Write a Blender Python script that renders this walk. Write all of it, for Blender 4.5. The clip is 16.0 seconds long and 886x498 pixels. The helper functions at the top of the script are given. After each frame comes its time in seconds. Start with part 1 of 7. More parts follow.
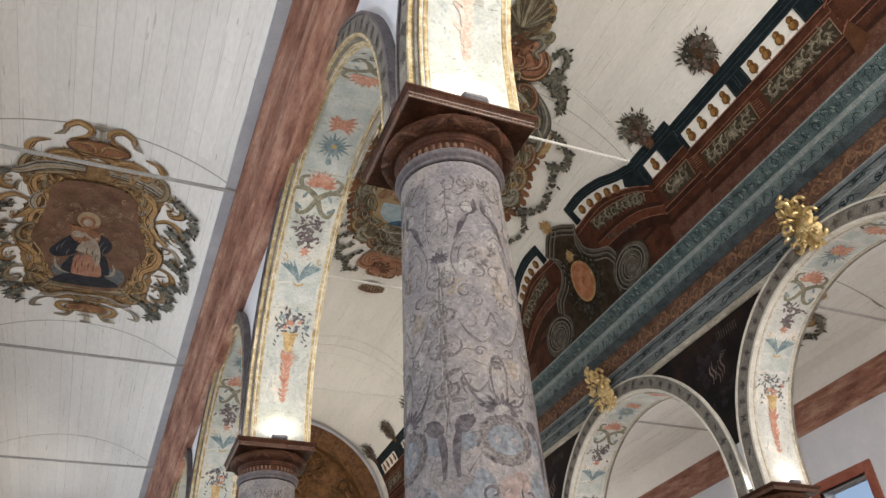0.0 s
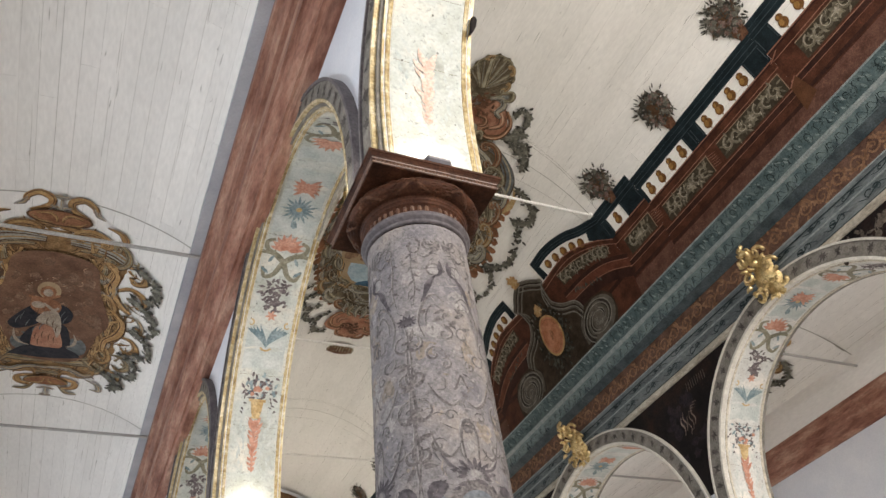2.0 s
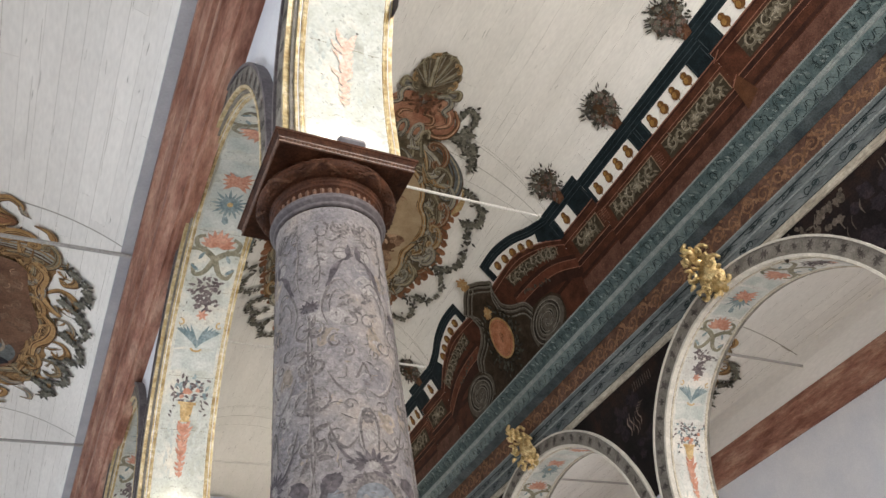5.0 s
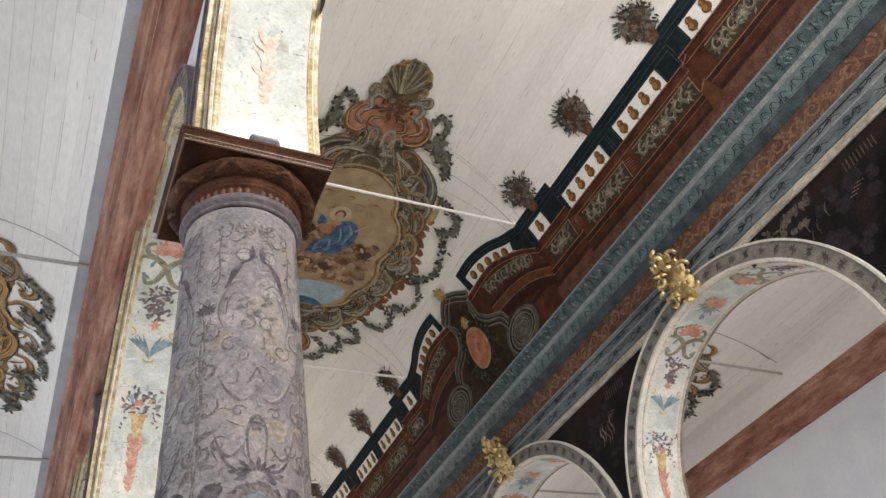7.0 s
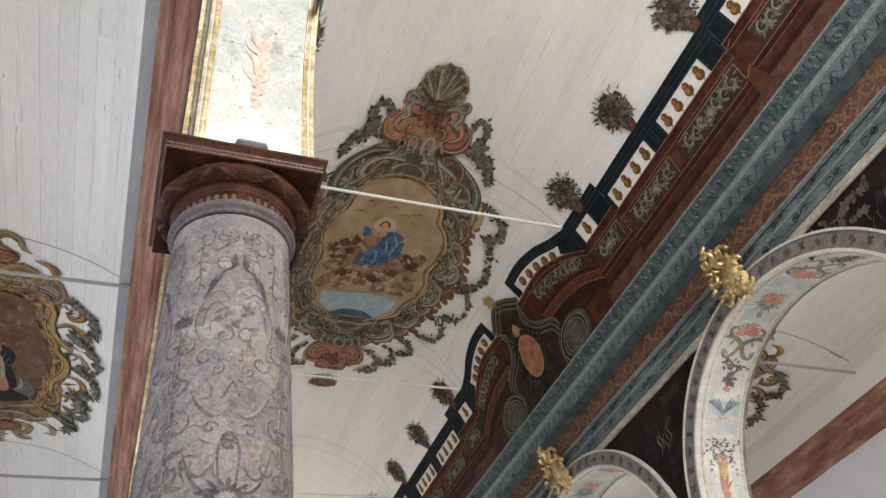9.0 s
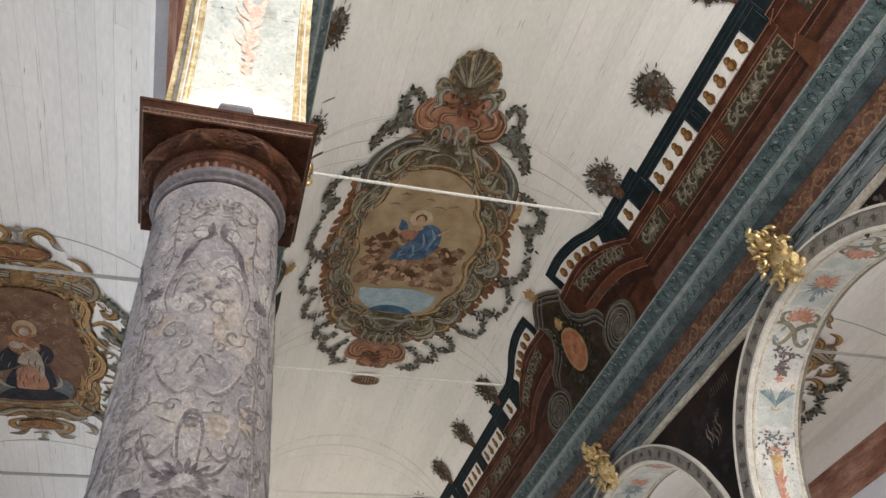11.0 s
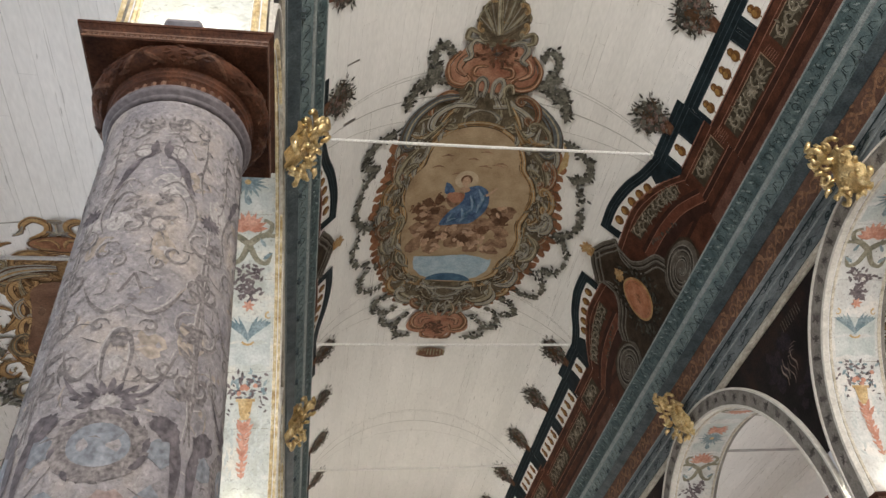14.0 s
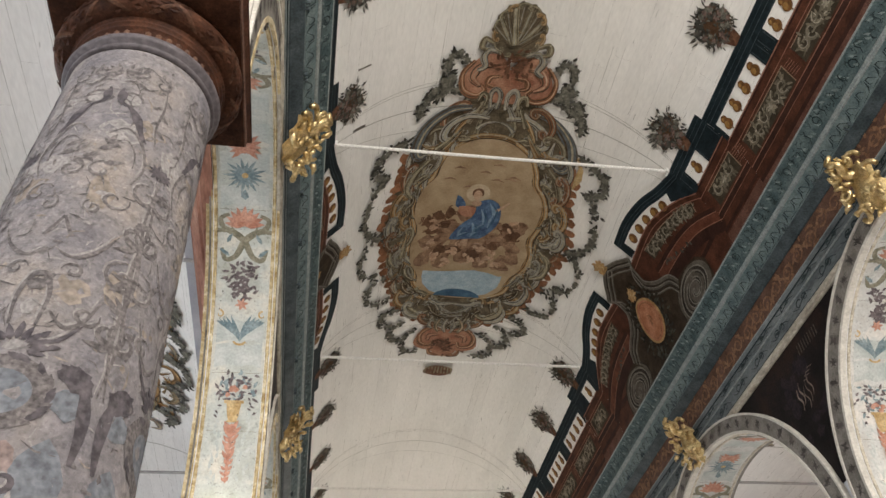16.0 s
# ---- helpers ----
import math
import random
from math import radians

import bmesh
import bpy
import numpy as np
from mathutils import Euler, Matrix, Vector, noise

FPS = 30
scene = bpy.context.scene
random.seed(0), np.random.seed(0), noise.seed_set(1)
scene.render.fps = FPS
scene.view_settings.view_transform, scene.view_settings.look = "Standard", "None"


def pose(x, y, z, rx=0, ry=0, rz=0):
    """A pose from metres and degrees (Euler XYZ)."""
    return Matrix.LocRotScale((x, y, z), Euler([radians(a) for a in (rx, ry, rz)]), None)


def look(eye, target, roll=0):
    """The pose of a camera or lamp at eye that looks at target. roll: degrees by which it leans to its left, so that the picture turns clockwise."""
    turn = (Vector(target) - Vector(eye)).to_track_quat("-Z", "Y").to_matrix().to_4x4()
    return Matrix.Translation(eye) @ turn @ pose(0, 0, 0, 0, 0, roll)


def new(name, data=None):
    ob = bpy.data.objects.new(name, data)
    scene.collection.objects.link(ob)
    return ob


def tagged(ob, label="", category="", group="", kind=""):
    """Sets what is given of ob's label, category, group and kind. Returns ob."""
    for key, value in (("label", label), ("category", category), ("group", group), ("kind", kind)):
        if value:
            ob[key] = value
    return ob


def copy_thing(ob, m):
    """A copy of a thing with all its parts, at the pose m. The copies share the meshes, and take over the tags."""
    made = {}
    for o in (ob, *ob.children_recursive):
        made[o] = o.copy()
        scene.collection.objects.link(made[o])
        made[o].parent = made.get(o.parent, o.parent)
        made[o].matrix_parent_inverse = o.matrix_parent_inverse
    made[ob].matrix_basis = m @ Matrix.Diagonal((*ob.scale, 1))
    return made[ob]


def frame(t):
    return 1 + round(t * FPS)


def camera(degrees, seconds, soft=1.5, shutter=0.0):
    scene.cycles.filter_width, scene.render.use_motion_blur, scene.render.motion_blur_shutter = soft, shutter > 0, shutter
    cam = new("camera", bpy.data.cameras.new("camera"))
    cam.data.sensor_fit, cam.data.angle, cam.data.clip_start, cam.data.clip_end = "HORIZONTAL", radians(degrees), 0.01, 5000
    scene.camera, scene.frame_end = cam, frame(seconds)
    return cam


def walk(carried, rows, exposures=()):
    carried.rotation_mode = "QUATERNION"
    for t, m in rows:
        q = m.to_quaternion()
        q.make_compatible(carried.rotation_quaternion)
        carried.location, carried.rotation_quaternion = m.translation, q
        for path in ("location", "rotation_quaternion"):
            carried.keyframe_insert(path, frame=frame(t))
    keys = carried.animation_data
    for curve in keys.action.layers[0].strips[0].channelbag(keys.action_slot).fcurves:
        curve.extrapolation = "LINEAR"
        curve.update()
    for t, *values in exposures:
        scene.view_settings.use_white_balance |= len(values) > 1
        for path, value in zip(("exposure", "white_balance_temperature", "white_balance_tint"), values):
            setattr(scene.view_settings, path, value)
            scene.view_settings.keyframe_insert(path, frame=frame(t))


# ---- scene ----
W, B, CX = 7.231, 5.327, 3.615          # arcade spacing, bay length, middle of the nave
ZC, ZS, R = 5.06, 5.46, 2.345           # top of the capitals, arch centres, arch radius
VZ, VR = 9.5, 3.26                      # nave vault: centre height and radius
AX, AZ, AR = -2.62, 6.12, 3.30          # aisle vault: middle, centre height, radius
Y0, Y1 = -2 * B, 21.0                   # entrance wall and chancel wall
HALF = 0.36                             # half the thickness of the arcade walls
STEP = 0.09                             # the north arches step back by this much towards the aisle
PIER = 0.32                             # half the depth of a pier over a capital
COLS = {0.0: dict((k, k * B) for k in range(-2, 5)), W: {-2: -2 * B, -1: -5.2, 0: 0.15, 1: 5.17, 2: 10.63, 3: 3 * B, 4: 4 * B}}


def arch_of(x0, k):
    """Middle, centre height and radius of the arch between columns k and k + 1: the south arcade is a little uneven."""
    a, b = COLS[x0][k] + PIER, COLS[x0][k + 1] - PIER
    return (a + b) / 2, (ZS if x0 == 0 or k != 1 else 5.26), (b - a) / 2


# ---- camera ----
cam = camera(58.43, 16.0)
walk(cam, [
    (0, pose(-1.635, -3.390, 1.530, 125.95, 3.49, -22.12)),
    (0.5, pose(-1.637, -3.388, 1.556, 126.96, 4.26, -22.13)),
    (1, pose(-1.640, -3.413, 1.558, 128.03, 4.81, -22.27)),
    (1.5, pose(-1.649, -3.438, 1.542, 129.53, 5.54, -22.50)),
    (2, pose(-1.641, -3.422, 1.549, 129.96, 6.26, -22.93)),
    (2.5, pose(-1.604, -3.402, 1.565, 130.05, 6.71, -23.14)),
    (3, pose(-1.549, -3.405, 1.570, 130.19, 6.85, -23.41)),
    (3.5, pose(-1.481, -3.408, 1.563, 130.48, 6.90, -23.59)),
    (4, pose(-1.417, -3.387, 1.556, 130.39, 7.05, -23.94)),
    (4.5, pose(-1.337, -3.356, 1.534, 130.37, 7.62, -24.43)),
    (5, pose(-1.274, -3.307, 1.545, 130.33, 8.04, -24.95)),
    (7.5, pose(-0.648, -3.358, 1.535, 131.83, 8.64, -24.54)),
    (8, pose(-0.534, -3.308, 1.543, 132.38, 9.15, -23.56)),
    (8.5, pose(-0.424, -3.260, 1.573, 132.73, 8.61, -21.46)),
    (9, pose(-0.333, -3.269, 1.626, 132.74, 7.12, -19.58)),
    (11.5, pose(0.174, -2.948, 1.698, 133.34, 4.90, -14.64)),
    (12, pose(0.297, -2.925, 1.681, 133.09, 3.92, -13.05)),
    (12.5, pose(0.385, -2.877, 1.668, 132.90, 3.88, -12.06)),
    (13, pose(0.472, -2.768, 1.668, 132.74, 4.50, -10.73)),
    (13.5, pose(0.512, -2.641, 1.691, 132.86, 5.20, -9.62)),
    (14, pose(0.594, -2.567, 1.663, 132.70, 5.93, -8.31)),
    (14.5, pose(0.678, -2.491, 1.634, 132.58, 5.81, -7.90)),
    (15, pose(0.759, -2.368, 1.679, 132.60, 5.22, -7.94)),
    (15.5, pose(0.812, -2.316, 1.668, 132.99, 4.42, -8.18)),
    (16, pose(0.840, -2.224, 1.664, 134.61, 3.61, -8.60)),
], exposures=[(0, -0.26, 6500, 10), (4, -0.28, 6450, 10), (8, -0.29, 6300, 10), (13, -0.30, 6300, 10), (15.5, -0.31, 6420, 10), (16, -0.31, 6420, 10)])

# ---- light ----
world = bpy.data.worlds.new("sky")
scene.world = world
world.use_nodes = True
wn = world.node_tree
sky = wn.nodes.new("ShaderNodeTexSky")
sky.sky_type, sky.sun_disc = "NISHITA", False
sky.sun_elevation, sky.sun_rotation = radians(48), radians(100)
wn.links.new(sky.outputs[0], wn.nodes["Background"].inputs[0])
wn.nodes["Background"].inputs[1].default_value = 0.15
sun = new("sun", bpy.data.lights.new("sun", "SUN"))
sun.data.energy, sun.data.angle, sun.data.color = 2.0, radians(0.5), (1, 0.95, 0.88)
sun.matrix_basis = look((40, 10, 45), (0, 5, 0))


def area(name, eye, target, sx, sy, watts, colour=(1, 1, 1)):
    ob = new(name, bpy.data.lights.new(name, "AREA"))
    d = ob.data
    d.shape, d.size, d.size_y, d.energy, d.color = "RECTANGLE", sx, sy, watts, colour
    ob.matrix_basis = look(eye, target)
    return ob


DAY, NORTH = (1.0, 0.95, 0.88), (0.88, 0.945, 1.0)
for k in range(-2, 4):
    yc = (k + 0.5) * B
    if yc < Y1 - 1:
        watts = 125 if k < 2 else 175
        area("window_light", (W + 4.72, yc, 4.6), (W + 2.0, yc, 4.4), 1.2, 3.4, watts, DAY)
        area("window_light", (-4.72, yc, 4.6), (-2.0, yc, 4.4), 1.2, 3.4, watts * (1.25 if k < 2 else 0.85), NORTH)
# added fill: the entrance wall has no window, this brightens the nave vault
area("window_light", (CX, Y0 + 0.15, 7.2), (CX, 4, 9.5), 3.0, 4.2, 2750, DAY)
# added warm fill with no fixture, to brighten the far end of the vault
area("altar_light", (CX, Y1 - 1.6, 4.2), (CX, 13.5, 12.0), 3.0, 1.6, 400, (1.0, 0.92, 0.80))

# ---- materials ----


def mat(name, c1, c2, scale=3.0, rough=0.65, metal=0.0, bump=0.12, fine=45.0, grain=0.25, island=0.0, stretch=(1, 1, 1), c3=None, spots=(), objvar=0.0):
    """Noise between two or three colours at a large scale, grain and relief at a small one."""
    m = bpy.data.materials.new(name)
    m.use_nodes = True
    nt = m.node_tree
    n, l = nt.nodes, nt.links
    bs = n["Principled BSDF"]
    bs.inputs["Roughness"].default_value, bs.inputs["Metallic"].default_value = rough, metal
    bs.inputs["Specular IOR Level"].default_value = 0.12 if rough > 0.46 else 0.4
    tc, mp = n.new("ShaderNodeTexCoord"), n.new("ShaderNodeMapping")
    mp.inputs["Scale"].default_value = stretch
    l.new(tc.outputs["Object"], mp.inputs[0])
    big, small = n.new("ShaderNodeTexNoise"), n.new("ShaderNodeTexNoise")
    big.inputs["Scale"].default_value, big.inputs["Detail"].default_value, big.inputs["Roughness"].default_value = scale, 6, 0.62
    small.inputs["Scale"].default_value, small.inputs["Detail"].default_value = fine, 4
    l.new(mp.outputs[0], big.inputs[0]), l.new(mp.outputs[0], small.inputs[0])
    rp = n.new("ShaderNodeValToRGB")
    e = rp.color_ramp.elements
    e[0].position, e[0].color = 0.34, (*c1, 1)
    e[1].position, e[1].color = 0.66, (*c2, 1)
    if c3:
        x = e.new(0.5)
        x.color = (*c3, 1)
    l.new(big.outputs[0], rp.inputs[0])
    hs = n.new("ShaderNodeHueSaturation")
    l.new(rp.outputs[0], hs.inputs["Color"])
    val = n.new("ShaderNodeMapRange")
    val.inputs[1].default_value, val.inputs[2].default_value = 0.3, 0.7
    val.inputs[3].default_value, val.inputs[4].default_value = 1 - grain, 1 + grain
    l.new(small.outputs[0], val.inputs[0])
    last = val.outputs[0]
    if island or objvar:
        src = n.new("ShaderNodeNewGeometry").outputs["Random Per Island"] if island else n.new("ShaderNodeObjectInfo").outputs["Random"]
        w = island or objvar
        r2 = n.new("ShaderNodeMapRange")
        r2.inputs[3].default_value, r2.inputs[4].default_value = 1 - w, 1 + w
        l.new(src, r2.inputs[0])
        mu = n.new("ShaderNodeMath")
        mu.operation = "MULTIPLY"
        l.new(last, mu.inputs[0]), l.new(r2.outputs[0], mu.inputs[1])
        last = mu.outputs[0]
    for freq, lo, hi, gain in spots:
        sp, sr = n.new("ShaderNodeTexNoise"), n.new("ShaderNodeMapRange")
        sp.inputs["Scale"].default_value, sp.inputs["Detail"].default_value, sp.inputs["Distortion"].default_value = freq, 5, 0.4
        l.new(mp.outputs[0], sp.inputs[0])
        sr.inputs[1].default_value, sr.inputs[2].default_value = lo, hi
        sr.inputs[3].default_value, sr.inputs[4].default_value = 1, gain
        l.new(sp.outputs[0], sr.inputs[0])
        mu = n.new("ShaderNodeMath")
        mu.operation = "MULTIPLY"
        l.new(last, mu.inputs[0]), l.new(sr.outputs[0], mu.inputs[1])
        last = mu.outputs[0]
    l.new(last, hs.inputs["Value"])
    l.new(hs.outputs[0], bs.inputs["Base Color"])
    if bump:
        bp = n.new("ShaderNodeBump")
        bp.inputs["Strength"].default_value, bp.inputs["Distance"].default_value = bump, 0.01
        l.new(small.outputs[0], bp.inputs["Height"])
        l.new(bp.outputs[0], bs.inputs["Normal"])
    return m


M = dict(
    vault=mat("nave_boards", (0.80, 0.785, 0.745), (0.87, 0.85, 0.815), 1.2, 0.6, bump=0.05, fine=30, grain=0.05, island=0.025, stretch=(1, 0.25, 1), spots=((2.5, 0.60, 0.75, 0.94),)),
    aisle=mat("aisle_boards", (0.79, 0.775, 0.75), (0.86, 0.845, 0.82), 1.2, 0.6, bump=0.05, fine=30, grain=0.05, island=0.03, stretch=(1, 0.25, 1), spots=((2.5, 0.60, 0.75, 0.94),)),
    gap=mat("dark_joint", (0.16, 0.15, 0.13), (0.24, 0.22, 0.19)),
    seam=mat("joint_line", (0.30, 0.28, 0.25), (0.42, 0.40, 0.36), 9),
    plaster=mat("blue_white_plaster", (0.62, 0.64, 0.70), (0.70, 0.71, 0.75), 1.6, 0.8, grain=0.05),
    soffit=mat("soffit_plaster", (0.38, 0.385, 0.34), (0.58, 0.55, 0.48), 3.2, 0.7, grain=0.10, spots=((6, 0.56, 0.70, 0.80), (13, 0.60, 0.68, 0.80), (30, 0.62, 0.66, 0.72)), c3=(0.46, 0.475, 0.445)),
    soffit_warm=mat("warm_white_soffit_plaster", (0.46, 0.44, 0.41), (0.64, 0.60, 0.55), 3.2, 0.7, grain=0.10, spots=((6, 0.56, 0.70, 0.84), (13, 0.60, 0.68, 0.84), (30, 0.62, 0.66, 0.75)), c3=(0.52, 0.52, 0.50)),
    gilt=mat("gilded_moulding", (0.30, 0.205, 0.085), (0.64, 0.56, 0.41), 11, 0.45, metal=0.15, grain=0.3, c3=(0.48, 0.38, 0.21)),
    gold=mat("burnished_gold", (0.36, 0.255, 0.115), (0.74, 0.59, 0.34), 14, 0.42, metal=1.0, bump=0.3, fine=60, c3=(0.58, 0.44, 0.22)),
    redwood=mat("red_brown_wood", (0.17, 0.072, 0.050), (0.44, 0.27, 0.20), 2.2, 0.55, grain=0.22, fine=22, stretch=(2.2, 0.5, 2.2), c3=(0.29, 0.145, 0.105), spots=((3, 0.54, 0.70, 0.78), (9, 0.58, 0.68, 1.18), (22, 0.62, 0.70, 0.75))),
    capital=mat("dark_carved_wood", (0.024, 0.0088, 0.0050), (0.078, 0.031, 0.016), 7, 0.6, bump=0.35, fine=70, grain=0.35),
    # lighter copies of the capital wood, so that its raised carving stands out
    capital_mid=mat("mid_carved_wood", (0.042, 0.018, 0.010), (0.108, 0.052, 0.030), 14, 0.5, bump=0.4, fine=60, grain=0.4),
    capital_light=mat("pale_carved_wood", (0.062, 0.027, 0.016), (0.150, 0.078, 0.046), 12, 0.45, bump=0.3, grain=0.3),
    stone=mat("painted_stone", (0.160, 0.148, 0.158), (0.262, 0.228, 0.205), 3.2, 0.8, bump=1.0, fine=48, grain=0.16, c3=(0.206, 0.188, 0.188), spots=((22, 0.57, 0.61, 1.18), (27, 0.58, 0.62, 0.80), (60, 0.59, 0.64, 0.82), (90, 0.61, 0.65, 1.2), (7, 0.55, 0.70, 0.86))),
    ring=mat("grey_ring_paint", (0.085, 0.074, 0.080), (0.145, 0.128, 0.132), 8, 0.5),
    col_grey=mat("grey_ornament_paint", (0.098, 0.088, 0.088), (0.160, 0.142, 0.138), 14, 0.8, grain=0.5, fine=70),
    col_pale=mat("pale_ornament_paint", (0.212, 0.198, 0.194), (0.275, 0.255, 0.245), 14, 0.8, grain=0.3, fine=80),
    col_warm=mat("warm_ornament_paint", (0.185, 0.155, 0.132), (0.262, 0.222, 0.188), 9, 0.8, grain=0.35),
    col_dark=mat("dark_ornament_paint", (0.052, 0.046, 0.052), (0.112, 0.098, 0.103), 16, 0.8, grain=0.4),
    col_blue=mat("blue_ornament_paint", (0.115, 0.122, 0.138), (0.180, 0.187, 0.203), 12, 0.8, grain=0.35),
    col_rose=mat("rose_ornament_paint", (0.185, 0.137, 0.128), (0.245, 0.195, 0.18), 12, 0.8, grain=0.35),
    teal=mat("blue_green_cornice", (0.046, 0.072, 0.075), (0.108, 0.142, 0.142), 6, 0.5, grain=0.25, spots=((14, 0.56, 0.66, 0.72),)),
    soffit_dark=mat("dark_blue_grey_soffit", (0.034, 0.046, 0.052), (0.078, 0.096, 0.102), 5, 0.5, grain=0.3),
    teal_bed=mat("pale_blue_green_moulding", (0.076, 0.108, 0.112), (0.155, 0.192, 0.190), 6, 0.5, grain=0.25),
    teal_leaf=mat("pale_green_leaf_carving", (0.12, 0.155, 0.155), (0.21, 0.245, 0.24), 9, 0.5, grain=0.3, island=0.2),
    teal_dark=mat("dark_green_soffit", (0.010, 0.017, 0.019), (0.030, 0.045, 0.046), 5, 0.5, grain=0.3),
    fillet=mat("pale_fillet", (0.17, 0.20, 0.20), (0.28, 0.30, 0.29), 10, 0.5),
    frieze=mat("brown_frieze", (0.070, 0.037, 0.026), (0.145, 0.082, 0.060), 5, 0.55, grain=0.3),
    frieze_leaf=mat("ochre_frieze_scroll", (0.135, 0.070, 0.040), (0.25, 0.145, 0.085), 9, 0.55, grain=0.35),
    fascia=mat("blue_grey_fascia", (0.082, 0.096, 0.102), (0.175, 0.190, 0.192), 5, 0.55, grain=0.25, stretch=(1, 0.3, 1), spots=((6, 0.55, 0.68, 0.7),)),
    cream_fillet=mat("worn_cream_moulding_paint", (0.24, 0.21, 0.165), (0.46, 0.42, 0.35), 8, 0.55, grain=0.25, stretch=(1, 0.4, 1)),
    white_line=mat("white_line_paint", (0.48, 0.45, 0.40), (0.62, 0.59, 0.53), 7, 0.6, grain=0.15),
    spandrel=mat("dark_spandrel_canvas", (0.004, 0.0035, 0.004), (0.026, 0.014, 0.010), 1.8, 0.5, grain=0.4, c3=(0.011, 0.008, 0.0085)),
    spandrel_fig=mat("dim_canvas_shape", (0.10, 0.07, 0.055), (0.30, 0.24, 0.20), 7, 0.6, grain=0.4),
    spandrel_grey=mat("dim_canvas_grey", (0.050, 0.040, 0.032), (0.125, 0.104, 0.086), 9, 0.6, grain=0.4),
    spandrel_blue=mat("dim_canvas_blue", (0.012, 0.010, 0.014), (0.030, 0.022, 0.024), 7, 0.6, grain=0.4),
    archivolt=mat("grey_archivolt", (0.135, 0.122, 0.106), (0.245, 0.225, 0.200), 5, 0.6, grain=0.25, spots=((9, 0.56, 0.68, 0.75),)),
    arch_dark=mat("dark_archivolt_paint", (0.050, 0.044, 0.040), (0.105, 0.092, 0.084), 9, 0.7, grain=0.35),
    p_red=mat("red_flower_paint", (0.36, 0.16, 0.11), (0.52, 0.30, 0.225), 11, 0.7, grain=0.25),
    p_blue=mat("blue_flower_paint", (0.12, 0.17, 0.19), (0.25, 0.30, 0.31), 9, 0.7, grain=0.3),
    p_wash=mat("pale_blue_wash", (0.36, 0.39, 0.375), (0.50, 0.51, 0.485), 5, 0.7, grain=0.12),
    p_dark=mat("dark_flower_paint", (0.08, 0.066, 0.07), (0.18, 0.15, 0.15), 12, 0.7, grain=0.4),
    p_olive=mat("olive_scroll_paint", (0.14, 0.13, 0.095), (0.26, 0.24, 0.18), 10, 0.7, grain=0.3),
    roc_hi=mat("pale_highlight_paint", (0.30, 0.262, 0.175), (0.46, 0.41, 0.30), 9, 0.65, grain=0.3, island=0.25),
    roc_dark=mat("black_brown_paint", (0.014, 0.011, 0.009), (0.045, 0.036, 0.028), 6, 0.65, grain=0.3),
    p_fade=mat("faded_pink_paint", (0.55, 0.36, 0.29), (0.66, 0.53, 0.46), 12, 0.7, grain=0.25),
    rust=mat("rust_brown_paint", (0.17, 0.075, 0.038), (0.31, 0.15, 0.08), 6, 0.65, grain=0.35, island=0.2),
    cloth=mat("dull_pale_drapery_paint", (0.22, 0.15, 0.10), (0.36, 0.27, 0.20), 8, 0.65, grain=0.35),
    dim_cloud=mat("dim_brown_cloud_paint", (0.105, 0.057, 0.035), (0.20, 0.122, 0.080), 6, 0.65, grain=0.35, island=0.3),
    volute_pale=mat("pale_grey_volute_paint", (0.14, 0.128, 0.108), (0.235, 0.215, 0.185), 7, 0.65, grain=0.3, island=0.2),
    volute_shade=mat("brown_shade_paint", (0.022, 0.015, 0.009), (0.060, 0.041, 0.027), 4, 0.65, grain=0.35),
    leaf_pale=mat("pale_grey_green_paint", (0.10, 0.098, 0.080), (0.21, 0.20, 0.165), 12, 0.65, grain=0.3, island=0.35),
    edge_cream=mat("cream_edge_paint", (0.36, 0.32, 0.25), (0.60, 0.56, 0.48), 9, 0.6, grain=0.25, c3=(0.52, 0.47, 0.38)),
    # trim above the arcade cornice, greyer than the vault boards
    strip=mat("grey_strip", (0.36, 0.37, 0.41), (0.45, 0.46, 0.49), 2, 0.7, grain=0.06),
    drape_hi=mat("light_blue_fold_paint", (0.13, 0.22, 0.33), (0.24, 0.33, 0.42), 9, 0.65, grain=0.25, island=0.3),
    p_urn=mat("ochre_urn_paint", (0.36, 0.235, 0.10), (0.53, 0.40, 0.22), 10, 0.6, grain=0.3),
    rail=mat("black_green_rail", (0.006, 0.010, 0.013), (0.016, 0.026, 0.031), 5, 0.5, grain=0.3),
    parapet=mat("red_parapet_paint", (0.038, 0.0130, 0.0075), (0.098, 0.036, 0.020), 3.5, 0.55, grain=0.3),
    parapet_line=mat("light_red_line", (0.20, 0.09, 0.06), (0.31, 0.16, 0.11), 7, 0.55),
    parapet_dark=mat("dark_red_shade_paint", (0.020, 0.008, 0.006), (0.048, 0.019, 0.013), 5, 0.55),
    rail_edge=mat("blue_grey_edge_paint", (0.030, 0.044, 0.052), (0.070, 0.090, 0.100), 8, 0.5),
    parapet_pink=mat("dull_pink_band_paint", (0.075, 0.032, 0.021), (0.142, 0.070, 0.051), 5, 0.55, grain=0.3, spots=((16, 0.58, 0.66, 1.4),)),
    parapet_red=mat("hollow_red_paint", (0.075, 0.024, 0.013), (0.145, 0.052, 0.030), 5, 0.5, grain=0.3),
    parapet_step=mat("brown_step_paint", (0.075, 0.030, 0.014), (0.110, 0.048, 0.022), 5, 0.55, grain=0.2),
    panel_line=mat("tan_panel_edge_paint", (0.20, 0.13, 0.085), (0.30, 0.21, 0.145), 9, 0.55, grain=0.3),
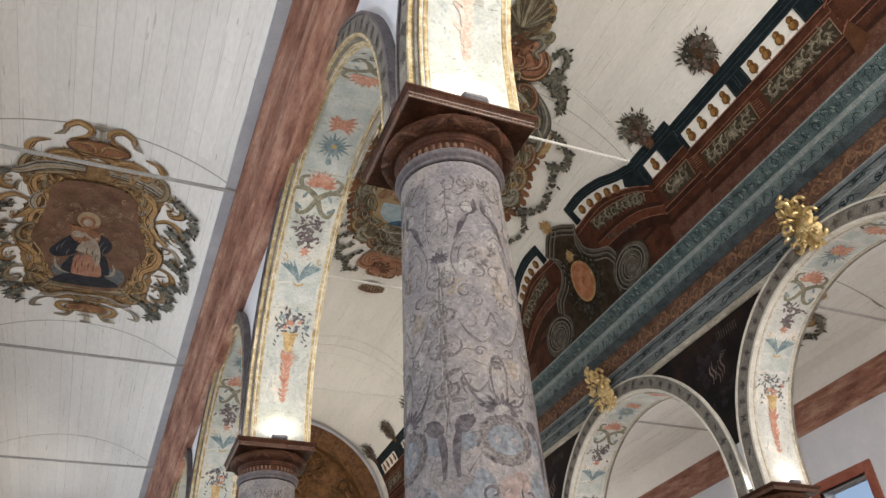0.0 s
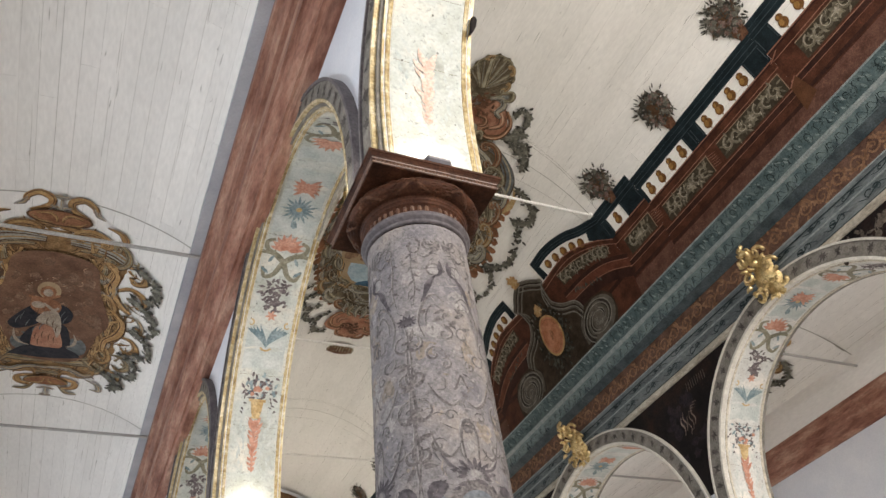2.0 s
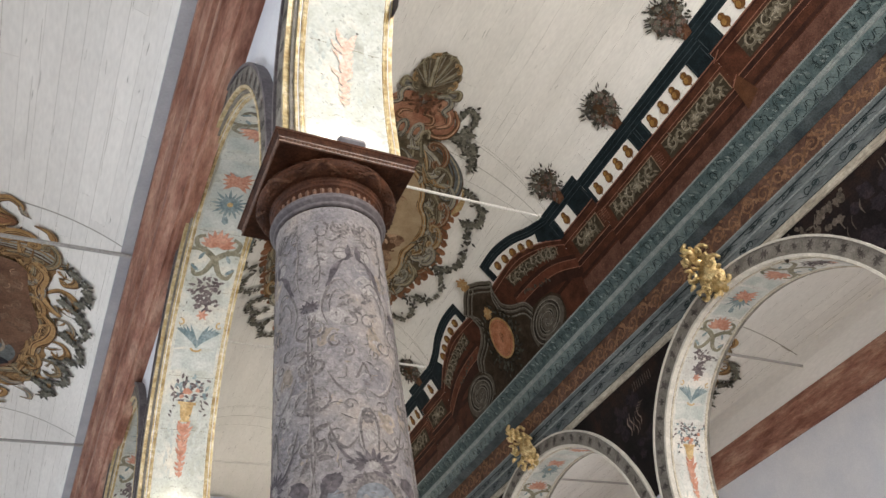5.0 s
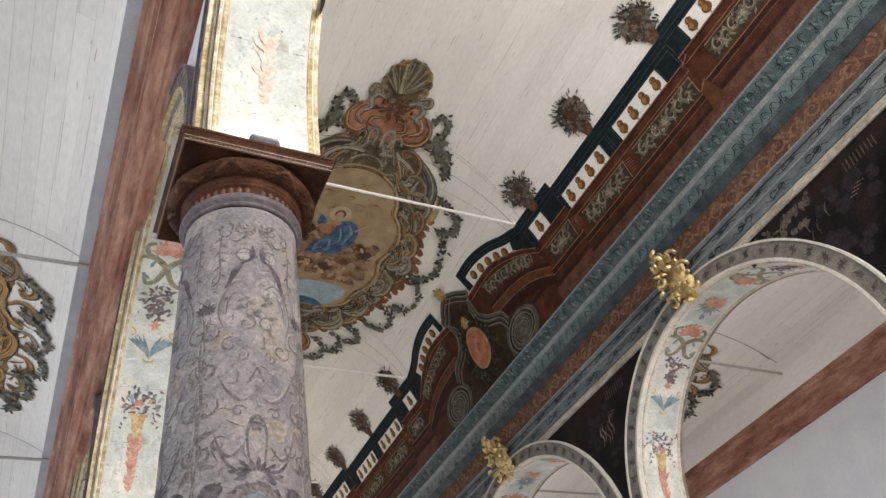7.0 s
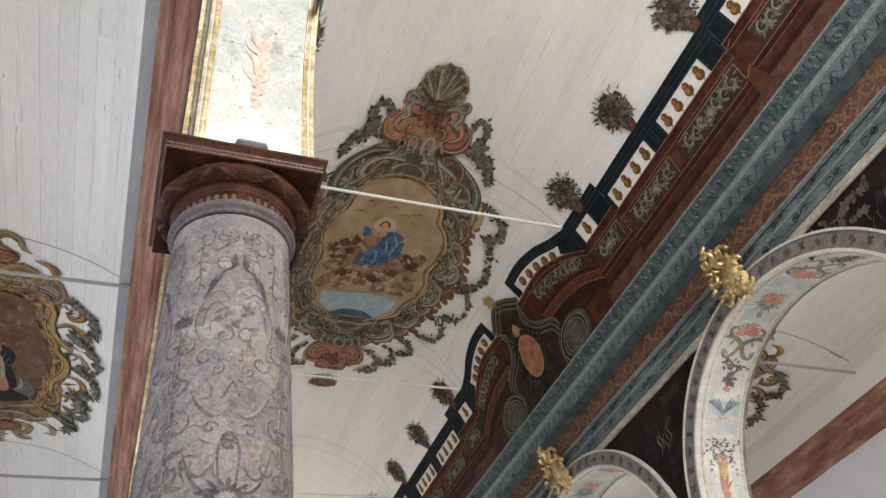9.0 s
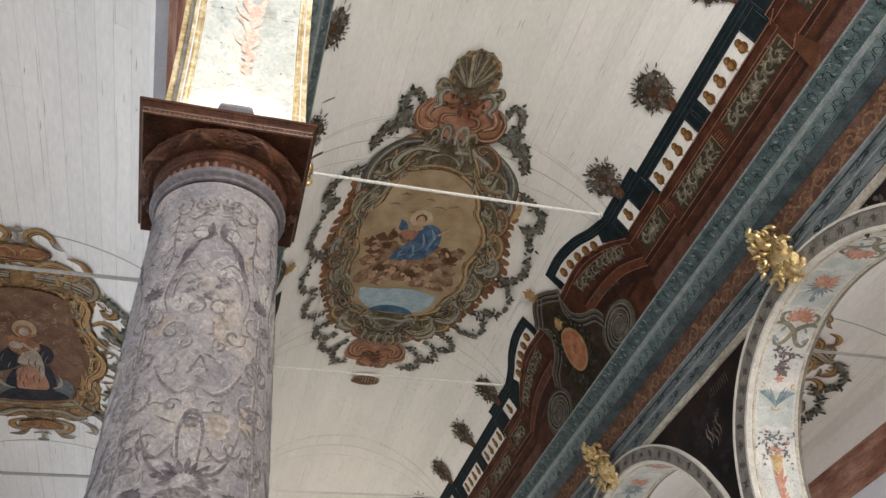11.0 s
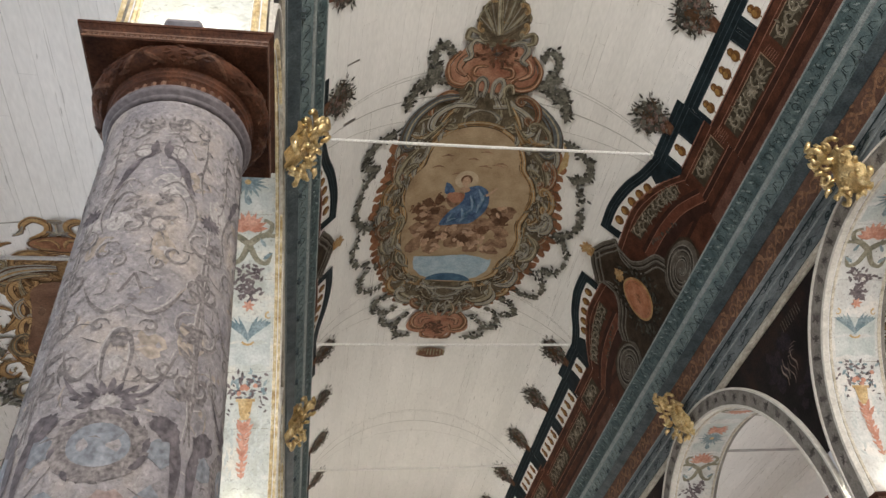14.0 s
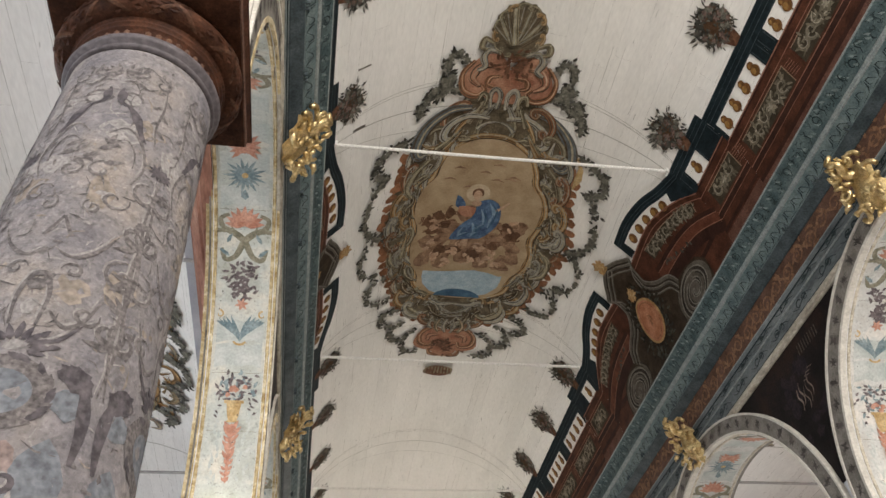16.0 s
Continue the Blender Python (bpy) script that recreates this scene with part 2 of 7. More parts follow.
    leaf_light=mat("pale_stone_leaf_paint", (0.23, 0.205, 0.155), (0.36, 0.325, 0.26), 12, 0.6, island=0.3),
    laurel_dark=mat("black_brown_leaf_paint", (0.012, 0.010, 0.007), (0.035, 0.027, 0.017), 9, 0.6, island=0.4),
    medal=mat("orange_rose_paint", (0.30, 0.115, 0.055), (0.46, 0.215, 0.125), 6, 0.6, grain=0.25),
    baluster_light=mat("light_ochre_paint", (0.24, 0.125, 0.035), (0.36, 0.21, 0.075), 12, 0.5, grain=0.3),
    panel=mat("dark_panel_paint", (0.030, 0.024, 0.015), (0.062, 0.050, 0.033), 8, 0.6),
    panel_leaf=mat("panel_foliage_paint", (0.105, 0.092, 0.064), (0.20, 0.175, 0.128), 12, 0.6, island=0.3),
    volute=mat("grey_volute_paint", (0.070, 0.060, 0.047), (0.128, 0.112, 0.090), 7, 0.65, grain=0.3, island=0.2),
    roc_warm=mat("warm_brown_frame_paint", (0.17, 0.090, 0.036), (0.33, 0.205, 0.098), 5, 0.65, grain=0.35, c3=(0.24, 0.145, 0.066), spots=((11, 0.55, 0.66, 0.65), (25, 0.57, 0.64, 1.25))),
    baluster=mat("gold_baluster_paint", (0.095, 0.042, 0.014), (0.20, 0.098, 0.034), 16, 0.5, grain=0.3),
    roc_a=mat("olive_rocaille_paint", (0.15, 0.130, 0.082), (0.29, 0.255, 0.175), 7, 0.65, grain=0.35, island=0.3),
    roc_b=mat("grey_rocaille_paint", (0.21, 0.205, 0.175), (0.36, 0.345, 0.30), 7, 0.65, grain=0.35, island=0.25),
    roc_c=mat("ochre_rocaille_paint", (0.28, 0.155, 0.062), (0.42, 0.275, 0.13), 7, 0.65, grain=0.35, island=0.25),
    roc_d=mat("umber_rocaille_paint", (0.046, 0.033, 0.020), (0.098, 0.070, 0.045), 7, 0.65, grain=0.35, island=0.3),
    roc_base=mat("brown_cartouche_paint", (0.075, 0.060, 0.038), (0.18, 0.145, 0.092), 5, 0.65, grain=0.4, c3=(0.125, 0.10, 0.065)),
    umber_soft=mat("soft_umber_paint", (0.062, 0.032, 0.016), (0.112, 0.062, 0.033), 6, 0.65, grain=0.3),
    pale_cloth=mat("grey_white_drapery_paint", (0.24, 0.19, 0.145), (0.40, 0.335, 0.27), 9, 0.65, grain=0.3),
    cloud_dark=mat("dark_cloud_paint", (0.085, 0.042, 0.022), (0.17, 0.092, 0.052), 8, 0.65, grain=0.35, island=0.3),
    halo=mat("pale_tan_light_paint", (0.42, 0.33, 0.22), (0.54, 0.44, 0.31), 5, 0.65, grain=0.15),
    slate=mat("slate_wing_paint", (0.075, 0.085, 0.09), (0.16, 0.17, 0.17), 8, 0.65, grain=0.3),
    crest=mat("rose_crest_paint", (0.27, 0.115, 0.07), (0.42, 0.23, 0.15), 5, 0.65, grain=0.3),
    field=mat("tan_sky_paint", (0.30, 0.21, 0.125), (0.47, 0.365, 0.24), 1.6, 0.65, grain=0.15, c3=(0.39, 0.29, 0.18)),
    field_dark=mat("red_brown_sky_paint", (0.095, 0.046, 0.027), (0.22, 0.125, 0.078), 2.2, 0.65, grain=0.25),
    cloud=mat("brown_cloud_paint", (0.12, 0.065, 0.038), (0.34, 0.22, 0.14), 6, 0.65, grain=0.35, island=0.35),
    flesh=mat("pale_rose_paint", (0.36, 0.22, 0.14), (0.52, 0.37, 0.26), 8, 0.65, grain=0.3, island=0.25),
    drape=mat("blue_drapery_paint", (0.035, 0.065, 0.13), (0.11, 0.18, 0.29), 6, 0.65, grain=0.35, island=0.35),
    robe=mat("dark_robe_paint", (0.012, 0.013, 0.018), (0.035, 0.034, 0.04), 8, 0.65),
    lake=mat("sky_blue_paint", (0.26, 0.36, 0.43), (0.40, 0.49, 0.54), 5, 0.65, grain=0.2),
    hill=mat("deep_blue_paint", (0.03, 0.075, 0.13), (0.07, 0.14, 0.21), 5, 0.65),
    leaf=mat("grey_green_leaf_paint", (0.030, 0.029, 0.024), (0.095, 0.090, 0.076), 12, 0.65, grain=0.3, island=0.4),
    rose=mat("faded_rose_paint", (0.115, 0.072, 0.060), (0.235, 0.165, 0.140), 14, 0.65, grain=0.3, island=0.4),
    pot=mat("brown_pot_paint", (0.075, 0.035, 0.02), (0.17, 0.085, 0.05), 10, 0.6, island=0.2),
    carved=mat("gilded_carved_wood", (0.075, 0.033, 0.012), (0.24, 0.115, 0.04), 4, 0.42, metal=0.3, grain=0.4, bump=0.5, fine=25),
    rod=mat("white_painted_iron", (0.74, 0.725, 0.69), (0.82, 0.805, 0.77), 8, 0.5),
    rod_grey=mat("grey_painted_iron", (0.36, 0.35, 0.34), (0.46, 0.45, 0.43), 8, 0.5),
    lamp=mat("grey_lamp_housing", (0.115, 0.108, 0.120), (0.165, 0.156, 0.170), 9, 0.4, grain=0.08),
    winwood=mat("red_window_wood", (0.24, 0.075, 0.05), (0.33, 0.12, 0.085), 4, 0.5, grain=0.2),
    floor=mat("pale_stone_floor", (0.36, 0.33, 0.29), (0.50, 0.46, 0.40), 1.5, 0.5, objvar=0.1),
)
glass = bpy.data.materials.new("window_glass")
glass.use_nodes = True
_g = glass.node_tree.nodes["Principled BSDF"]
_g.inputs["Transmission Weight"].default_value, _g.inputs["Roughness"].default_value, _g.inputs["IOR"].default_value = 1.0, 0.02, 1.02
M["glass"] = glass

# ---- helpers ----


def mesh(name, verts, faces, m, smooth=False):
    me = bpy.data.meshes.new(name)
    me.from_pydata([tuple(v) for v in verts], [], faces)
    me.materials.append(M[m])
    if smooth:
        me.polygons.foreach_set("use_smooth", [True] * len(me.polygons))
    me.update()
    return me


def thing(name, at, label, category, group="", kind=""):
    """An Empty at a thing's base."""
    ob = new(name)
    ob.location = at
    ob.empty_display_size = 0.1
    return tagged(ob, label, category, group, kind)


def base_of(ob):
    p = Vector((0, 0, 0))
    while ob:
        p += ob.location
        ob = ob.parent
    return p


def part(name, vf, m, parent=None, label="", smooth=False, at=None):
    """One mesh object, its vertices given in the world; its origin is its parent's base, or at."""
    o = base_of(parent) if parent else Vector(at or (0, 0, 0))
    ob = new(name, mesh(name, [Vector(v) - o for v in vf[0]], vf[1], m, smooth))
    if parent:
        ob.parent = parent
    else:
        ob.location = o
    if label:
        ob["label"] = label
    return ob


def join(*vfs):
    vs, fs = [], []
    for v, f in vfs:
        k = len(vs)
        vs += list(v)
        fs += [tuple(i + k for i in q) for q in f]
    return vs, fs


def bevel_box(x0, x1, y0, y1, z0, z1, b=0.01):
    """A box with its twelve edges cut."""
    vs = []
    for x, sx in ((x0, 1), (x1, -1)):
        for y, sy in ((y0, 1), (y1, -1)):
            for z, sz in ((z0, 1), (z1, -1)):
                vs += [(x, y + sy * b, z + sz * b), (x + sx * b, y, z + sz * b), (x + sx * b, y + sy * b, z)]
    bm = bmesh.new()
    for v in vs:
        bm.verts.new(v)
    bmesh.ops.convex_hull(bm, input=bm.verts)
    bmesh.ops.dissolve_limit(bm, angle_limit=0.02, verts=bm.verts, edges=bm.edges)
    bm.verts.index_update()
    r = [v.co.copy() for v in bm.verts], [tuple(v.index for v in f.verts) for f in bm.faces]
    bm.free()
    return r


def lathe(profile, n=48, at=(0, 0)):
    vs = [(at[0] + r * math.sin(2 * math.pi * i / n), at[1] - r * math.cos(2 * math.pi * i / n), z) for r, z in profile for i in range(n)]
    fs = [(j * n + i, j * n + (i + 1) % n, (j + 1) * n + (i + 1) % n, (j + 1) * n + i) for j in range(len(profile) - 1) for i in range(n)]
    return vs, fs


def tube(path, rad, n=6):
    """A round bar along a path; rad may be a number or one for each point."""
    path = [Vector(p) for p in path]
    vs, fs = [], []
    for i, p in enumerate(path):
        t = (path[min(i + 1, len(path) - 1)] - path[max(i - 1, 0)]).normalized()
        s = t.cross(Vector((0.31, 0.22, 0.93))).normalized()
        u = s.cross(t)
        r = rad[i] if isinstance(rad, (list, tuple)) else rad
        vs += [p + r * (math.cos(2 * math.pi * k / n) * s + math.sin(2 * math.pi * k / n) * u) for k in range(n)]
    for i in range(len(path) - 1):
        fs += [(i * n + k, i * n + (k + 1) % n, (i + 1) * n + (k + 1) % n, (i + 1) * n + k) for k in range(n)]
    fs += [tuple(range(n))[::-1], tuple((len(path) - 1) * n + k for k in range(n))]
    return vs, fs


def extrude(profile, ya, yb, closed=True):
    """A profile of (x, z) drawn along y."""
    n = len(profile)
    vs = [(x, ya, z) for x, z in profile] + [(x, yb, z) for x, z in profile]
    fs = [(i, (i + 1) % n, n + (i + 1) % n, n + i) for i in range(n if closed else n - 1)]
    if closed:
        fs += [tuple(range(n))[::-1], tuple(range(n, 2 * n))]
    return vs, fs


# Flat painted shapes on a surface: fmap(u, v, h) gives the place h above the surface.
class Paint:
    def __init__(self, fmap, h=0.004, step=0.00025):
        self.step = step
        self.fmap, self.h, self.k, self.vs, self.fs, self.cuts = fmap, h, 0, [], [], []

    def put(self, pts, faces):
        h = self.h + (self.k % 14) * self.step
        self.k += 1
        o, fo = len(self.vs), len(self.fs)
        self.vs += [self.fmap(u, v, h) for u, v in pts]
        self.fs += [tuple(i + o for i in f) for f in faces]
        self.cuts.append((o, fo, len(self.vs), len(self.fs)))
        return self

    def poly(self, pts):
        n = len(pts)
        c = (sum(p[0] for p in pts) / n, sum(p[1] for p in pts) / n)
        return self.put([c] + list(pts), [(0, i + 1, (i + 1) % n + 1) for i in range(n)])

    def field(self, c, outline, rings=6):
        """A filled outline with rings, so that it follows a curved surface."""
        n = len(outline)
        pts = [c] + [(c[0] + (u - c[0]) * j / rings, c[1] + (v - c[1]) * j / rings) for j in range(1, rings + 1) for u, v in outline]
        fs = [(0, i + 1, (i + 1) % n + 1) for i in range(n)]
        for j in range(rings - 1):
            a, b = 1 + j * n, 1 + (j + 1) * n
            fs += [(a + i, b + i, b + (i + 1) % n, a + (i + 1) % n) for i in range(n)]
        return self.put(pts, fs)

    def ribbon(self, pts, w, taper=0.0, both=False):
        n = len(pts)
        out = []
        for i, (u, v) in enumerate(pts):
            a, b = pts[max(i - 1, 0)], pts[min(i + 1, n - 1)]
            du, dv = b[0] - a[0], b[1] - a[1]
            s = math.hypot(du, dv) or 1
            f = i / (n - 1)
            k = w * (1 - taper * (abs(2 * f - 1) if both else f)) / 2
            out += [(u - dv / s * k, v + du / s * k), (u + dv / s * k, v - du / s * k)]
        return self.put(out, [(2 * i, 2 * i + 1, 2 * i + 3, 2 * i + 2) for i in range(n - 1)])

    def disc(self, u, v, ru, rv=None, rot=0.0, n=12, wob=0.0):
        rv = rv or ru
        pts = []
        for i in range(n):
            a = 2 * math.pi * i / n
            q = 1 + (random.uniform(-wob, wob) if wob else 0)
            x, y = ru * q * math.cos(a), rv * q * math.sin(a)
            pts.append((u + x * math.cos(rot) - y * math.sin(rot), v + x * math.sin(rot) + y * math.cos(rot)))
        return self.poly(pts)

    def ring(self, u, v, ru, rv, w, n=28):
        return self.ribbon([(u + ru * math.cos(2 * math.pi * i / n), v + rv * math.sin(2 * math.pi * i / n)) for i in range(n + 1)], w)

    def leaf(self, u, v, ang, length, width, bend=0.0):
        c, s = math.cos(ang), math.sin(ang)
        loc = [(0, 0), (0.3, 0.42), (0.65, 0.38), (1, bend), (0.6, -0.30 + bend * 0.4), (0.28, -0.40)]
        return self.poly([(u + length * x * c - width * y * s, v + length * x * s + width * y * c) for x, y in loc])

    def curl(self, u, v, r, turn, ang, w, taper=0.75, shrink=0.8, n=14):
        """A scroll that winds in towards (u, v)."""
        pts = []
        for i in range(n + 1):
            f = i / n
            q, a = r * (1 - shrink * f), ang + turn * 2 * math.pi * f
            pts.append((u + q * math.cos(a), v + q * math.sin(a)))
        return self.ribbon(pts, w, taper)

    def rosette(self, u, v, r, petals=7, width=0.5):
        for i in range(petals):
            self.leaf(u, v, 2 * math.pi * i / petals + 0.2, r, r * width)
        return self

    def done(self, name, m, parent, label="", stuff=False):
        ob = part(name, (self.vs, self.fs), m, parent, label)
        if stuff:
            ob["kind"] = "stuff"
        return ob

    def each(self, name, m, parent, label=""):
        """Every shape laid down becomes a part of its own."""
        for vo, fo, vn, fn in self.cuts:
            part(name, (self.vs[vo:vn], [tuple(i - vo for i in f) for f in self.fs[fo:fn]]), m, parent, label)


def vmap(side=1, shift=0.0):
    """Nave vault: u metres across from the crown, v along the nave."""
    def f(u, v, h):
        a = side * (u + shift) / VR
        return (CX + (VR - h) * math.sin(a), v, VZ + (VR - h) * math.cos(a))
    return f


def amap(ax, lift=0.0):
    def f(u, v, h):
        a = u / AR
        return (ax + (AR - h) * math.sin(a), v, AZ + lift + (AR - h) * math.cos(a))
    return f


def smap(x0, yc, zs, r):
    """Arch soffit: u across the wall, v up along the curve from the far foot."""
    st = zs - ZC
    xm, k = (x0 + STEP / 2, 1 - STEP / (2 * HALF)) if x0 == 0 else (x0, 1.0)

    def f(u, v, h):
        if v < st:
            return (xm + u * k, yc + r - h, ZC + v)
        a = (v - st) / r
        if a > math.pi:
            return (xm + u * k, yc - r + h, zs - (v - st - math.pi * r))
        return (xm + u * k, yc + (r - h) * math.cos(a), zs + (r - h) * math.sin(a))
    return f


def fmap(x, out):
    """Upright wall face at x that looks towards out: u along y, v up."""
    return lambda u, v, h: (x + out * h, u, v)


def mirror(pts, c=0.0):
    return list(pts) + [(2 * c - u, v) for u, v in reversed(pts)]


def smooth_line(pts, k=5):
    """A curve through points."""
    out = []
    for i in range(len(pts) - 1):
        p0, p1, p2, p3 = pts[max(i - 1, 0)], pts[i], pts[i + 1], pts[min(i + 2, len(pts) - 1)]
        for j in range(k):
            t = j / k
            out.append(tuple(0.5 * (2 * p1[d] + (p2[d] - p0[d]) * t + (2 * p0[d] - 5 * p1[d] + 4 * p2[d] - p3[d]) * t * t + (3 * p1[d] - p0[d] - 3 * p2[d] + p3[d]) * t ** 3) for d in range(2)))
    out.append(tuple(pts[-1]))
    return out


# ---- the shell ----
part("floor", bevel_box(-5.2, W + 5.2, Y0 - 0.3, Y1 + 0.5, -0.2, 0.0), "floor")
tagged(bpy.data.objects["floor"], "pale worn stone church floor", "floor", kind="structure")


def wall_with_windows(name, x0, x1, label):
    """An outer aisle wall with a tall window in each bay."""
    vfs, lo, hi, hw = [], 2.9, 6.58, 0.62
    edges, y = [], Y0 - 0.3
    for k in range(-2, 4):
        yc = (k + 0.5) * B
        if yc > Y1 - 1.5:
            break
        vfs.append(bevel_box(x0, x1, y, yc - hw, 0, 9.2, 0.002))
        vfs += [bevel_box(x0, x1, yc - hw, yc + hw, 0, lo, 0.002), bevel_box(x0, x1, yc - hw, yc + hw, hi, 9.2, 0.002)]
        edges.append(yc)
        y = yc + hw
    vfs.append(bevel_box(x0, x1, y, Y1 + 0.5, 0, 9.2, 0.002))
    tagged(part(name, join(*vfs), "plaster"), label, "wall", kind="structure")
    inner = x0 if x0 > 0 else x1
    s = 1 if x0 > 0 else -1
    for i, yc in enumerate(edges):
        w = thing("window_%d" % (i + 1 + (10 if s < 0 else 0)), (inner, yc, lo), "tall church window in a red-painted wooden frame", "window", "aisle windows", "structure")
        f = 0.2
        a, b = sorted((inner - s * 0.05, inner + s * 0.12))
        for nm, box in (("window_frame", (a, b, yc - hw - f, yc - hw, lo - f, hi + f)), ("window_frame", (a, b, yc + hw, yc + hw + f, lo - f, hi + f)),
                        ("window_frame", (a, b, yc - hw, yc + hw, hi, hi + f)), ("window_sill", (a, b, yc - hw, yc + hw, lo - f, lo))):
            part(nm, bevel_box(*box, 0.012), "winwood", w)
        for q in (lo + 0.95, lo + 1.9, lo + 2.85):
            part("glazing_bar", bevel_box(min(inner + s * 0.2, inner + s * 0.24), max(inner + s * 0.2, inner + s * 0.24), yc - hw, yc + hw, q - 0.02, q + 0.02, 0.004), "winwood", w)
        g = part("pane", bevel_box(min(inner + s * 0.215, inner + s * 0.221), max(inner + s * 0.215, inner + s * 0.221), yc - hw, yc + hw, lo, hi, 0.001), "glass", w, "clear window glass")
        g.visible_shadow = False


wall_with_windows("wall_outer_south", W + 4.78, W + 5.2, "bluish white plastered outer wall of the aisle")
wall_with_windows("wall_outer_north", -5.2, -4.78, "bluish white plastered outer wall of the aisle")
tagged(part("wall_entrance", bevel_box(-5.2, W + 5.2, Y0 - 0.4, Y0, 0, 13.2), "plaster"), "plain white plastered entrance wall", "wall", kind="structure")
tagged(part("wall_chancel", bevel_box(-5.2, W + 5.2, Y1 + 0.1, Y1 + 0.5, 0, 13.2), "plaster"), "plain white plastered chancel wall", "wall", kind="structure")


def arcade_wall(name, x0, label):
    """The arcade: piers over the columns, arches through the wall."""
    vs, fs = [], []
    xa, xb = x0 - HALF + (STEP if x0 == 0 else 0), x0 + HALF

    def quad(a, b, c, d):
        k = len(vs)
        vs.extend((a, b, c, d))
        fs.append((k, k + 1, k + 2, k + 3))
    top = 9.62
    n = 40
    for k in range(-2, 4):
        yc, zs, r = arch_of(x0, k)
        pts = [(yc + r, ZC), (yc + r, zs)] + [(yc + r * math.cos(math.pi * i / n), zs + r * math.sin(math.pi * i / n)) for i in range(1, n + 1)] + [(yc - r, ZC)]
        for (ya, za), (yb, zb) in zip(pts, pts[1:]):
            quad((xa, ya, za), (xa, yb, zb), (xb, yb, zb), (xb, ya, za))
            if abs(ya - yb) > 1e-6:
                for x in (xa, xb):
                    quad((x, ya, za), (x, yb, zb), (x, yb, top), (x, ya, top))
    for k in range(-2, 5):
        ya, yb = COLS[x0][k] - PIER, COLS[x0][k] + PIER
        for x in (xa, xb):
            quad((x, ya, ZC), (x, yb, ZC), (x, yb, top), (x, ya, top))
        quad((xa, ya, ZC), (xa, yb, ZC), (xb, yb, ZC), (xb, ya, ZC))
    return tagged(part(name, (vs, fs), "plaster"), label, "arcade wall", kind="structure")


arcades = {0.0: arcade_wall("wall_arcade_north", 0.0, "white plastered arcade wall with painted round arches on columns"),
           W: arcade_wall("wall_arcade_south", W, "white plastered arcade wall with painted round arches on columns")}


def board_vault(name, fm, ua, ub, width, m, ya, yb, breaks, label, gap=0.004):
    """A vault of long boards, with the open joints between them and a dark back."""
    vs, fs = [], []
    n = max(3, round((ub - ua) / width))
    rnd = random.Random(name)
    for i in range(n):
        a, b = ua + (ub - ua) * i / n, ua + (ub - ua) * (i + 1) / n
        g = gap * rnd.choice((0.25, 0.4, 0.6, 1.0)) / 2
        cuts = sorted(set([ya, yb] + list(breaks) + [rnd.uniform(ya, yb) for _ in range(5)]))
        for c, d in zip(cuts, cuts[1:]):
            if d - c < 0.05:
                continue
            k = len(vs)
            e = 0.0008
            h = rnd.uniform(0, 0.0012)
            for q in (a + g, (a + b) / 2, b - g):
                vs += [fm(q, c + e, h), fm(q, d - e, h)]
            fs += [(k, k + 1, k + 3, k + 2), (k + 2, k + 3, k + 5, k + 4)]
    ob = tagged(part(name, (vs, fs), m), label, "ceiling", kind="structure")
    bv, bf = [], []
    steps = 40
    for i in range(steps + 1):
        u = ua + (ub - ua) * i / steps
        bv += [fm(u, ya, -0.03), fm(u, yb, -0.03)]
    bf = [(2 * i, 2 * i + 1, 2 * i + 3, 2 * i + 2) for i in range(steps)]
    part("backing", (bv, bf), "seam", ob)
    return ob


rods_y = [k * B for k in range(-1, 4)]
nave_vault = board_vault("ceiling_nave", vmap(), -VR * math.pi / 2 - 0.05, VR * math.pi / 2 + 0.05, 0.27, "vault", Y0, Y1 + 0.1, rods_y, "white-painted boarded barrel vault over the nave", 0.0028)
amax = AR * math.asin(1.86 / AR)
for nm, ax, lift in (("ceiling_aisle_north", AX, 0.0), ("ceiling_aisle_south", W - AX + 0.05, 0.15)):
    av = board_vault(nm, amap(ax, lift), -amax, amax, 0.21, "aisle", Y0, Y1 + 0.1, rods_y, "white-painted boarded vault over the side aisle", 0.0042)
    for y in rods_y:
        p = Paint(amap(ax, lift), 0.004)
        p.ribbon([(-amax + 2 * amax * i / 40, y) for i in range(41)], 0.022)
        p.done("joint_strip", "seam", av, "thin grey joint across the boards")
for y in rods_y:
    p = Paint(vmap(), 0.004)
    p.ribbon([(-3.3 + 6.6 * i / 60, y) for i in range(61)], 0.012)
    p.done("joint_strip", "seam", nave_vault, "thin grey joint across the boards")

def marks(fm, ua, ub, n, parent, seed):
    """Short dark cracks along the boards, and small holes."""
    rnd = random.Random(seed)
    p, q = Paint(fm, 0.0025), Paint(fm, 0.0025)
    for _ in range(n):
        u, v, L = rnd.uniform(ua, ub), rnd.uniform(-3, 18), rnd.uniform(0.05, 0.28)
        p.ribbon([(u, v), (u + rnd.uniform(-0.008, 0.008), v + L * 0.5), (u + rnd.uniform(-0.01, 0.01), v + L)], rnd.uniform(0.003, 0.007), 0.7, True)
    for _ in range(n // 2):
        u, v, L = rnd.uniform(ua, ub), rnd.uniform(-3, 18), rnd.uniform(0.3, 1.6)
        q.ribbon([(u + rnd.uniform(-0.004, 0.004), v + L * i / 5) for i in range(6)], rnd.uniform(0.003, 0.006), 0.5, True)
    p.done("crack", "gap", parent, "short dark cracks in the boards", True)
    q.done("crack", "seam", parent, "fine grey cracks along the boards", True)


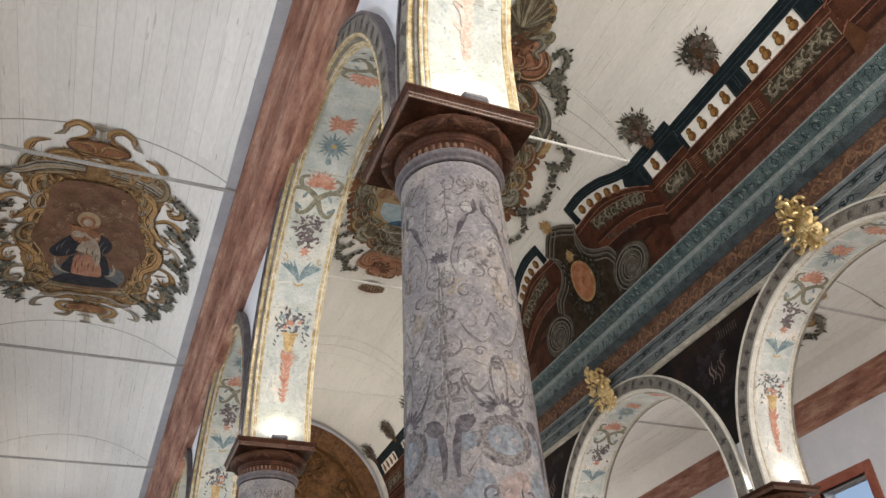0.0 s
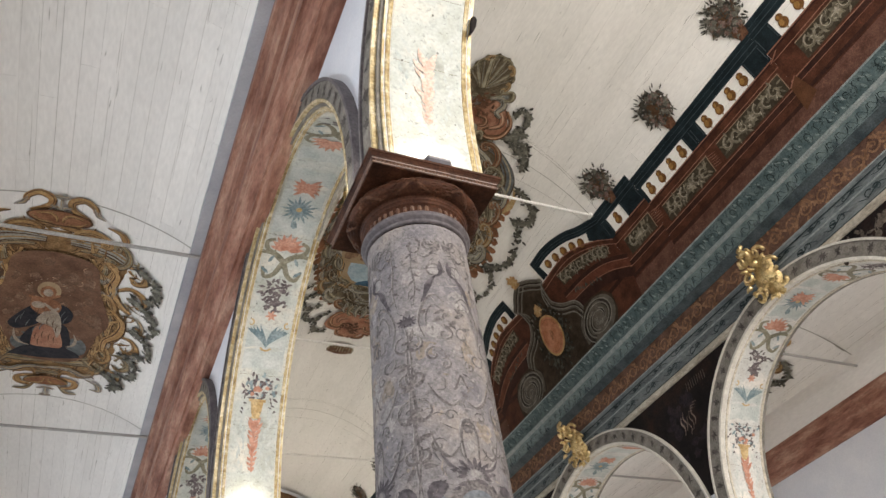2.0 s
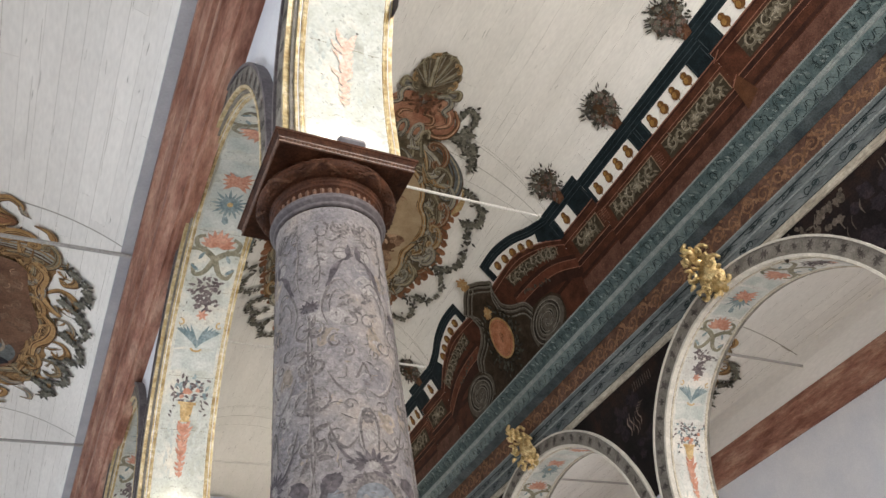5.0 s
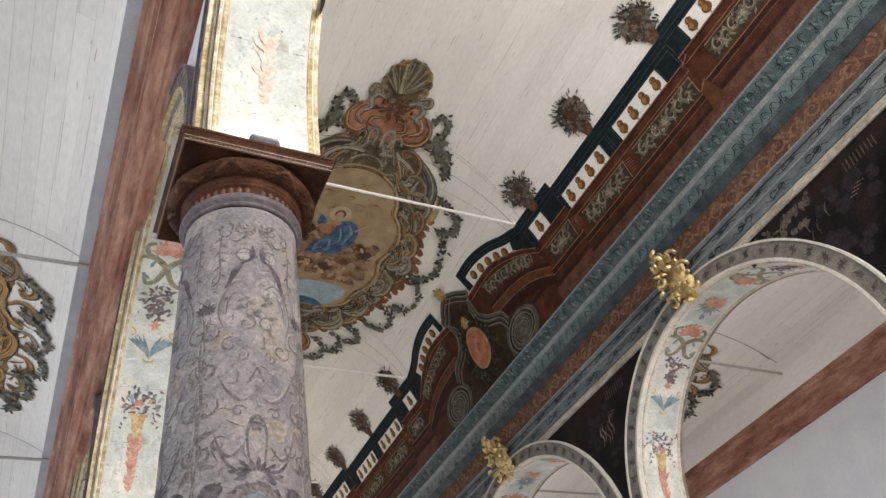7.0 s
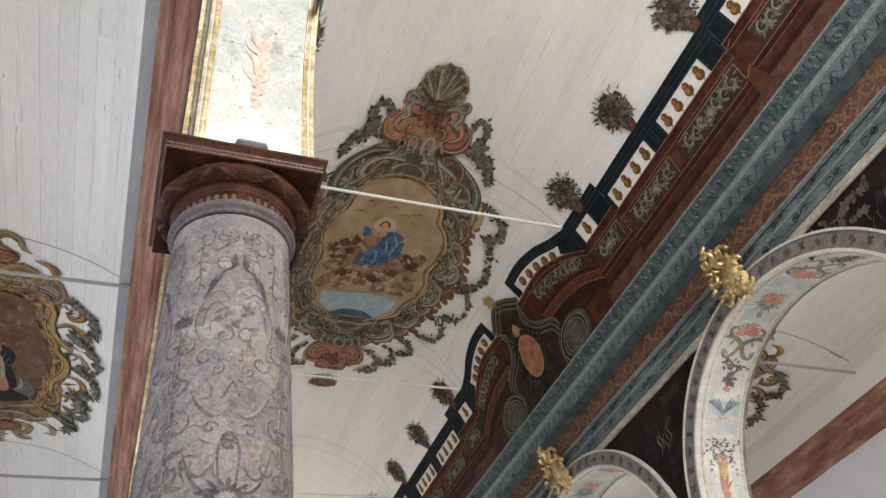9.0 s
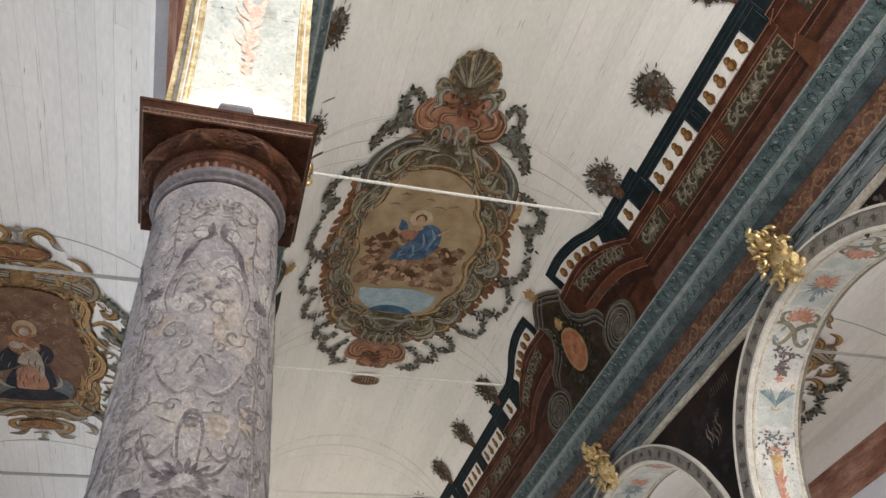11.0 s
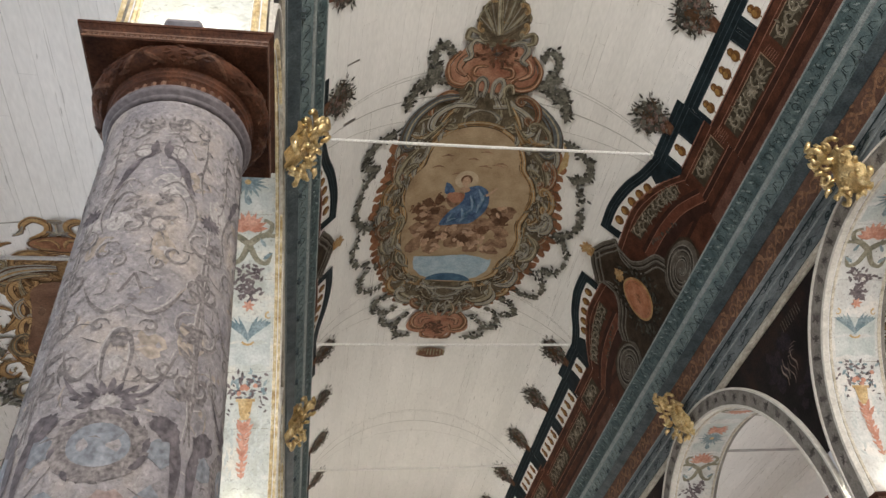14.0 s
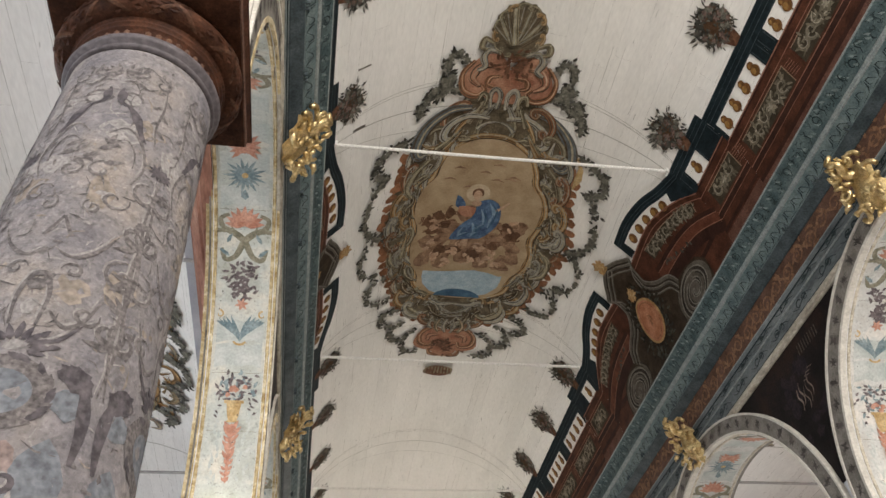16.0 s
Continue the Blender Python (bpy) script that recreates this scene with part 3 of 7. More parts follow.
marks(vmap(), -3.2, 3.2, 230, nave_vault, 4)
for nm, ax, lift in (("ceiling_aisle_north", AX, 0.0), ("ceiling_aisle_south", W - AX + 0.05, 0.15)):
    marks(amap(ax, lift), -amax, amax, 150, bpy.data.objects[nm], 6)
for y in rods_y:
    for d in (-0.55, -0.48, 0.5):
        p = Paint(vmap(), 0.003)
        p.ribbon([(-3.25 + 6.5 * i / 60, y + d * math.cos(1.2 * (-3.25 + 6.5 * i / 60) / 3.25)) for i in range(61)], 0.007)
        p.done("pencil_line", "seam", nave_vault, "faint curved line on the boards")

# timber wall plates under the aisle vaults, and the strips above them
for s, x0 in ((-1, 0.0), (1, W)):
    f, k = x0 + s * HALF, -STEP if x0 == 0 else 0
    prof = [(k, 7.74), (0.03, 7.74), (0.06, 7.80), (0.09, 7.80), (0.09, 7.83), (0.16, 7.88), (0.20, 7.95), (0.17, 7.965), (0.17, 8.00), (0.22, 8.02), (0.22, 8.28), (0.17, 8.295), (0.17, 8.33), (0.26, 8.36), (0.31, 8.53), (0.27, 8.545), (0.27, 8.58), (0.36, 8.62), (0.36, 8.80), (k, 8.80)]
    ob = part("beam_arcade", extrude([(f + s * a, z) for a, z in prof], Y0, Y1 + 0.1), "redwood")
    tagged(ob, "red-brown moulded timber cornice along the arcade", "beam", kind="structure")
    ob = part("trim_arcade", extrude([(f + s * k, 8.81), (f + s * 0.50, 8.79), (f + s * 0.50, 9.06), (f + s * k, 9.10)], Y0, Y1 + 0.1), "strip")
    tagged(ob, "grey-white strip above the timber cornice", "trim", kind="structure")
    o = x0 + s * 4.78
    prof = [(0, 7.80), (0.05, 7.80), (0.10, 7.88), (0.20, 7.95), (0.24, 8.05), (0.24, 8.22), (0.29, 8.28), (0.29, 8.36), (0, 8.36)]
    ob = part("beam_outer", extrude([(o - s * a, z) for a, z in prof], Y0, Y1 + 0.1), "redwood")
    tagged(ob, "red-brown moulded timber cornice along the outer wall", "beam", kind="structure")
    ob = part("trim_outer", extrude([(o, 8.37), (o - s * 0.25, 8.37), (o - s * 0.32, 8.80), (o - s * 0.30, 9.06), (o, 9.10)], Y0, Y1 + 0.1), "aisle")
    tagged(ob, "white boarding between timber cornice and vault", "trim", kind="structure")

# ---- entablature along both sides of the nave ----


def entablature(name, x0, s):
    """s: +1 where the nave lies towards +x."""
    f = x0 + s * HALF
    e = thing(name, (f, 0, 7.65), "dark blue-green and brown painted entablature with carved cornice above the arches", "cornice", "", "structure")

    def run(nm, prof, m, label=""):
        return part(nm, extrude([(f + s * a, z) for a, z in prof], Y0, Y1), m, e, label)
    run("fillet", [(0, 7.69), (0.030, 7.69), (0.044, 7.715), (0.034, 7.74), (0.050, 7.765), (0.040, 7.80), (0, 7.80)], "cream_fillet", "worn cream moulding")
    run("fascia", [(0, 7.802), (0.022, 7.802), (0.022, 8.005), (0.034, 8.03), (0, 8.03)], "fascia")
    run("fascia", [(0, 8.032), (0.040, 8.032), (0.040, 8.17), (0.060, 8.205), (0, 8.205)], "fascia")
    run("fillet", [(0.0345, 8.012), (0.046, 8.012), (0.050, 8.022), (0.046, 8.031), (0.0345, 8.031)], "fillet", "thin pale fillet")
    run("fillet", [(0.0225, 7.806), (0.034, 7.806), (0.037, 7.816), (0.0225, 7.826)], "teal_dark", "dark bead")
    run("fillet", [(0.0405, 8.135), (0.050, 8.135), (0.055, 8.146), (0.0405, 8.156)], "teal_dark", "dark bead")
    run("frieze", [(0, 8.207), (0.03, 8.207), (0.03, 8.60), (0, 8.60)], "frieze")
    run("fillet", [(0.0305, 8.208), (0.054, 8.208), (0.060, 8.220), (0.052, 8.234), (0.0305, 8.234)], "fillet", "thin pale fillet")
    run("soffit", [(0, 8.602), (0.050, 8.602), (0.062, 8.612), (0.180, 8.665), (0.180, 8.69), (0, 8.69)], "soffit_dark", "dark green soffit of the cornice")
    run("bed_moulding", [(0, 8.692), (0.184, 8.678), (0.194, 8.705), (0.222, 8.735), (0.262, 8.775), (0.296, 8.812), (0, 8.812)], "teal_bed", "carved blue-green bed moulding")
    run("fillet", [(0, 8.814), (0.312, 8.814), (0.318, 8.828), (0.312, 8.842), (0.326, 8.848), (0.332, 8.866), (0.326, 8.882), (0, 8.882)], "fillet", "pale double fillet")
    run("cyma", [(0, 8.884), (0.330, 8.884), (0.336, 8.930), (0.352, 8.985), (0.380, 9.035), (0.412, 9.075), (0.436, 9.100), (0.436, 9.13), (0, 9.13)], "teal", "blue-green cyma")
    run("fillet", [(0.4365, 9.102), (0.447, 9.104), (0.450, 9.116), (0.446, 9.128), (0.4365, 9.128)], "fillet", "pale top fillet")
    # dark scrolls and hooked leaves on the cyma and the bed moulding
    rnd = random.Random(name)

    def curved(prof):
        def g(u, v, h):
            t = min(max(v, 0.0), 0.999) * (len(prof) - 1)
            i = int(t)
            a, z = (prof[i][d] + (prof[i + 1][d] - prof[i][d]) * (t - i) for d in (0, 1))
            return (f + s * (a + h * 0.8), u, z - h * 0.6)
        return g

    def bent(p, pts, w, asp, taper=0.75):
        """A stroke on a strip whose height is asp metres."""
        n, out = len(pts), []
        for i, (u, v) in enumerate(pts):
            a, b = pts[max(i - 1, 0)], pts[min(i + 1, n - 1)]
            du, dv = b[0] - a[0], (b[1] - a[1]) * asp
            q = math.hypot(du, dv) or 1
            k = w * (1 - taper * abs(2 * i / (n - 1) - 1)) / 2
            out += [(u - dv / q * k, v + du / q * k / asp), (u + dv / q * k, v - du / q * k / asp)]
        p.put(out, [(2 * i, 2 * i + 1, 2 * i + 3, 2 * i + 2) for i in range(n - 1)])

    cyma = curved([(0.331, 8.888), (0.336, 8.930), (0.352, 8.985), (0.380, 9.035), (0.412, 9.075), (0.436, 9.100)])
    bed = curved([(0.185, 8.682), (0.194, 8.705), (0.222, 8.735), (0.262, 8.775), (0.295, 8.810)])
    p, q, r = Paint(cyma, 0.004), Paint(cyma, 0.003), Paint(bed, 0.003)
    y, i = Y0 + 0.2, 0
    while y < Y1 - 0.2:
        d = 1 if i % 2 else -1
        L = rnd.uniform(0.10, 0.13)
        k = rnd.uniform(0.85, 1.15)
        z0 = rnd.uniform(0.38, 0.55)
        if i % 4 == 0:
            bent(p, [(y + k * 0.07 * (1 - 0.75 * j / 11) * math.cos(1.57 * d + d * 6.4 * j / 11), z0 + 0.34 * k * (1 - 0.75 * j / 11) * math.sin(1.57 * d + d * 6.4 * j / 11)) for j in range(12)], 0.018, 0.24, 0.6)
        else:
            bent(p, [(y - 0.04, z0 + 0.26 * d), (y - 0.01, z0 + 0.32 * d), (y + 0.02, z0 + 0.18 * d), (y + 0.005, z0 - 0.06 * d), (y + 0.035, z0 - 0.28 * d)], 0.020, 0.24)
        for _ in range(9):
            a = rnd.uniform(0, 6.28)
            u, v = y + rnd.uniform(-0.10, 0.11), rnd.uniform(0.10, 0.88)
            h = rnd.choice((-1, 1)) * rnd.uniform(0.6, 1.4)
            bent(p, [(u, v), (u + 0.022 * math.cos(a), v + 0.10 * math.sin(a)), (u + 0.04 * math.cos(a + 0.5 * h), v + 0.17 * math.sin(a + 0.5 * h)), (u + 0.05 * math.cos(a + h), v + 0.2 * math.sin(a + h))], rnd.uniform(0.008, 0.016), 0.24)
        for _ in range(2):
            u, v = y + rnd.uniform(-0.08, 0.08), rnd.uniform(0.2, 0.8)
            bent(q, [(u - 0.03, v - 0.1), (u, v), (u + 0.02, v + 0.14)], 0.03, 0.24)
        w = rnd.uniform(0.25, 0.45)
        bent(r, [(y - 0.03, w), (y + 0.02, 0.74), (y + 0.06, 0.78), (y + 0.08, 0.5), (y + 0.05, 0.38)], 0.015, 0.17)
        bent(r, [(y + 0.08, 0.82), (y + 0.11, 0.5), (y + 0.16, w - 0.1)], 0.018, 0.17)
        bent(r, [(y - 0.06, 0.12), (y + 0.03, 0.16), (y + 0.10, 0.08)], 0.016, 0.17)
        y += rnd.uniform(0.17, 0.22)
        i += 1
    p.done("leaf_carving", "teal_dark", e, "dark scrolls on the cyma", True)
    q.done("leaf_carving", "teal_leaf", e, "pale leaf backs on the cyma", True)
    r.done("leaf_carving", "teal_dark", e, "dark leaf strokes on the bed moulding", True)
    # painted scrolls of the frieze, fascia strokes
    p, q, r = Paint(fmap(f + s * 0.03, s), 0.003), Paint(fmap(f + s * 0.022, s), 0.003), Paint(fmap(f + s * 0.040, s), 0.003)
    y, i = Y0 + 0.3, 0
    while y < Y1 - 0.3:
        d = 1 if i % 2 else -1
        p.curl(y, 8.41 + 0.02 * d, 0.135, 1.4 * d, math.pi / 2 * d, 0.040, 0.45)
        p.ribbon(smooth_line([(y - 0.30, 8.41 - 0.10 * d), (y - 0.15, 8.41 + 0.02 * d), (y, 8.41 + 0.15 * d)], 4), 0.042, 0.5)
        for _ in range(6):
            p.leaf(y + rnd.uniform(-0.2, 0.2), 8.41 + rnd.uniform(-0.15, 0.15), rnd.uniform(0, 6.3), 0.11, 0.055)
        for pt, zz, h in ((q, 7.92, 0.07), (r, 8.09, 0.035)):
            if (i + (pt is r)) % 2 == 0:
                pt.curl(y - 0.08, zz, h, 0.9, 0.4, 0.022, 0.6)
                pt.curl(y + 0.08, zz, h, -0.9, 2.7, 0.022, 0.6)
                pt.ribbon(smooth_line([(y - 0.24, zz - 0.02), (y - 0.12, zz + h * 0.6), (y, zz), (y + 0.12, zz - h * 0.6), (y + 0.24, zz + 0.02)], 3), 0.020, 0.7, True)
                pt.leaf(y, zz, rnd.choice((0.2, 2.9)), 0.14, 0.05)
        y += 0.31
        i += 1
    p.done("scroll_painting", "frieze_leaf", e, "ochre scrolls painted on the frieze")
    q.done("scroll_painting", "teal_dark", e, "dark scrolls on the fascia")
    r.done("scroll_painting", "teal_dark", e, "dark scrolls on the fascia")
    # meander brackets hung under the cornice
    y = -8 * 0.8 + 0.02
    while y < Y1 - 0.4:
        def bar(a0, a1, ya, yb, za, zb):
            return bevel_box(min(f + s * a0, f + s * a1), max(f + s * a0, f + s * a1), ya, yb, za, zb, 0.004)
        br = join(bar(0.15, 0.225, y - 0.055, y - 0.038, 8.668, 8.728), bar(0.17, 0.225, y + 0.015, y + 0.032, 8.668, 8.728), bar(0.15, 0.168, y - 0.038, y + 0.032, 8.656, 8.684))
        part("bracket", br, "soffit_dark", e)
        y += 0.8
    return e


entablature("cornice_north", 0.0, 1)
entablature("cornice_south", W, -1)

# ---- arches: archivolts, gilded edges, painted soffits ----


def ring_strip(x, out, yc, ra, rb, depth, zs):
    """A flat band round an arch on the wall face x, thick by depth."""
    n = 44
    pts = [(1.0, 0, ZC - zs)]
    pts += [(math.cos(math.pi * i / n), math.sin(math.pi * i / n), 0) for i in range(n + 1)]
    pts += [(-1.0, 0, ZC - zs)]
    vs, fs = [], []
    for c, sn, dz in pts:
        for r, d in ((ra, 0), (ra, depth), (rb, depth), (rb, 0)):
            vs.append((x + out * d, yc + r * c, zs + r * sn + dz))
    for i in range(len(pts) - 1):
        for j in range(3):
            a = i * 4 + j
            fs.append((a, a + 1, a + 5, a + 4))
    return vs, fs


def arch_dressing(x0, k, nave_side, detail):
    """One arch's mouldings and paint."""
    yc, zs, r = arch_of(x0, k)
    length = 2 * (zs - ZC) + math.pi * r
    a = thing("arch", (x0, yc, ZC), "round arch with grey archivolt, %s edges and flower-painted soffit" % ("gilded" if x0 == 0 else "cream-coloured"), "arch", "arcade arches", "structure")
    rnd = random.Random(int(k * 7 + x0 * 3))
    for out in (-1, 1):
        nave = out == nave_side
        back = STEP if x0 == 0 and not nave else 0.0
        x = x0 + out * (HALF - back)
        dep = 0.022 if x0 == 0 and nave else 0.062 if nave else 0.035 + back * 0.4
        wid = 0.275 if nave else 0.26
        part("archivolt", ring_strip(x, out, yc, r + (0.075 if back else 0.035), r + wid - 0.03, dep, zs), "archivolt", a)
        part("archivolt_edge", ring_strip(x, out, yc, r - 0.003, r + (0.02 if back else 0.035), 0.016 if back else dep + (0.006 if x0 == 0 and nave else 0.014), zs), "gilt" if x0 == 0 else "white_line" if nave else "archivolt", a, "worn gilded inner edge" if x0 == 0 else "pale inner edge moulding")
        if back:
            part("archivolt_edge", ring_strip(x, out, yc, r + 0.020, r + 0.048, 0.040, zs), "archivolt", a, "grey step of the moulding")
            part("archivolt_edge", ring_strip(x, out, yc, r + 0.048, r + 0.075, dep + 0.006, zs), "gilt", a, "worn gilded inner edge")
        part("archivolt_edge", ring_strip(x, out, yc, r + wid - 0.03, r + wid, dep + 0.018, zs), "white_line" if nave else "ring", a, "outer edge moulding")
        p = Paint(lambda u, v, h, x=x, out=out, dep=dep: (x + out * (dep + h), yc + v * math.cos(u), zs + v * math.sin(u)), 0.003)
        for i in range(30):
            t = math.pi * (i + 0.5) / 30
            rr = r + 0.14
            d = 1 if i % 2 else -1
            for j in range(7):
                ang = d * (0.3 + 0.5 * j) + rnd.uniform(-0.3, 0.3)
                L = rnd.uniform(0.04, 0.085)
                p.ribbon([(t + math.cos(ang) * L * g / rr + rnd.uniform(-0.006, 0.006), rr + math.sin(ang) * L * g + 0.02 * math.sin(3 * g)) for g in (-1, -0.3, 0.4, 1)], rnd.uniform(0.010, 0.024), 0.8, True)
        p.done("archivolt_painting", "arch_dark", a, "dark leaf pattern on the archivolt", True)
    f = smap(x0, yc, zs, r)
    n = 52
    for u in (-0.326, 0.326):
        vs, fs = [], []
        for i in range(n + 1):
            v = length * i / n
            for du, h in ((-0.026, 0), (-0.022, 0.011), (-0.010, 0.015), (0.001, 0.009), (0.012, 0.012), (0.018, 0)):
                vs.append(f(u + (du if u < 0 else -du), v, h))
        for i in range(n):
            for j in range(5):
                q = i * 6 + j
                fs.append((q, q + 1, q + 7, q + 6))
        part("edge_moulding", (vs, fs), "gilt" if x0 == 0 else "edge_cream", a, "worn gilded edge moulding" if x0 == 0 else "worn cream edge moulding")
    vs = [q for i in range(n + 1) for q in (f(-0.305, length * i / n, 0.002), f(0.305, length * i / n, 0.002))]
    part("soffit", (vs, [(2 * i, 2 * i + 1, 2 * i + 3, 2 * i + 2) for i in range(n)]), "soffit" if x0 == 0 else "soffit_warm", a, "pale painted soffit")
    if not detail:
        return a
    faded = x0 == 0 and k == -1
    layer = dict((m, 0.0035 + 0.0012 * i) for i, m in enumerate(("p_wash", "p_olive", "p_blue", "p_dark", "p_urn", "p_red")))
    up = math.pi / 2

    def wide(u, v, h):
        return f(u * 1.18, v, h)

    def motif(flip):
        def s(v):
            return length - v if flip else v

        def an(q):
            return -q if flip else q

        def ink(m):
            return Paint(f if m == "p_wash" else wide, layer[m], 0.00008)
        for v in (1.80, 2.05, 3.50, 3.90):
            p = ink("p_wash")
            p.field((0, s(v)), [(0.27 * c, s(v) + 0.13 * d) for c, d in ((-1, -1), (-0.4, -0.7), (0, -0.9), (0.6, -0.7), (1, -1), (1, 1), (0.2, 0.75), (-0.5, 0.95), (-1, 0.8))], 3)
            p.done("wash", "p_wash", a, "pale blue wash")
        p = ink("p_red")
        for i in range(10):
            v = 0.50 + 0.058 * i
            w = 0.012 + 0.050 * (i / 9) + (0.03 if i in (4, 8, 9) else 0)
            for d in (-1, 1):
                p.leaf(d * rnd.uniform(0, 0.012), s(v), an(up - d * rnd.uniform(0.35, 0.8)), 0.05 + w * rnd.uniform(0.8, 1.3), 0.03 + 0.3 * w)
            p.leaf(0, s(v - 0.02), an(up), 0.10, 0.035 + 0.5 * w)
        p.done("plume", "p_fade" if faded else "p_red", a, "faded red plume")
        p = ink("p_wash")
        for i in range(12):
            for d in (-1, 1):
                p.leaf(d * rnd.uniform(0.12, 0.22), s(0.5 + 0.06 * i), an(up + d * rnd.uniform(-0.9, 0.4)), rnd.uniform(0.06, 0.13), 0.04)
        p.done("side_leaves", "p_wash", a, "pale side leaves", True)
        if faded:
            return
        p = ink("p_urn")
        p.poly([(-0.040, s(1.13)), (0.040, s(1.13)), (0.055, s(1.18)), (0.072, s(1.31)), (-0.072, s(1.31)), (-0.055, s(1.18))])
        p.ribbon([(-0.095, s(1.32)), (0.095, s(1.32))], 0.032)
        p.ribbon([(-0.055, s(1.12)), (0.055, s(1.12))], 0.020)
        for d in (-1, 0, 1):
            p.ribbon([(d * 0.028, s(1.15)), (d * 0.042, s(1.30))], 0.006)
        p.done("urn", "p_urn", a, "ochre urn")
        p, q = ink("p_dark"), ink("p_blue")
        for _ in range(64):
            u, v = rnd.gauss(0, 0.085), rnd.uniform(1.33, 1.62)
            (p if rnd.random() < 0.55 else q).leaf(u * 1.15, s(v), rnd.uniform(0, 6.28), rnd.uniform(0.05, 0.085), 0.036)
        for d in (-1, 1):
            for i in range(7):
                p.leaf(d * (0.11 + 0.012 * i), s(1.46 - 0.045 * i), rnd.uniform(0, 6.28), 0.05, 0.024)
        p.done("flower_bunch", "p_dark", a, "dark flower bunch", True)
        q.done("flower_bunch", "p_blue", a, "blue-grey leaves", True)
        p = ink("p_red")
        for _ in range(6):
            p.disc(rnd.gauss(0, 0.06), s(rnd.uniform(1.36, 1.50)), 0.026, n=7, wob=0.3)
        p.done("blossoms", "p_red", a, "small red blossoms", True)
        p = ink("p_urn")
        p.ribbon([(-0.06, s(1.94)), (-0.03, s(1.915)), (0, s(1.91)), (0.03, s(1.915)), (0.06, s(1.94))], 0.022)
        p.done("cup", "p_urn", a, "ochre cup")
        for d in (-1, 1):
            p = ink("p_blue")
            for i in range(6):
                p.leaf(d * 0.018 * i, s(1.94 + 0.028 * i), an(up - d * (0.30 + 0.15 * i)), 0.30 - 0.028 * i, 0.062, -0.25 * d)
            p.done("acanthus_leaf", "p_blue", a, "blue acanthus leaf")
            p = ink("p_urn")
            p.curl(d * 0.21, s(2.22), 0.045, 0.8 * d, an(up), 0.022)
            p.done("hook", "p_urn", a, "ochre hook scroll")
        p = ink("p_red")
        p.rosette(0, s(2.33), 0.07, 6, 0.55)
        p.done("blossom", "p_red", a, "small red blossom")
        p = ink("p_dark")
        for _ in range(84):
            v = rnd.uniform(2.38, 2.76)
            p.leaf(rnd.gauss(0, 0.045 if v < 2.55 else 0.085), s(v), rnd.uniform(0, 6.28), rnd.uniform(0.05, 0.085), 0.040)
        p.done("flower_bunch", "p_dark", a, "dark flower bunch", True)
        for d in (-1, 1):
            p = ink("p_olive")
            p.ribbon([(d * u, s(v)) for u, v in smooth_line([(-0.22, 2.92), (-0.18, 2.80), (-0.08, 2.84), (0.0, 3.0), (0.10, 3.09), (0.20, 3.14), (0.23, 3.24), (0.15, 3.29)], 4)], 0.072, 0.5, True)
            for i in range(4):
                p.leaf(d * (0.10 + 0.03 * i), s(3.05 + 0.02 * i), an(up - d * (0.2 + 0.5 * i)), 0.12, 0.045)
            p.done("scroll", "p_olive", a, "olive crossed scroll")
            p = ink("p_blue")
            p.leaf(d * 0.14, s(2.84), an(up - d * 0.9), 0.13, 0.05)
            p.leaf(d * 0.17, s(2.98), an(up + d * 0.5), 0.12, 0.05)
            p.done("side_leaf", "p_blue", a, "blue-grey side leaf")
        p = ink("p_red")
        for i in range(9):
            p.leaf(0, s(3.17), an(up + (i - 4) * 0.36), 0.23 - abs(i - 4) * 0.008, 0.085)
        p.done("shell_flower", "p_red", a, "red shell flower")
        if flip:
            return
        p = ink("p_blue")
        for i in range(18):
            p.leaf(0, s(3.74), 2 * math.pi * i / 18, 0.17 + 0.05 * (i % 2), 0.045)
        p.leaf(0, s(3.46), an(up), 0.12, 0.09)
        p.done("star_flower", "p_blue", a, "blue star flower")
        p = ink("p_urn")
        p.disc(0, s(3.74), 0.032)
        p.done("flower_eye", "p_urn", a)
    motif(False)
    motif(True)
    mid = length / 2
    p = Paint(f, layer["p_red"], 0.00008)
    for i in range(16):
        t = 2 * math.pi * i / 16
        p.leaf(0, mid, t, (0.20 if abs(math.cos(t)) > 0.6 else 0.085) * rnd.uniform(0.9, 1.1), 0.07)
    p.done("shell_flower", "p_red", a, "red lozenge flower")
    # small holes and flakes in the paint
    p = Paint(f, 0.0115)
    for _ in range(30):
        p.disc(rnd.uniform(-0.26, 0.26), rnd.uniform(0.3, length - 0.3), rnd.uniform(0.003, 0.009), n=6, wob=0.4)
    p.done("flaked_spots", "arch_dark", a, "small dark flakes", True)
    for v in (1.02, 1.62, 2.15, 2.62, 3.35, length - 1.02, length - 1.62, length - 2.15, length - 2.62):
        q = Paint(f, 0.0035)
        q.ribbon([(-0.28 + 0.08 * i, v + rnd.uniform(-0.004, 0.004)) for i in range(8)], 0.004)
        q.done("crack", "p_olive", a, "fine crack across the plaster")
    return a


for k in range(-2, 4):
    arch_dressing(0.0, k, 1, k in (-1, 0, 1))
    arch_dressing(W, k, -1, k in (0, 1, 2))

# dark painted spandrels on the nave side
for x0, s in ((0.0, 1), (W, -1)):
    x = x0 + s * HALF
    for k in range(-1, 4):
        yk = COLS[x0][k]
        sp = thing("spandrel_painting", (x, yk, ZC + 0.6), "very dark brown painted canvas between two arches", "painting", "spandrel paintings")
        (ya, za, ra), (yb, zb, rb), rows = arch_of(x0, k - 1), arch_of(x0, k), 22
        vs, fs = [], []
        zl = ZS + 0.35
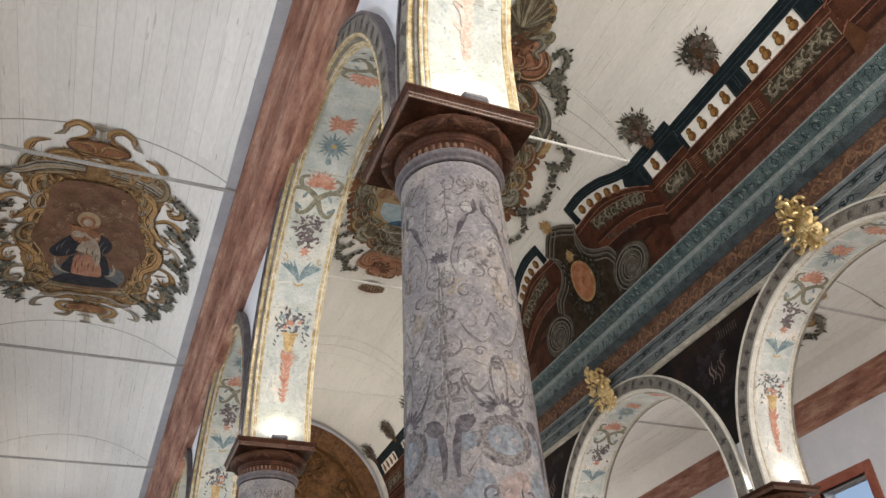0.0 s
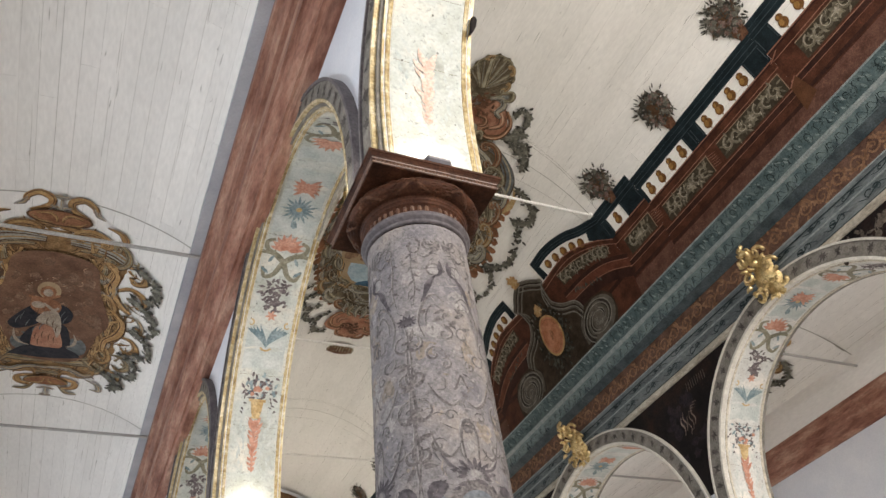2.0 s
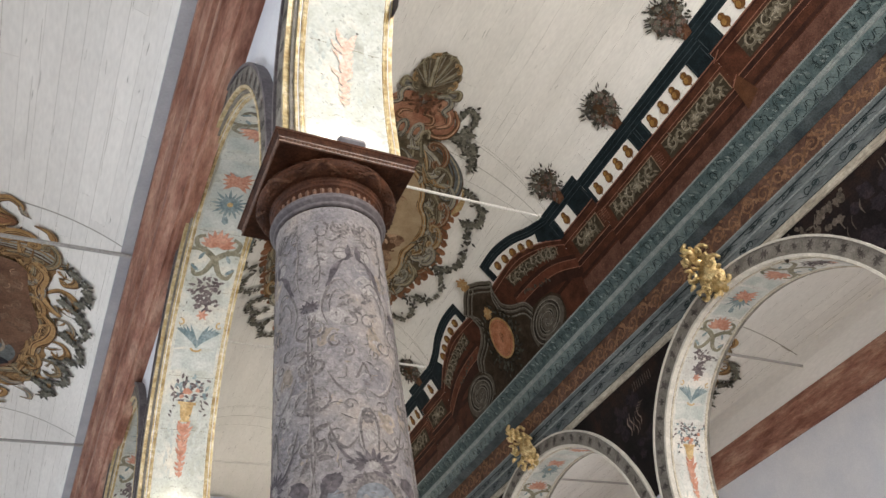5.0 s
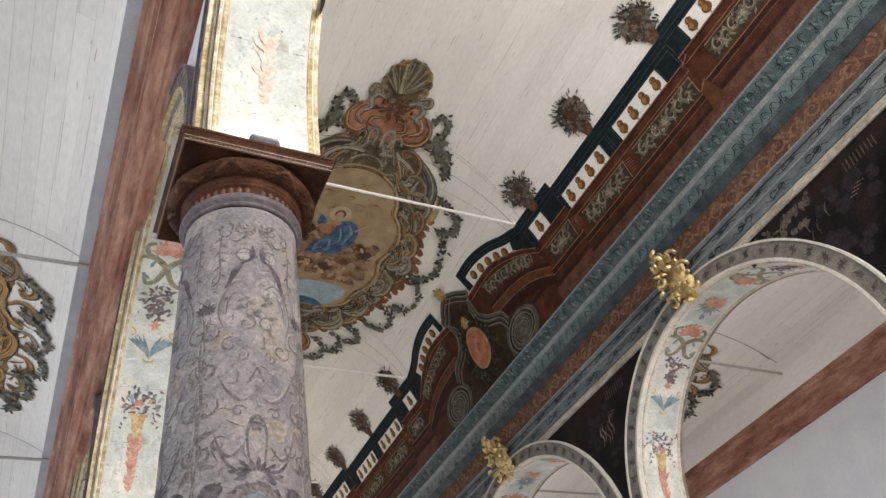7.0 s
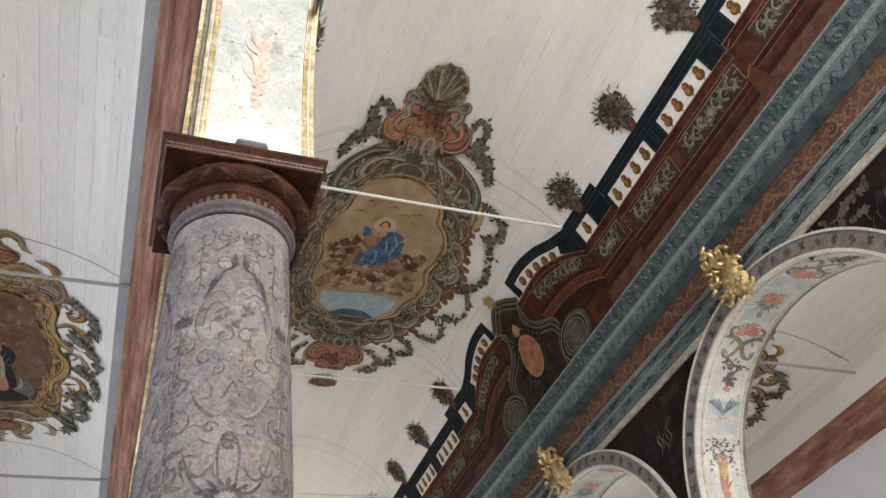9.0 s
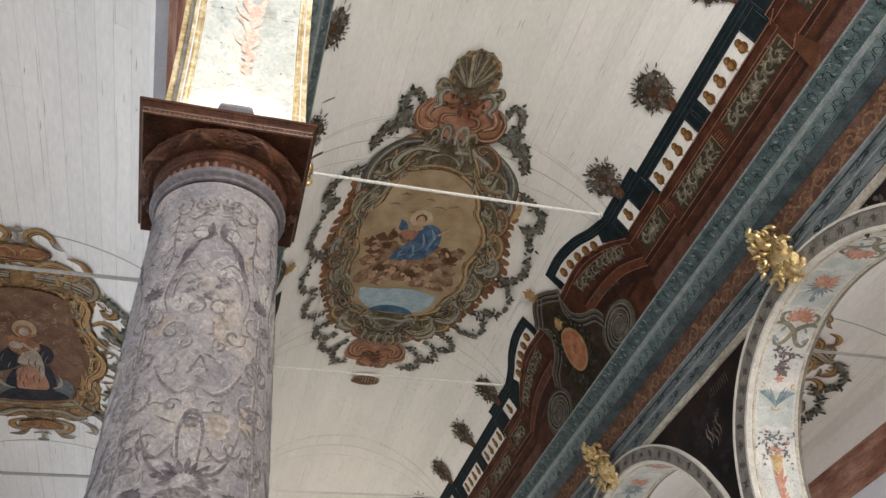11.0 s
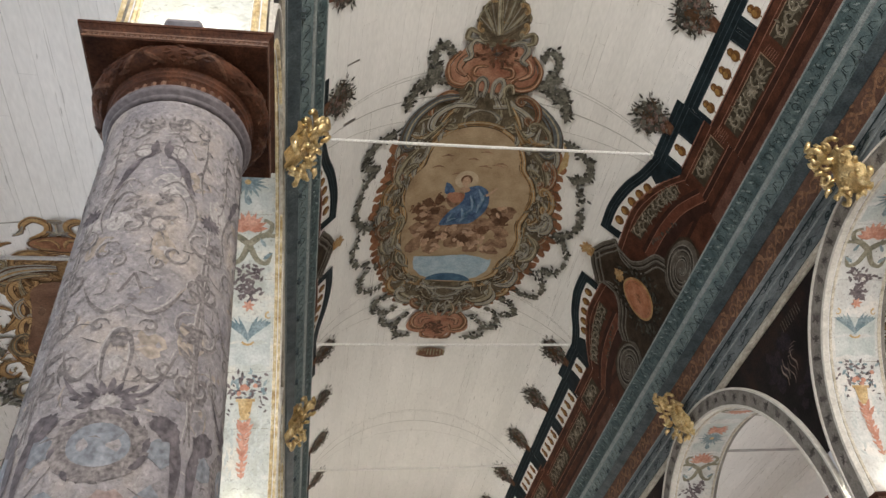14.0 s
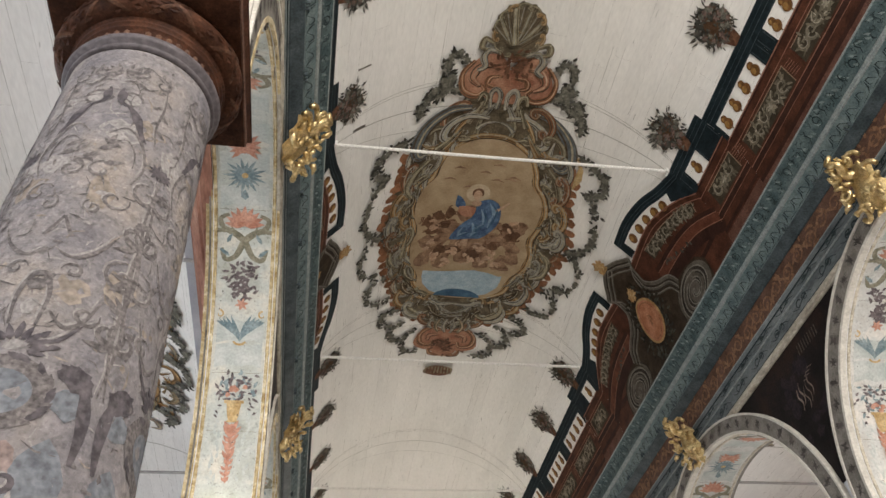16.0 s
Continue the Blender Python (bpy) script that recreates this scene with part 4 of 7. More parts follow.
        for j in range(rows + 1):
            z = zl + (7.69 - zl) * j / rows
            lo = ya + math.sqrt(max((ra + 0.27) ** 2 - (z - za) ** 2, 0.0))
            hi = yb - math.sqrt(max((rb + 0.27) ** 2 - (z - zb) ** 2, 0.0))
            for g in range(5):
                vs.append((x + s * 0.006, lo + (hi - lo) * g / 4, z))
        for j in range(rows):
            for g in range(4):
                q = j * 5 + g
                fs.append((q, q + 1, q + 6, q + 5))
        part("canvas", (vs, fs), "spandrel", sp)
        rnd = random.Random(k + 40 * (s > 0))
        g = fmap(x + s * 0.006, s)
        p, b, w = Paint(g, 0.010), Paint(g, 0.004), Paint(g, 0.007)
        for _ in range(14):
            b.disc(yk + rnd.gauss(0, 0.28), 6.9 + rnd.uniform(-0.45, 0.5), rnd.uniform(0.06, 0.16), rnd.uniform(0.05, 0.12), rnd.uniform(0, 3), 12, 0.3)
        if k == 0:
            # clearer painting: pale trees and clouds towards the arch crown
            for _ in range(26):
                w.disc(yk + rnd.uniform(0.35, 1.5), 7.52 + rnd.uniform(-0.30, 0.10), rnd.uniform(0.02, 0.07), rnd.uniform(0.03, 0.08), rnd.uniform(0, 3), 10, 0.35)
            for _ in range(10):
                u, v = yk + rnd.uniform(-0.2, 1.2), 7.35 + rnd.uniform(-0.25, 0.25)
                w.ribbon(smooth_line([(u, v), (u + 0.05, v - 0.09), (u + 0.04, v - 0.2)], 3), rnd.uniform(0.012, 0.03), 0.7, True)
        for i in range(0 if k == 0 else 5):
            u, v = yk - 0.12 + 0.07 * i, 7.18 - 0.05 * (i % 3)
            p.ribbon(smooth_line([(u, v), (u + 0.03, v - 0.10), (u - 0.02, v - 0.20), (u + 0.02, v - 0.30)], 3), rnd.uniform(0.014, 0.032), 0.7, True)
        for i in range(4):
            u, v = yk - 0.28 + 0.05 * i, 7.20 - 0.03 * i
            p.ribbon([(u, v), (u + 0.10, v + 0.02)], 0.022, 0.7, True)
        for i in range(9):
            u = yk - 0.62 + 0.055 * i
            w.ribbon([(u, 7.56), (u + 0.01, 7.42)], 0.014)
        p.done("pale_stroke", "spandrel_fig", sp, "a few dim pale strokes", True)
        w.done("grey_patch", "spandrel_grey", sp, "dim grey-brown patches", True)
        b.done("blue_patch", "spandrel_blue", sp, "dim dark patches", True)


# ---- gilded keystone ornaments ----
def keystone(x0, s, k):
    y, x, z = (k + 0.5) * B, x0 + s * (HALF + 0.03), 7.93
    t = thing("gilded_ornament", (x, y, z), "gilded carved rocaille keystone ornament on the arch crown", "ornament", "gilded keystone ornaments")
    rnd = random.Random(5)
    def lean(vf):
        """The whole carving tips forward into the nave."""
        return [(v[0] + s * max(0.0, v[2] - z + 0.30) * 0.28, v[1], v[2]) for v in vf[0]], vf[1]
    # shield-like body, thick in the middle
    vs, fs = [], []
    n, rings = 22, 6
    for j in range(rings + 1):
        f = j / rings
        for i in range(n):
            a = 2 * math.pi * i / n
            r = f * (0.26 + 0.035 * math.cos(3 * a) + 0.02 * math.cos(7 * a + 1))
            vs.append((x + s * (0.16 * math.cos(f * 1.45) + 0.02 * math.sin(9 * a) * f), y + r * math.cos(a) * 0.82, z + r * math.sin(a) * 1.2))
    fs = [(j * n + i, j * n + (i + 1) % n, (j + 1) * n + (i + 1) % n, (j + 1) * n + i) for j in range(rings) for i in range(n)]
    part("body", lean((vs, fs)), "gold", t, smooth=True)
    for d in (-1, 1):
        for cz, r, turn in ((0.28, 0.10, 1.2), (-0.22, 0.08, -1.1), (0.05, 0.11, 1.0)):
            path = []
            for i in range(14):
                f = i / 13
                q, a = r * (1 - 0.75 * f), turn * 6.28 * f
                path.append((x + s * (0.10 + 0.13 * f), y + d * (0.20 - (0.06 if cz == 0.28 else 0)) + d * q * math.cos(a), z + cz + q * math.sin(a)))
            part("scroll", lean(tube(path, [0.032 * (1 - 0.4 * i / 13) for i in range(14)], 6)), "gold", t, smooth=True)
    for i in range(22):
        a, r = rnd.uniform(0, 6.28), rnd.uniform(0.12, 0.26)
        c = Vector((x + s * rnd.uniform(0.05, 0.24), y + r * math.cos(a) * 0.9, z + r * math.sin(a) * 1.25))
        d = Vector((s * rnd.uniform(0.2, 1), math.cos(a), math.sin(a))).normalized()
        path = [c + d * (0.035 * j) + Vector((s * 0.03 * math.sin(j), 0.02 * math.sin(2 * j + i), 0)) for j in range(4)]
        part("leaf", lean(tube(path, [0.016, 0.032, 0.026, 0.008], 6)), "gold", t, smooth=True)
    # top volute that leans into the nave
    path = [(x + s * (0.05 + 0.20 * math.sin(2.2 * i / 11)), y + 0.04 * math.sin(i), z + 0.20 + 0.26 * i / 11) for i in range(12)]
    part("crest", lean(tube(path, [0.07 * (1 - 0.06 * i) for i in range(12)], 7)), "gold", t, smooth=True)
    return t


for x0, s in ((0.0, 1), (W, -1)):
    first = keystone(x0, s, 0)
    for k in (-1, 1, 2, 3):
        if (k + 0.5) * B < Y1 - 1 and (x0, k) != (0.0, -1):
            copy_thing(first, Matrix.Translation(first.location + Vector((0, k * B, 0))))

# ---- columns ----


def shaft_r(z):
    return 0.305 + (4.65 - z) * 0.020 - max(0, 1.2 - z) * 0.012


def colmap(u, v, h):
    """u degrees round from the side that looks to the entrance, v height."""
    a, r = radians(u), shaft_r(v) + h
    return (r * math.sin(a), -r * math.cos(a), v)


def column():
    c = thing("column", (0, 0, 0), "grey-mauve stone column with faded painted arabesques and dark wooden capital", "column", "arcade columns")
    part("plinth", bevel_box(-0.46, 0.46, -0.46, 0.46, 0, 0.22, 0.015), "stone", c)
    part("base", lathe([(0.36, 0.22), (0.44, 0.24), (0.46, 0.29), (0.44, 0.34), (0.39, 0.36), (0.38, 0.40), (0.41, 0.43), (0.41, 0.46), (0.375, 0.48)]), "stone", c, smooth=True)
    part("shaft", lathe([(shaft_r(z), z) for z in [0.48 + (4.66 - 0.48) * i / 24 for i in range(25)]], 64), "stone", c, smooth=True)
    part("astragal", lathe([(0.30, 4.670), (0.314, 4.673), (0.320, 4.682), (0.314, 4.692), (0.316, 4.697), (0.332, 4.703), (0.341, 4.722), (0.334, 4.742), (0.31, 4.755)], 64), "ring", c, "grey moulded neck ring", smooth=True)
    part("necking", lathe([(0.302, 4.752), (0.304, 4.765), (0.307, 4.812), (0.320, 4.816), (0.325, 4.824), (0.318, 4.830), (0.330, 4.836), (0.335, 4.845), (0.327, 4.851), (0.342, 4.857), (0.347, 4.866), (0.335, 4.872)], 64), "capital", c, smooth=True)
    # fluting of the necking, tongue after tongue
    for i in range(44):
        if i % 11 in (0,):
            continue
        a = 2 * math.pi * i / 44
        t = Vector((math.sin(a), -math.cos(a), 0))
        s = Vector((math.cos(a), math.sin(a), 0))
        vs, fs = [], []
        for zz, w, o in ((4.760, 0.012, 0.304), (4.768, 0.012, 0.314), (4.800, 0.012, 0.316), (4.808, 0.007, 0.310)):
            for q in (-1, 0, 1):
                p = t * (o - (0.006 if q else 0)) + s * (w * q)
                vs.append((p.x, p.y, zz))
        fs = [(3 * j + m, 3 * j + m + 1, 3 * j + m + 4, 3 * j + m + 3) for j in range(3) for m in range(2)]
        part("tongue", (vs, fs), "capital_light", c)
    part("torus", lathe([(0.33, 4.862)] + [(0.340 + 0.080 * math.sin(math.pi * i / 12), 4.914 - 0.054 * math.cos(math.pi * i / 12)) for i in range(13)] + [(0.33, 4.968)], 64), "capital", c, smooth=True)
    # crossed ribbons and laurel leaves round the torus
    def tor(a, q, h):
        r = 0.340 + (0.080 + h) * math.sin(q)
        return (r * math.sin(a), -r * math.cos(a), 4.914 - (0.054 + h) * math.cos(q))
    for i in range(8):
        a0 = 2 * math.pi * i / 8 + 0.39 * (i % 2) * 0 + math.pi / 8
        for d in (-1, 1):
            vs, fs = [], []
            for j in range(9):
                q = 0.35 + 2.4 * j / 8
                a = a0 + d * 0.26 * (j / 8 - 0.5) * 2
                for w in (-0.040, 0.0, 0.040):
                    vs.append(tor(a + w, q, 0.003 if w else 0.006))
            fs = [(3 * j + m, 3 * j + m + 1, 3 * j + m + 4, 3 * j + m + 3) for j in range(8) for m in range(2)]
            part("ribbon", (vs, fs), "capital_mid", c, smooth=True)
    rnd = random.Random(3)
    vs, fs = [], []
    for i in range(150):
        a, q = rnd.uniform(0, 6.28), rnd.uniform(0.4, 2.5)
        d = rnd.choice((-1, 1))
        k = len(vs)
        vs += [tor(a, q, 0.002), tor(a + 0.05 * d, q - 0.16, 0.008), tor(a + 0.11 * d, q + 0.05, 0.004), tor(a + 0.05 * d, q + 0.18, 0.008)]
        fs.append((k, k + 1, k + 2, k + 3))
    part("laurel", (vs, fs), "capital", c)
    # abacus: stepped mouldings
    def slab(h0, h1, za, zb):
        vs = [(sx * h0, sy * h0, za) for sx, sy in ((-1, -1), (1, -1), (1, 1), (-1, 1))] + [(sx * h1, sy * h1, zb) for sx, sy in ((-1, -1), (1, -1), (1, 1), (-1, 1))]
        return vs, [(3, 2, 1, 0), (4, 5, 6, 7), (0, 1, 5, 4), (1, 2, 6, 5), (2, 3, 7, 6), (3, 0, 4, 7)]
    part("abacus", join(slab(0.410, 0.414, 4.966, 5.012), slab(0.417, 0.423, 5.013, 5.024), slab(0.423, 0.436, 5.0245, 5.040), slab(0.440, 0.440, 5.0405, 5.06)), "capital", c)
    part("abacus_edge", join(slab(0.4160, 0.4185, 4.972, 4.980), slab(0.4165, 0.4190, 5.003, 5.0105)), "capital_light", c)
    vs, fs = [], []
    for side in range(4):
        for i in range(34):
            u = -0.385 + 0.77 * i / 33
            k = len(vs)
            z = 4.991 + rnd.uniform(-0.004, 0.004)
            for du, dz, o in ((-0.012, 0, 0.413), (0, 0.009, 0.420), (0.013, 0.002, 0.413), (0, -0.009, 0.418)):
                p = Vector((u + du, -o, z + dz))
                p.rotate(Euler((0, 0, side * math.pi / 2)))
                vs.append(p)
            fs.append((k, k + 1, k + 2, k + 3))
    part("abacus_carving", (vs, fs), "capital_light", c, "paler carved leaf band")
    # rosettes under the abacus corners
    for sx in (-1, 1):
        for sy in (-1, 1):
            p = Paint(lambda u, v, h: (u, v, 4.966 - h), 0.004)
            p.rosette(sx * 0.350, sy * 0.350, 0.045, 5, 0.6)
            p.done("corner_leaf", "capital", c)
    return c


def column_paint(c):
    """Faded grotesques on the shaft: the same on each quarter, varied a little."""
    g = dict((m, Paint(colmap, 0.0006 + 0.0004 * i, 0.00003)) for i, m in enumerate(("col_warm", "col_pale", "col_rose", "col_blue", "col_grey", "col_dark")))
    rnd = random.Random(11)
    D = 57.3 / 0.325      # degrees per metre round the shaft

    def curl(m, u, z, r, turn, ang, w):
        n = 14
        pts = []
        for i in range(n + 1):
            f = i / n
            q, a = r * (1 - 0.8 * f), ang + turn * 6.28 * f
            pts.append((u + q * math.cos(a) * D, z + q * math.sin(a)))
        line(m, pts, w)

    def line(m, pts, w, taper=0.7):
        p = g[m]
        out = []
        n = len(pts)
        for i, (u, v) in enumerate(pts):
            a, b = pts[max(i - 1, 0)], pts[min(i + 1, n - 1)]
            du, dv = (b[0] - a[0]) / D, b[1] - a[1]
            s = math.hypot(du, dv) or 1
            k = w * (1 - taper * abs(2 * i / (n - 1) - 1)) / 2
            out += [(u - dv / s * k * D, v + du / s * k), (u + dv / s * k * D, v - du / s * k)]
        p.put(out, [(2 * i, 2 * i + 1, 2 * i + 3, 2 * i + 2) for i in range(n - 1)])

    def leaf(m, u, z, ang, L, w):
        c_, s_ = math.cos(ang), math.sin(ang)
        g[m].poly([(u + (L * x * c_ - w * y * s_) * D, z + L * x * s_ + w * y * c_) for x, y in ((0, 0), (0.3, 0.45), (0.7, 0.35), (1, 0.1), (0.6, -0.3), (0.25, -0.42))])

    def blot(m, u, z, ru, rz, n=12, wob=0.2):
        g[m].poly([(u + ru * (1 + rnd.uniform(-wob, wob)) * math.cos(6.283 * i / n) * D, z + rz * (1 + rnd.uniform(-wob, wob)) * math.sin(6.283 * i / n)) for i in range(n)])

    def drawn(pts, w, m="col_grey"):
        """A painted stroke with a lighter line beside it."""
        pts = smooth_line(pts, 5)
        line(m, pts, w)
        line("col_pale", [(u - 0.011 * D * 0.8, v + 0.010) for u, v in pts], w * 0.6)

    def spiral(u, z, r, turn, ang, w, m="col_grey"):
        curl(m, u, z, r, turn, ang, w)
        curl("col_pale", u - 0.008 * D, z + 0.007, r, turn, ang, w * 0.6)

    for q in range(4):
        o = 90 * q + 2
        # pale and warm clouds of older paint
        for _ in range(9):
            blot(rnd.choice(("col_warm", "col_warm", "col_pale")), o + rnd.uniform(-40, 40), rnd.uniform(3.3, 4.3), rnd.uniform(0.03, 0.07), rnd.uniform(0.03, 0.08), 14, 0.35)
        for d in (-1, 1):
            # acanthus scrolls below the neck
            for i in range(5):
                leaf("col_grey", o + d * 2, 4.47, math.pi / 2 - d * (0.25 + 0.45 * i), 0.085, 0.030)
            spiral(o + d * 15, 4.50, 0.052, d * 1.1, 0.5, 0.017)
            spiral(o + d * 29, 4.47, 0.045, -d * 1.0, 2.0, 0.014)
            drawn([(o + d * 3, 4.42), (o + d * 12, 4.43), (o + d * 20, 4.40), (o + d * 27, 4.43)], 0.016)
            for i in range(4):
                leaf("col_grey", o + d * (18 + 5 * i), 4.55 - 0.02 * (i % 2), -1.5 + d * rnd.uniform(-0.8, 0.8), 0.06, 0.022)
            # pair of long-tailed birds with pale bodies
            blot("col_pale", o + d * 12, 4.310, 0.034, 0.036, 14, 0.08)
            line("col_grey", [(o + d * 12 + 0.042 * D * math.cos(0.42 * i), 4.31 + 0.042 * math.sin(0.42 * i)) for i in range(13)], 0.013, 0.4)
            line("col_dark", smooth_line([(o + d * 5, 4.375), (o + d * 3.5, 4.33), (o + d * 6, 4.28), (o + d * 11, 4.262)], 5), 0.026, 0.7)
            leaf("col_dark", o + d * 4.5, 4.36, -1.4 if d > 0 else -1.75, 0.075, 0.040)
            line("col_dark", smooth_line([(o + d * 11, 4.265), (o + d * 17, 4.225), (o + d * 22, 4.165), (o + d * 26, 4.09)], 5), 0.042, 0.85)
            for i in range(4):
                leaf("col_dark", o + d * (18 + 2.2 * i), 4.21 - 0.028 * i, -math.pi / 2 + d * 0.5, 0.055, 0.018)
            # hanging stem of small leaves between the birds of two sides
            drawn([(o + d * 33, 4.48), (o + d * 35, 4.34), (o + d * 33, 4.20), (o + d * 36, 4.08)], 0.012)
            for i in range(7):
                leaf("col_grey", o + d * 34, 4.44 - 0.05 * i, -math.pi / 2 + 0.8 * (1 if i % 2 else -1), 0.05, 0.020)
            # sweeping arcs, flower, mask of leaves
            drawn([(o + d * 6, 4.08), (o + d * 16, 4.13), (o + d * 27, 4.07), (o + d * 33, 3.95), (o + d * 28, 3.84)], 0.015)
            drawn([(o + d * 10, 4.03), (o + d * 18, 4.06), (o + d * 25, 4.00), (o + d * 26, 3.92)], 0.009)
            for i in range(9):
                leaf("col_dark", o + d * 42, 3.97, i * 0.70, rnd.uniform(0.032, 0.05), 0.018)
            for i in range(5):
                leaf("col_grey", o + d * rnd.uniform(2, 10), rnd.uniform(3.90, 4.05), rnd.uniform(0, 6.3), 0.075, 0.03)
            spiral(o + d * 9, 3.87, 0.050, d * 1.0, 1.2, 0.015)
            spiral(o + d * 22, 3.74, 0.055, -d * 1.0, 0.4, 0.015)
            spiral(o + d * 12, 3.68, 0.035, d * 1.1, 2.0, 0.012)
            # upright scroll bands at the quarters
            for cz, r, tn in ((3.82, 0.060, 1.1), (3.62, 0.068, -1.2), (3.42, 0.072, 1.2), (3.20, 0.066, -1.1)):
                spiral(o + d * 40, cz, r, d * tn, 1.57, 0.020)
            drawn([(o + d * 44, 3.92), (o + d * 47, 3.7), (o + d * 43, 3.45), (o + d * 47, 3.2), (o + d * 43, 2.98)], 0.018)
            for i in range(6):
                leaf("col_grey", o + d * 43, 3.84 - 0.14 * i, rnd.uniform(0, 6.3), 0.085, 0.032)
            # swag and little pavilion
            drawn([(o + d * 2, 3.47), (o + d * 12, 3.44), (o + d * 23, 3.49), (o + d * 31, 3.58)], 0.016)
            line("col_grey", [(o, 3.62), (o + d * 6, 3.54), (o + d * 8, 3.53)], 0.014, 0.3)
            line("col_pale", [(o, 3.605), (o + d * 5, 3.545)], 0.012, 0.3)
            spiral(o + d * 14, 3.385, 0.034, -d * 1.1, 3.1 if d > 0 else 0.0, 0.014)
            spiral(o + d * 27, 3.23, 0.042, -d * 1.1, 0.4, 0.016)
            drawn([(o + d * 10, 3.22), (o + d * 18, 3.17), (o + d * 26, 3.20), (o + d * 33, 3.31)], 0.017)
            drawn([(o + d * 13, 3.10), (o + d * 20, 3.13), (o + d * 27, 3.19)], 0.014, "col_dark")
            # dark drapes either side of the medallion
            k = "col_dark"
            blot(k, o + d * 31, 3.02, 0.044, 0.034)
            blot(k, o + d * 34, 3.00, 0.040, 0.036)
            line(k, smooth_line([(o + d * 33, 3.03), (o + d * 38, 2.96), (o + d * 40, 2.86), (o + d * 39, 2.76)], 5), 0.042, 0.7)
            for i in range(3):
                leaf(k, o + d * (28 + 3 * i), 3.035, 1.57 + d * 0.9 + rnd.uniform(-0.3, 0.3), 0.03, 0.02)
            blot("col_blue", o + d * 32, 2.93, 0.05, 0.05)
            for i in range(5):
                blot("col_blue", o + d * rnd.uniform(20, 34), rnd.uniform(2.35, 2.72), 0.06, 0.10, 12, 0.2)
            for i in range(4):
                spiral(o + d * (15 + 4 * i), 2.68 - 0.09 * i, 0.045, d, rnd.uniform(0, 6), 0.018, k)
        # niche, crown of leaves, medallion
        drawn([(o - 6, 3.16), (o - 7.5, 3.27), (o - 4, 3.345), (o, 3.36), (o + 4, 3.345), (o + 7.5, 3.27), (o + 6, 3.16)], 0.024)
        blot("col_grey", o, 3.315, 0.028, 0.026)
        blot("col_pale", o, 3.23, 0.022, 0.030)
        for i in range(11):
            a = math.pi * (i - 0.7) / 9
            leaf("col_dark", o + math.cos(a) * 0.040 * D, 3.075 + 0.028 * math.sin(a), a, rnd.uniform(0.05, 0.07), 0.026)
            if i % 2:
                leaf("col_dark", o + math.cos(a) * 0.085 * D, 3.085 + 0.05 * math.sin(a), a, 0.035, 0.022)
        blot("col_pale", o, 3.085, 0.024, 0.018)
        for i in range(4):
            blot("col_rose", o + rnd.uniform(-8, 8), rnd.uniform(2.5, 2.75), 0.05, 0.06, 12, 0.25)
        line("col_grey", [(o + 0.112 * math.cos(6.283 * i / 24) * D, 2.93 + 0.098 * math.sin(6.283 * i / 24)) for i in range(25)], 0.048, 0)
        blot("col_blue", o, 2.93, 0.088, 0.075, 20, 0.02)
        for i in range(26):
            a = rnd.uniform(0, 6.28)
            leaf("col_dark" if i % 2 else "col_grey", o + 0.122 * math.cos(a) * D, 2.93 + 0.108 * math.sin(a), a + 1.2, 0.045, 0.022)
    # worn traces all over: short broken strokes
    for _ in range(620):
        u, z = rnd.uniform(0, 360), rnd.uniform(2.2, 4.62)
        a, L, h = rnd.uniform(0, 6.3), rnd.uniform(0.015, 0.06), rnd.uniform(-1.2, 1.2)
        pts = [(u, z), (u + L * math.cos(a) * D, z + L * math.sin(a)), (u + L * 1.8 * math.cos(a + 0.4 * h) * D, z + L * 1.8 * math.sin(a + 0.4 * h))]
        line(rnd.choice(("col_grey", "col_grey", "col_warm", "col_pale")), pts, rnd.uniform(0.004, 0.010), 0.8)
    for _ in range(240):
        blot(rnd.choice(("col_grey", "col_pale", "col_warm")), rnd.uniform(0, 360), rnd.uniform(2.2, 4.62), rnd.uniform(0.006, 0.018), rnd.uniform(0.005, 0.015), 7, 0.5)
    names = dict(col_warm="warm brown worn patches", col_pale="pale worn traces", col_rose="rose worn traces", col_blue="faded blue drapery and medallion", col_grey="grey scroll painting", col_dark="dark flowers, drapes and birds")
    for m, p in g.items():
        p.done("painted_ornament", m, c, names[m], True)


col = column()
column_paint(col)
for x0 in (0.0, W):
    for k in range(-1, 4):
        if (x0, k) != (0.0, 0):
            copy_thing(col, Matrix.Translation((x0, COLS[x0][k], 0)))


# ---- floodlights on the capitals ----
def floodlight():
    t = thing("floodlight", (0, 0, ZC), "small grey floodlight lying on the capital, switched on", "floodlight", "capital floodlights")
    box = part("housing", bevel_box(-0.085, 0.085, -0.04, 0.035, ZC + 0.012, ZC + 0.062, 0.014), "lamp", t)
    part("lens", bevel_box(-0.065, 0.065, -0.025, 0.018, ZC + 0.0615, ZC + 0.0640, 0.001), "rod", box, "pale glass lens")
    part("bracket", join(bevel_box(-0.09, -0.082, -0.02, 0.02, ZC, ZC + 0.045, 0.002), bevel_box(0.082, 0.09, -0.02, 0.02, ZC, ZC + 0.045, 0.002), bevel_box(-0.09, 0.09, -0.02, 0.02, ZC, ZC + 0.006, 0.002)), "lamp", t)
    return t


LED = (1.0, 0.93, 0.80)
flood = floodlight()
flood.matrix_basis = pose(0.02, -0.405, ZC)
for x0 in (0.0, W):
    for k in range(-1, 4):
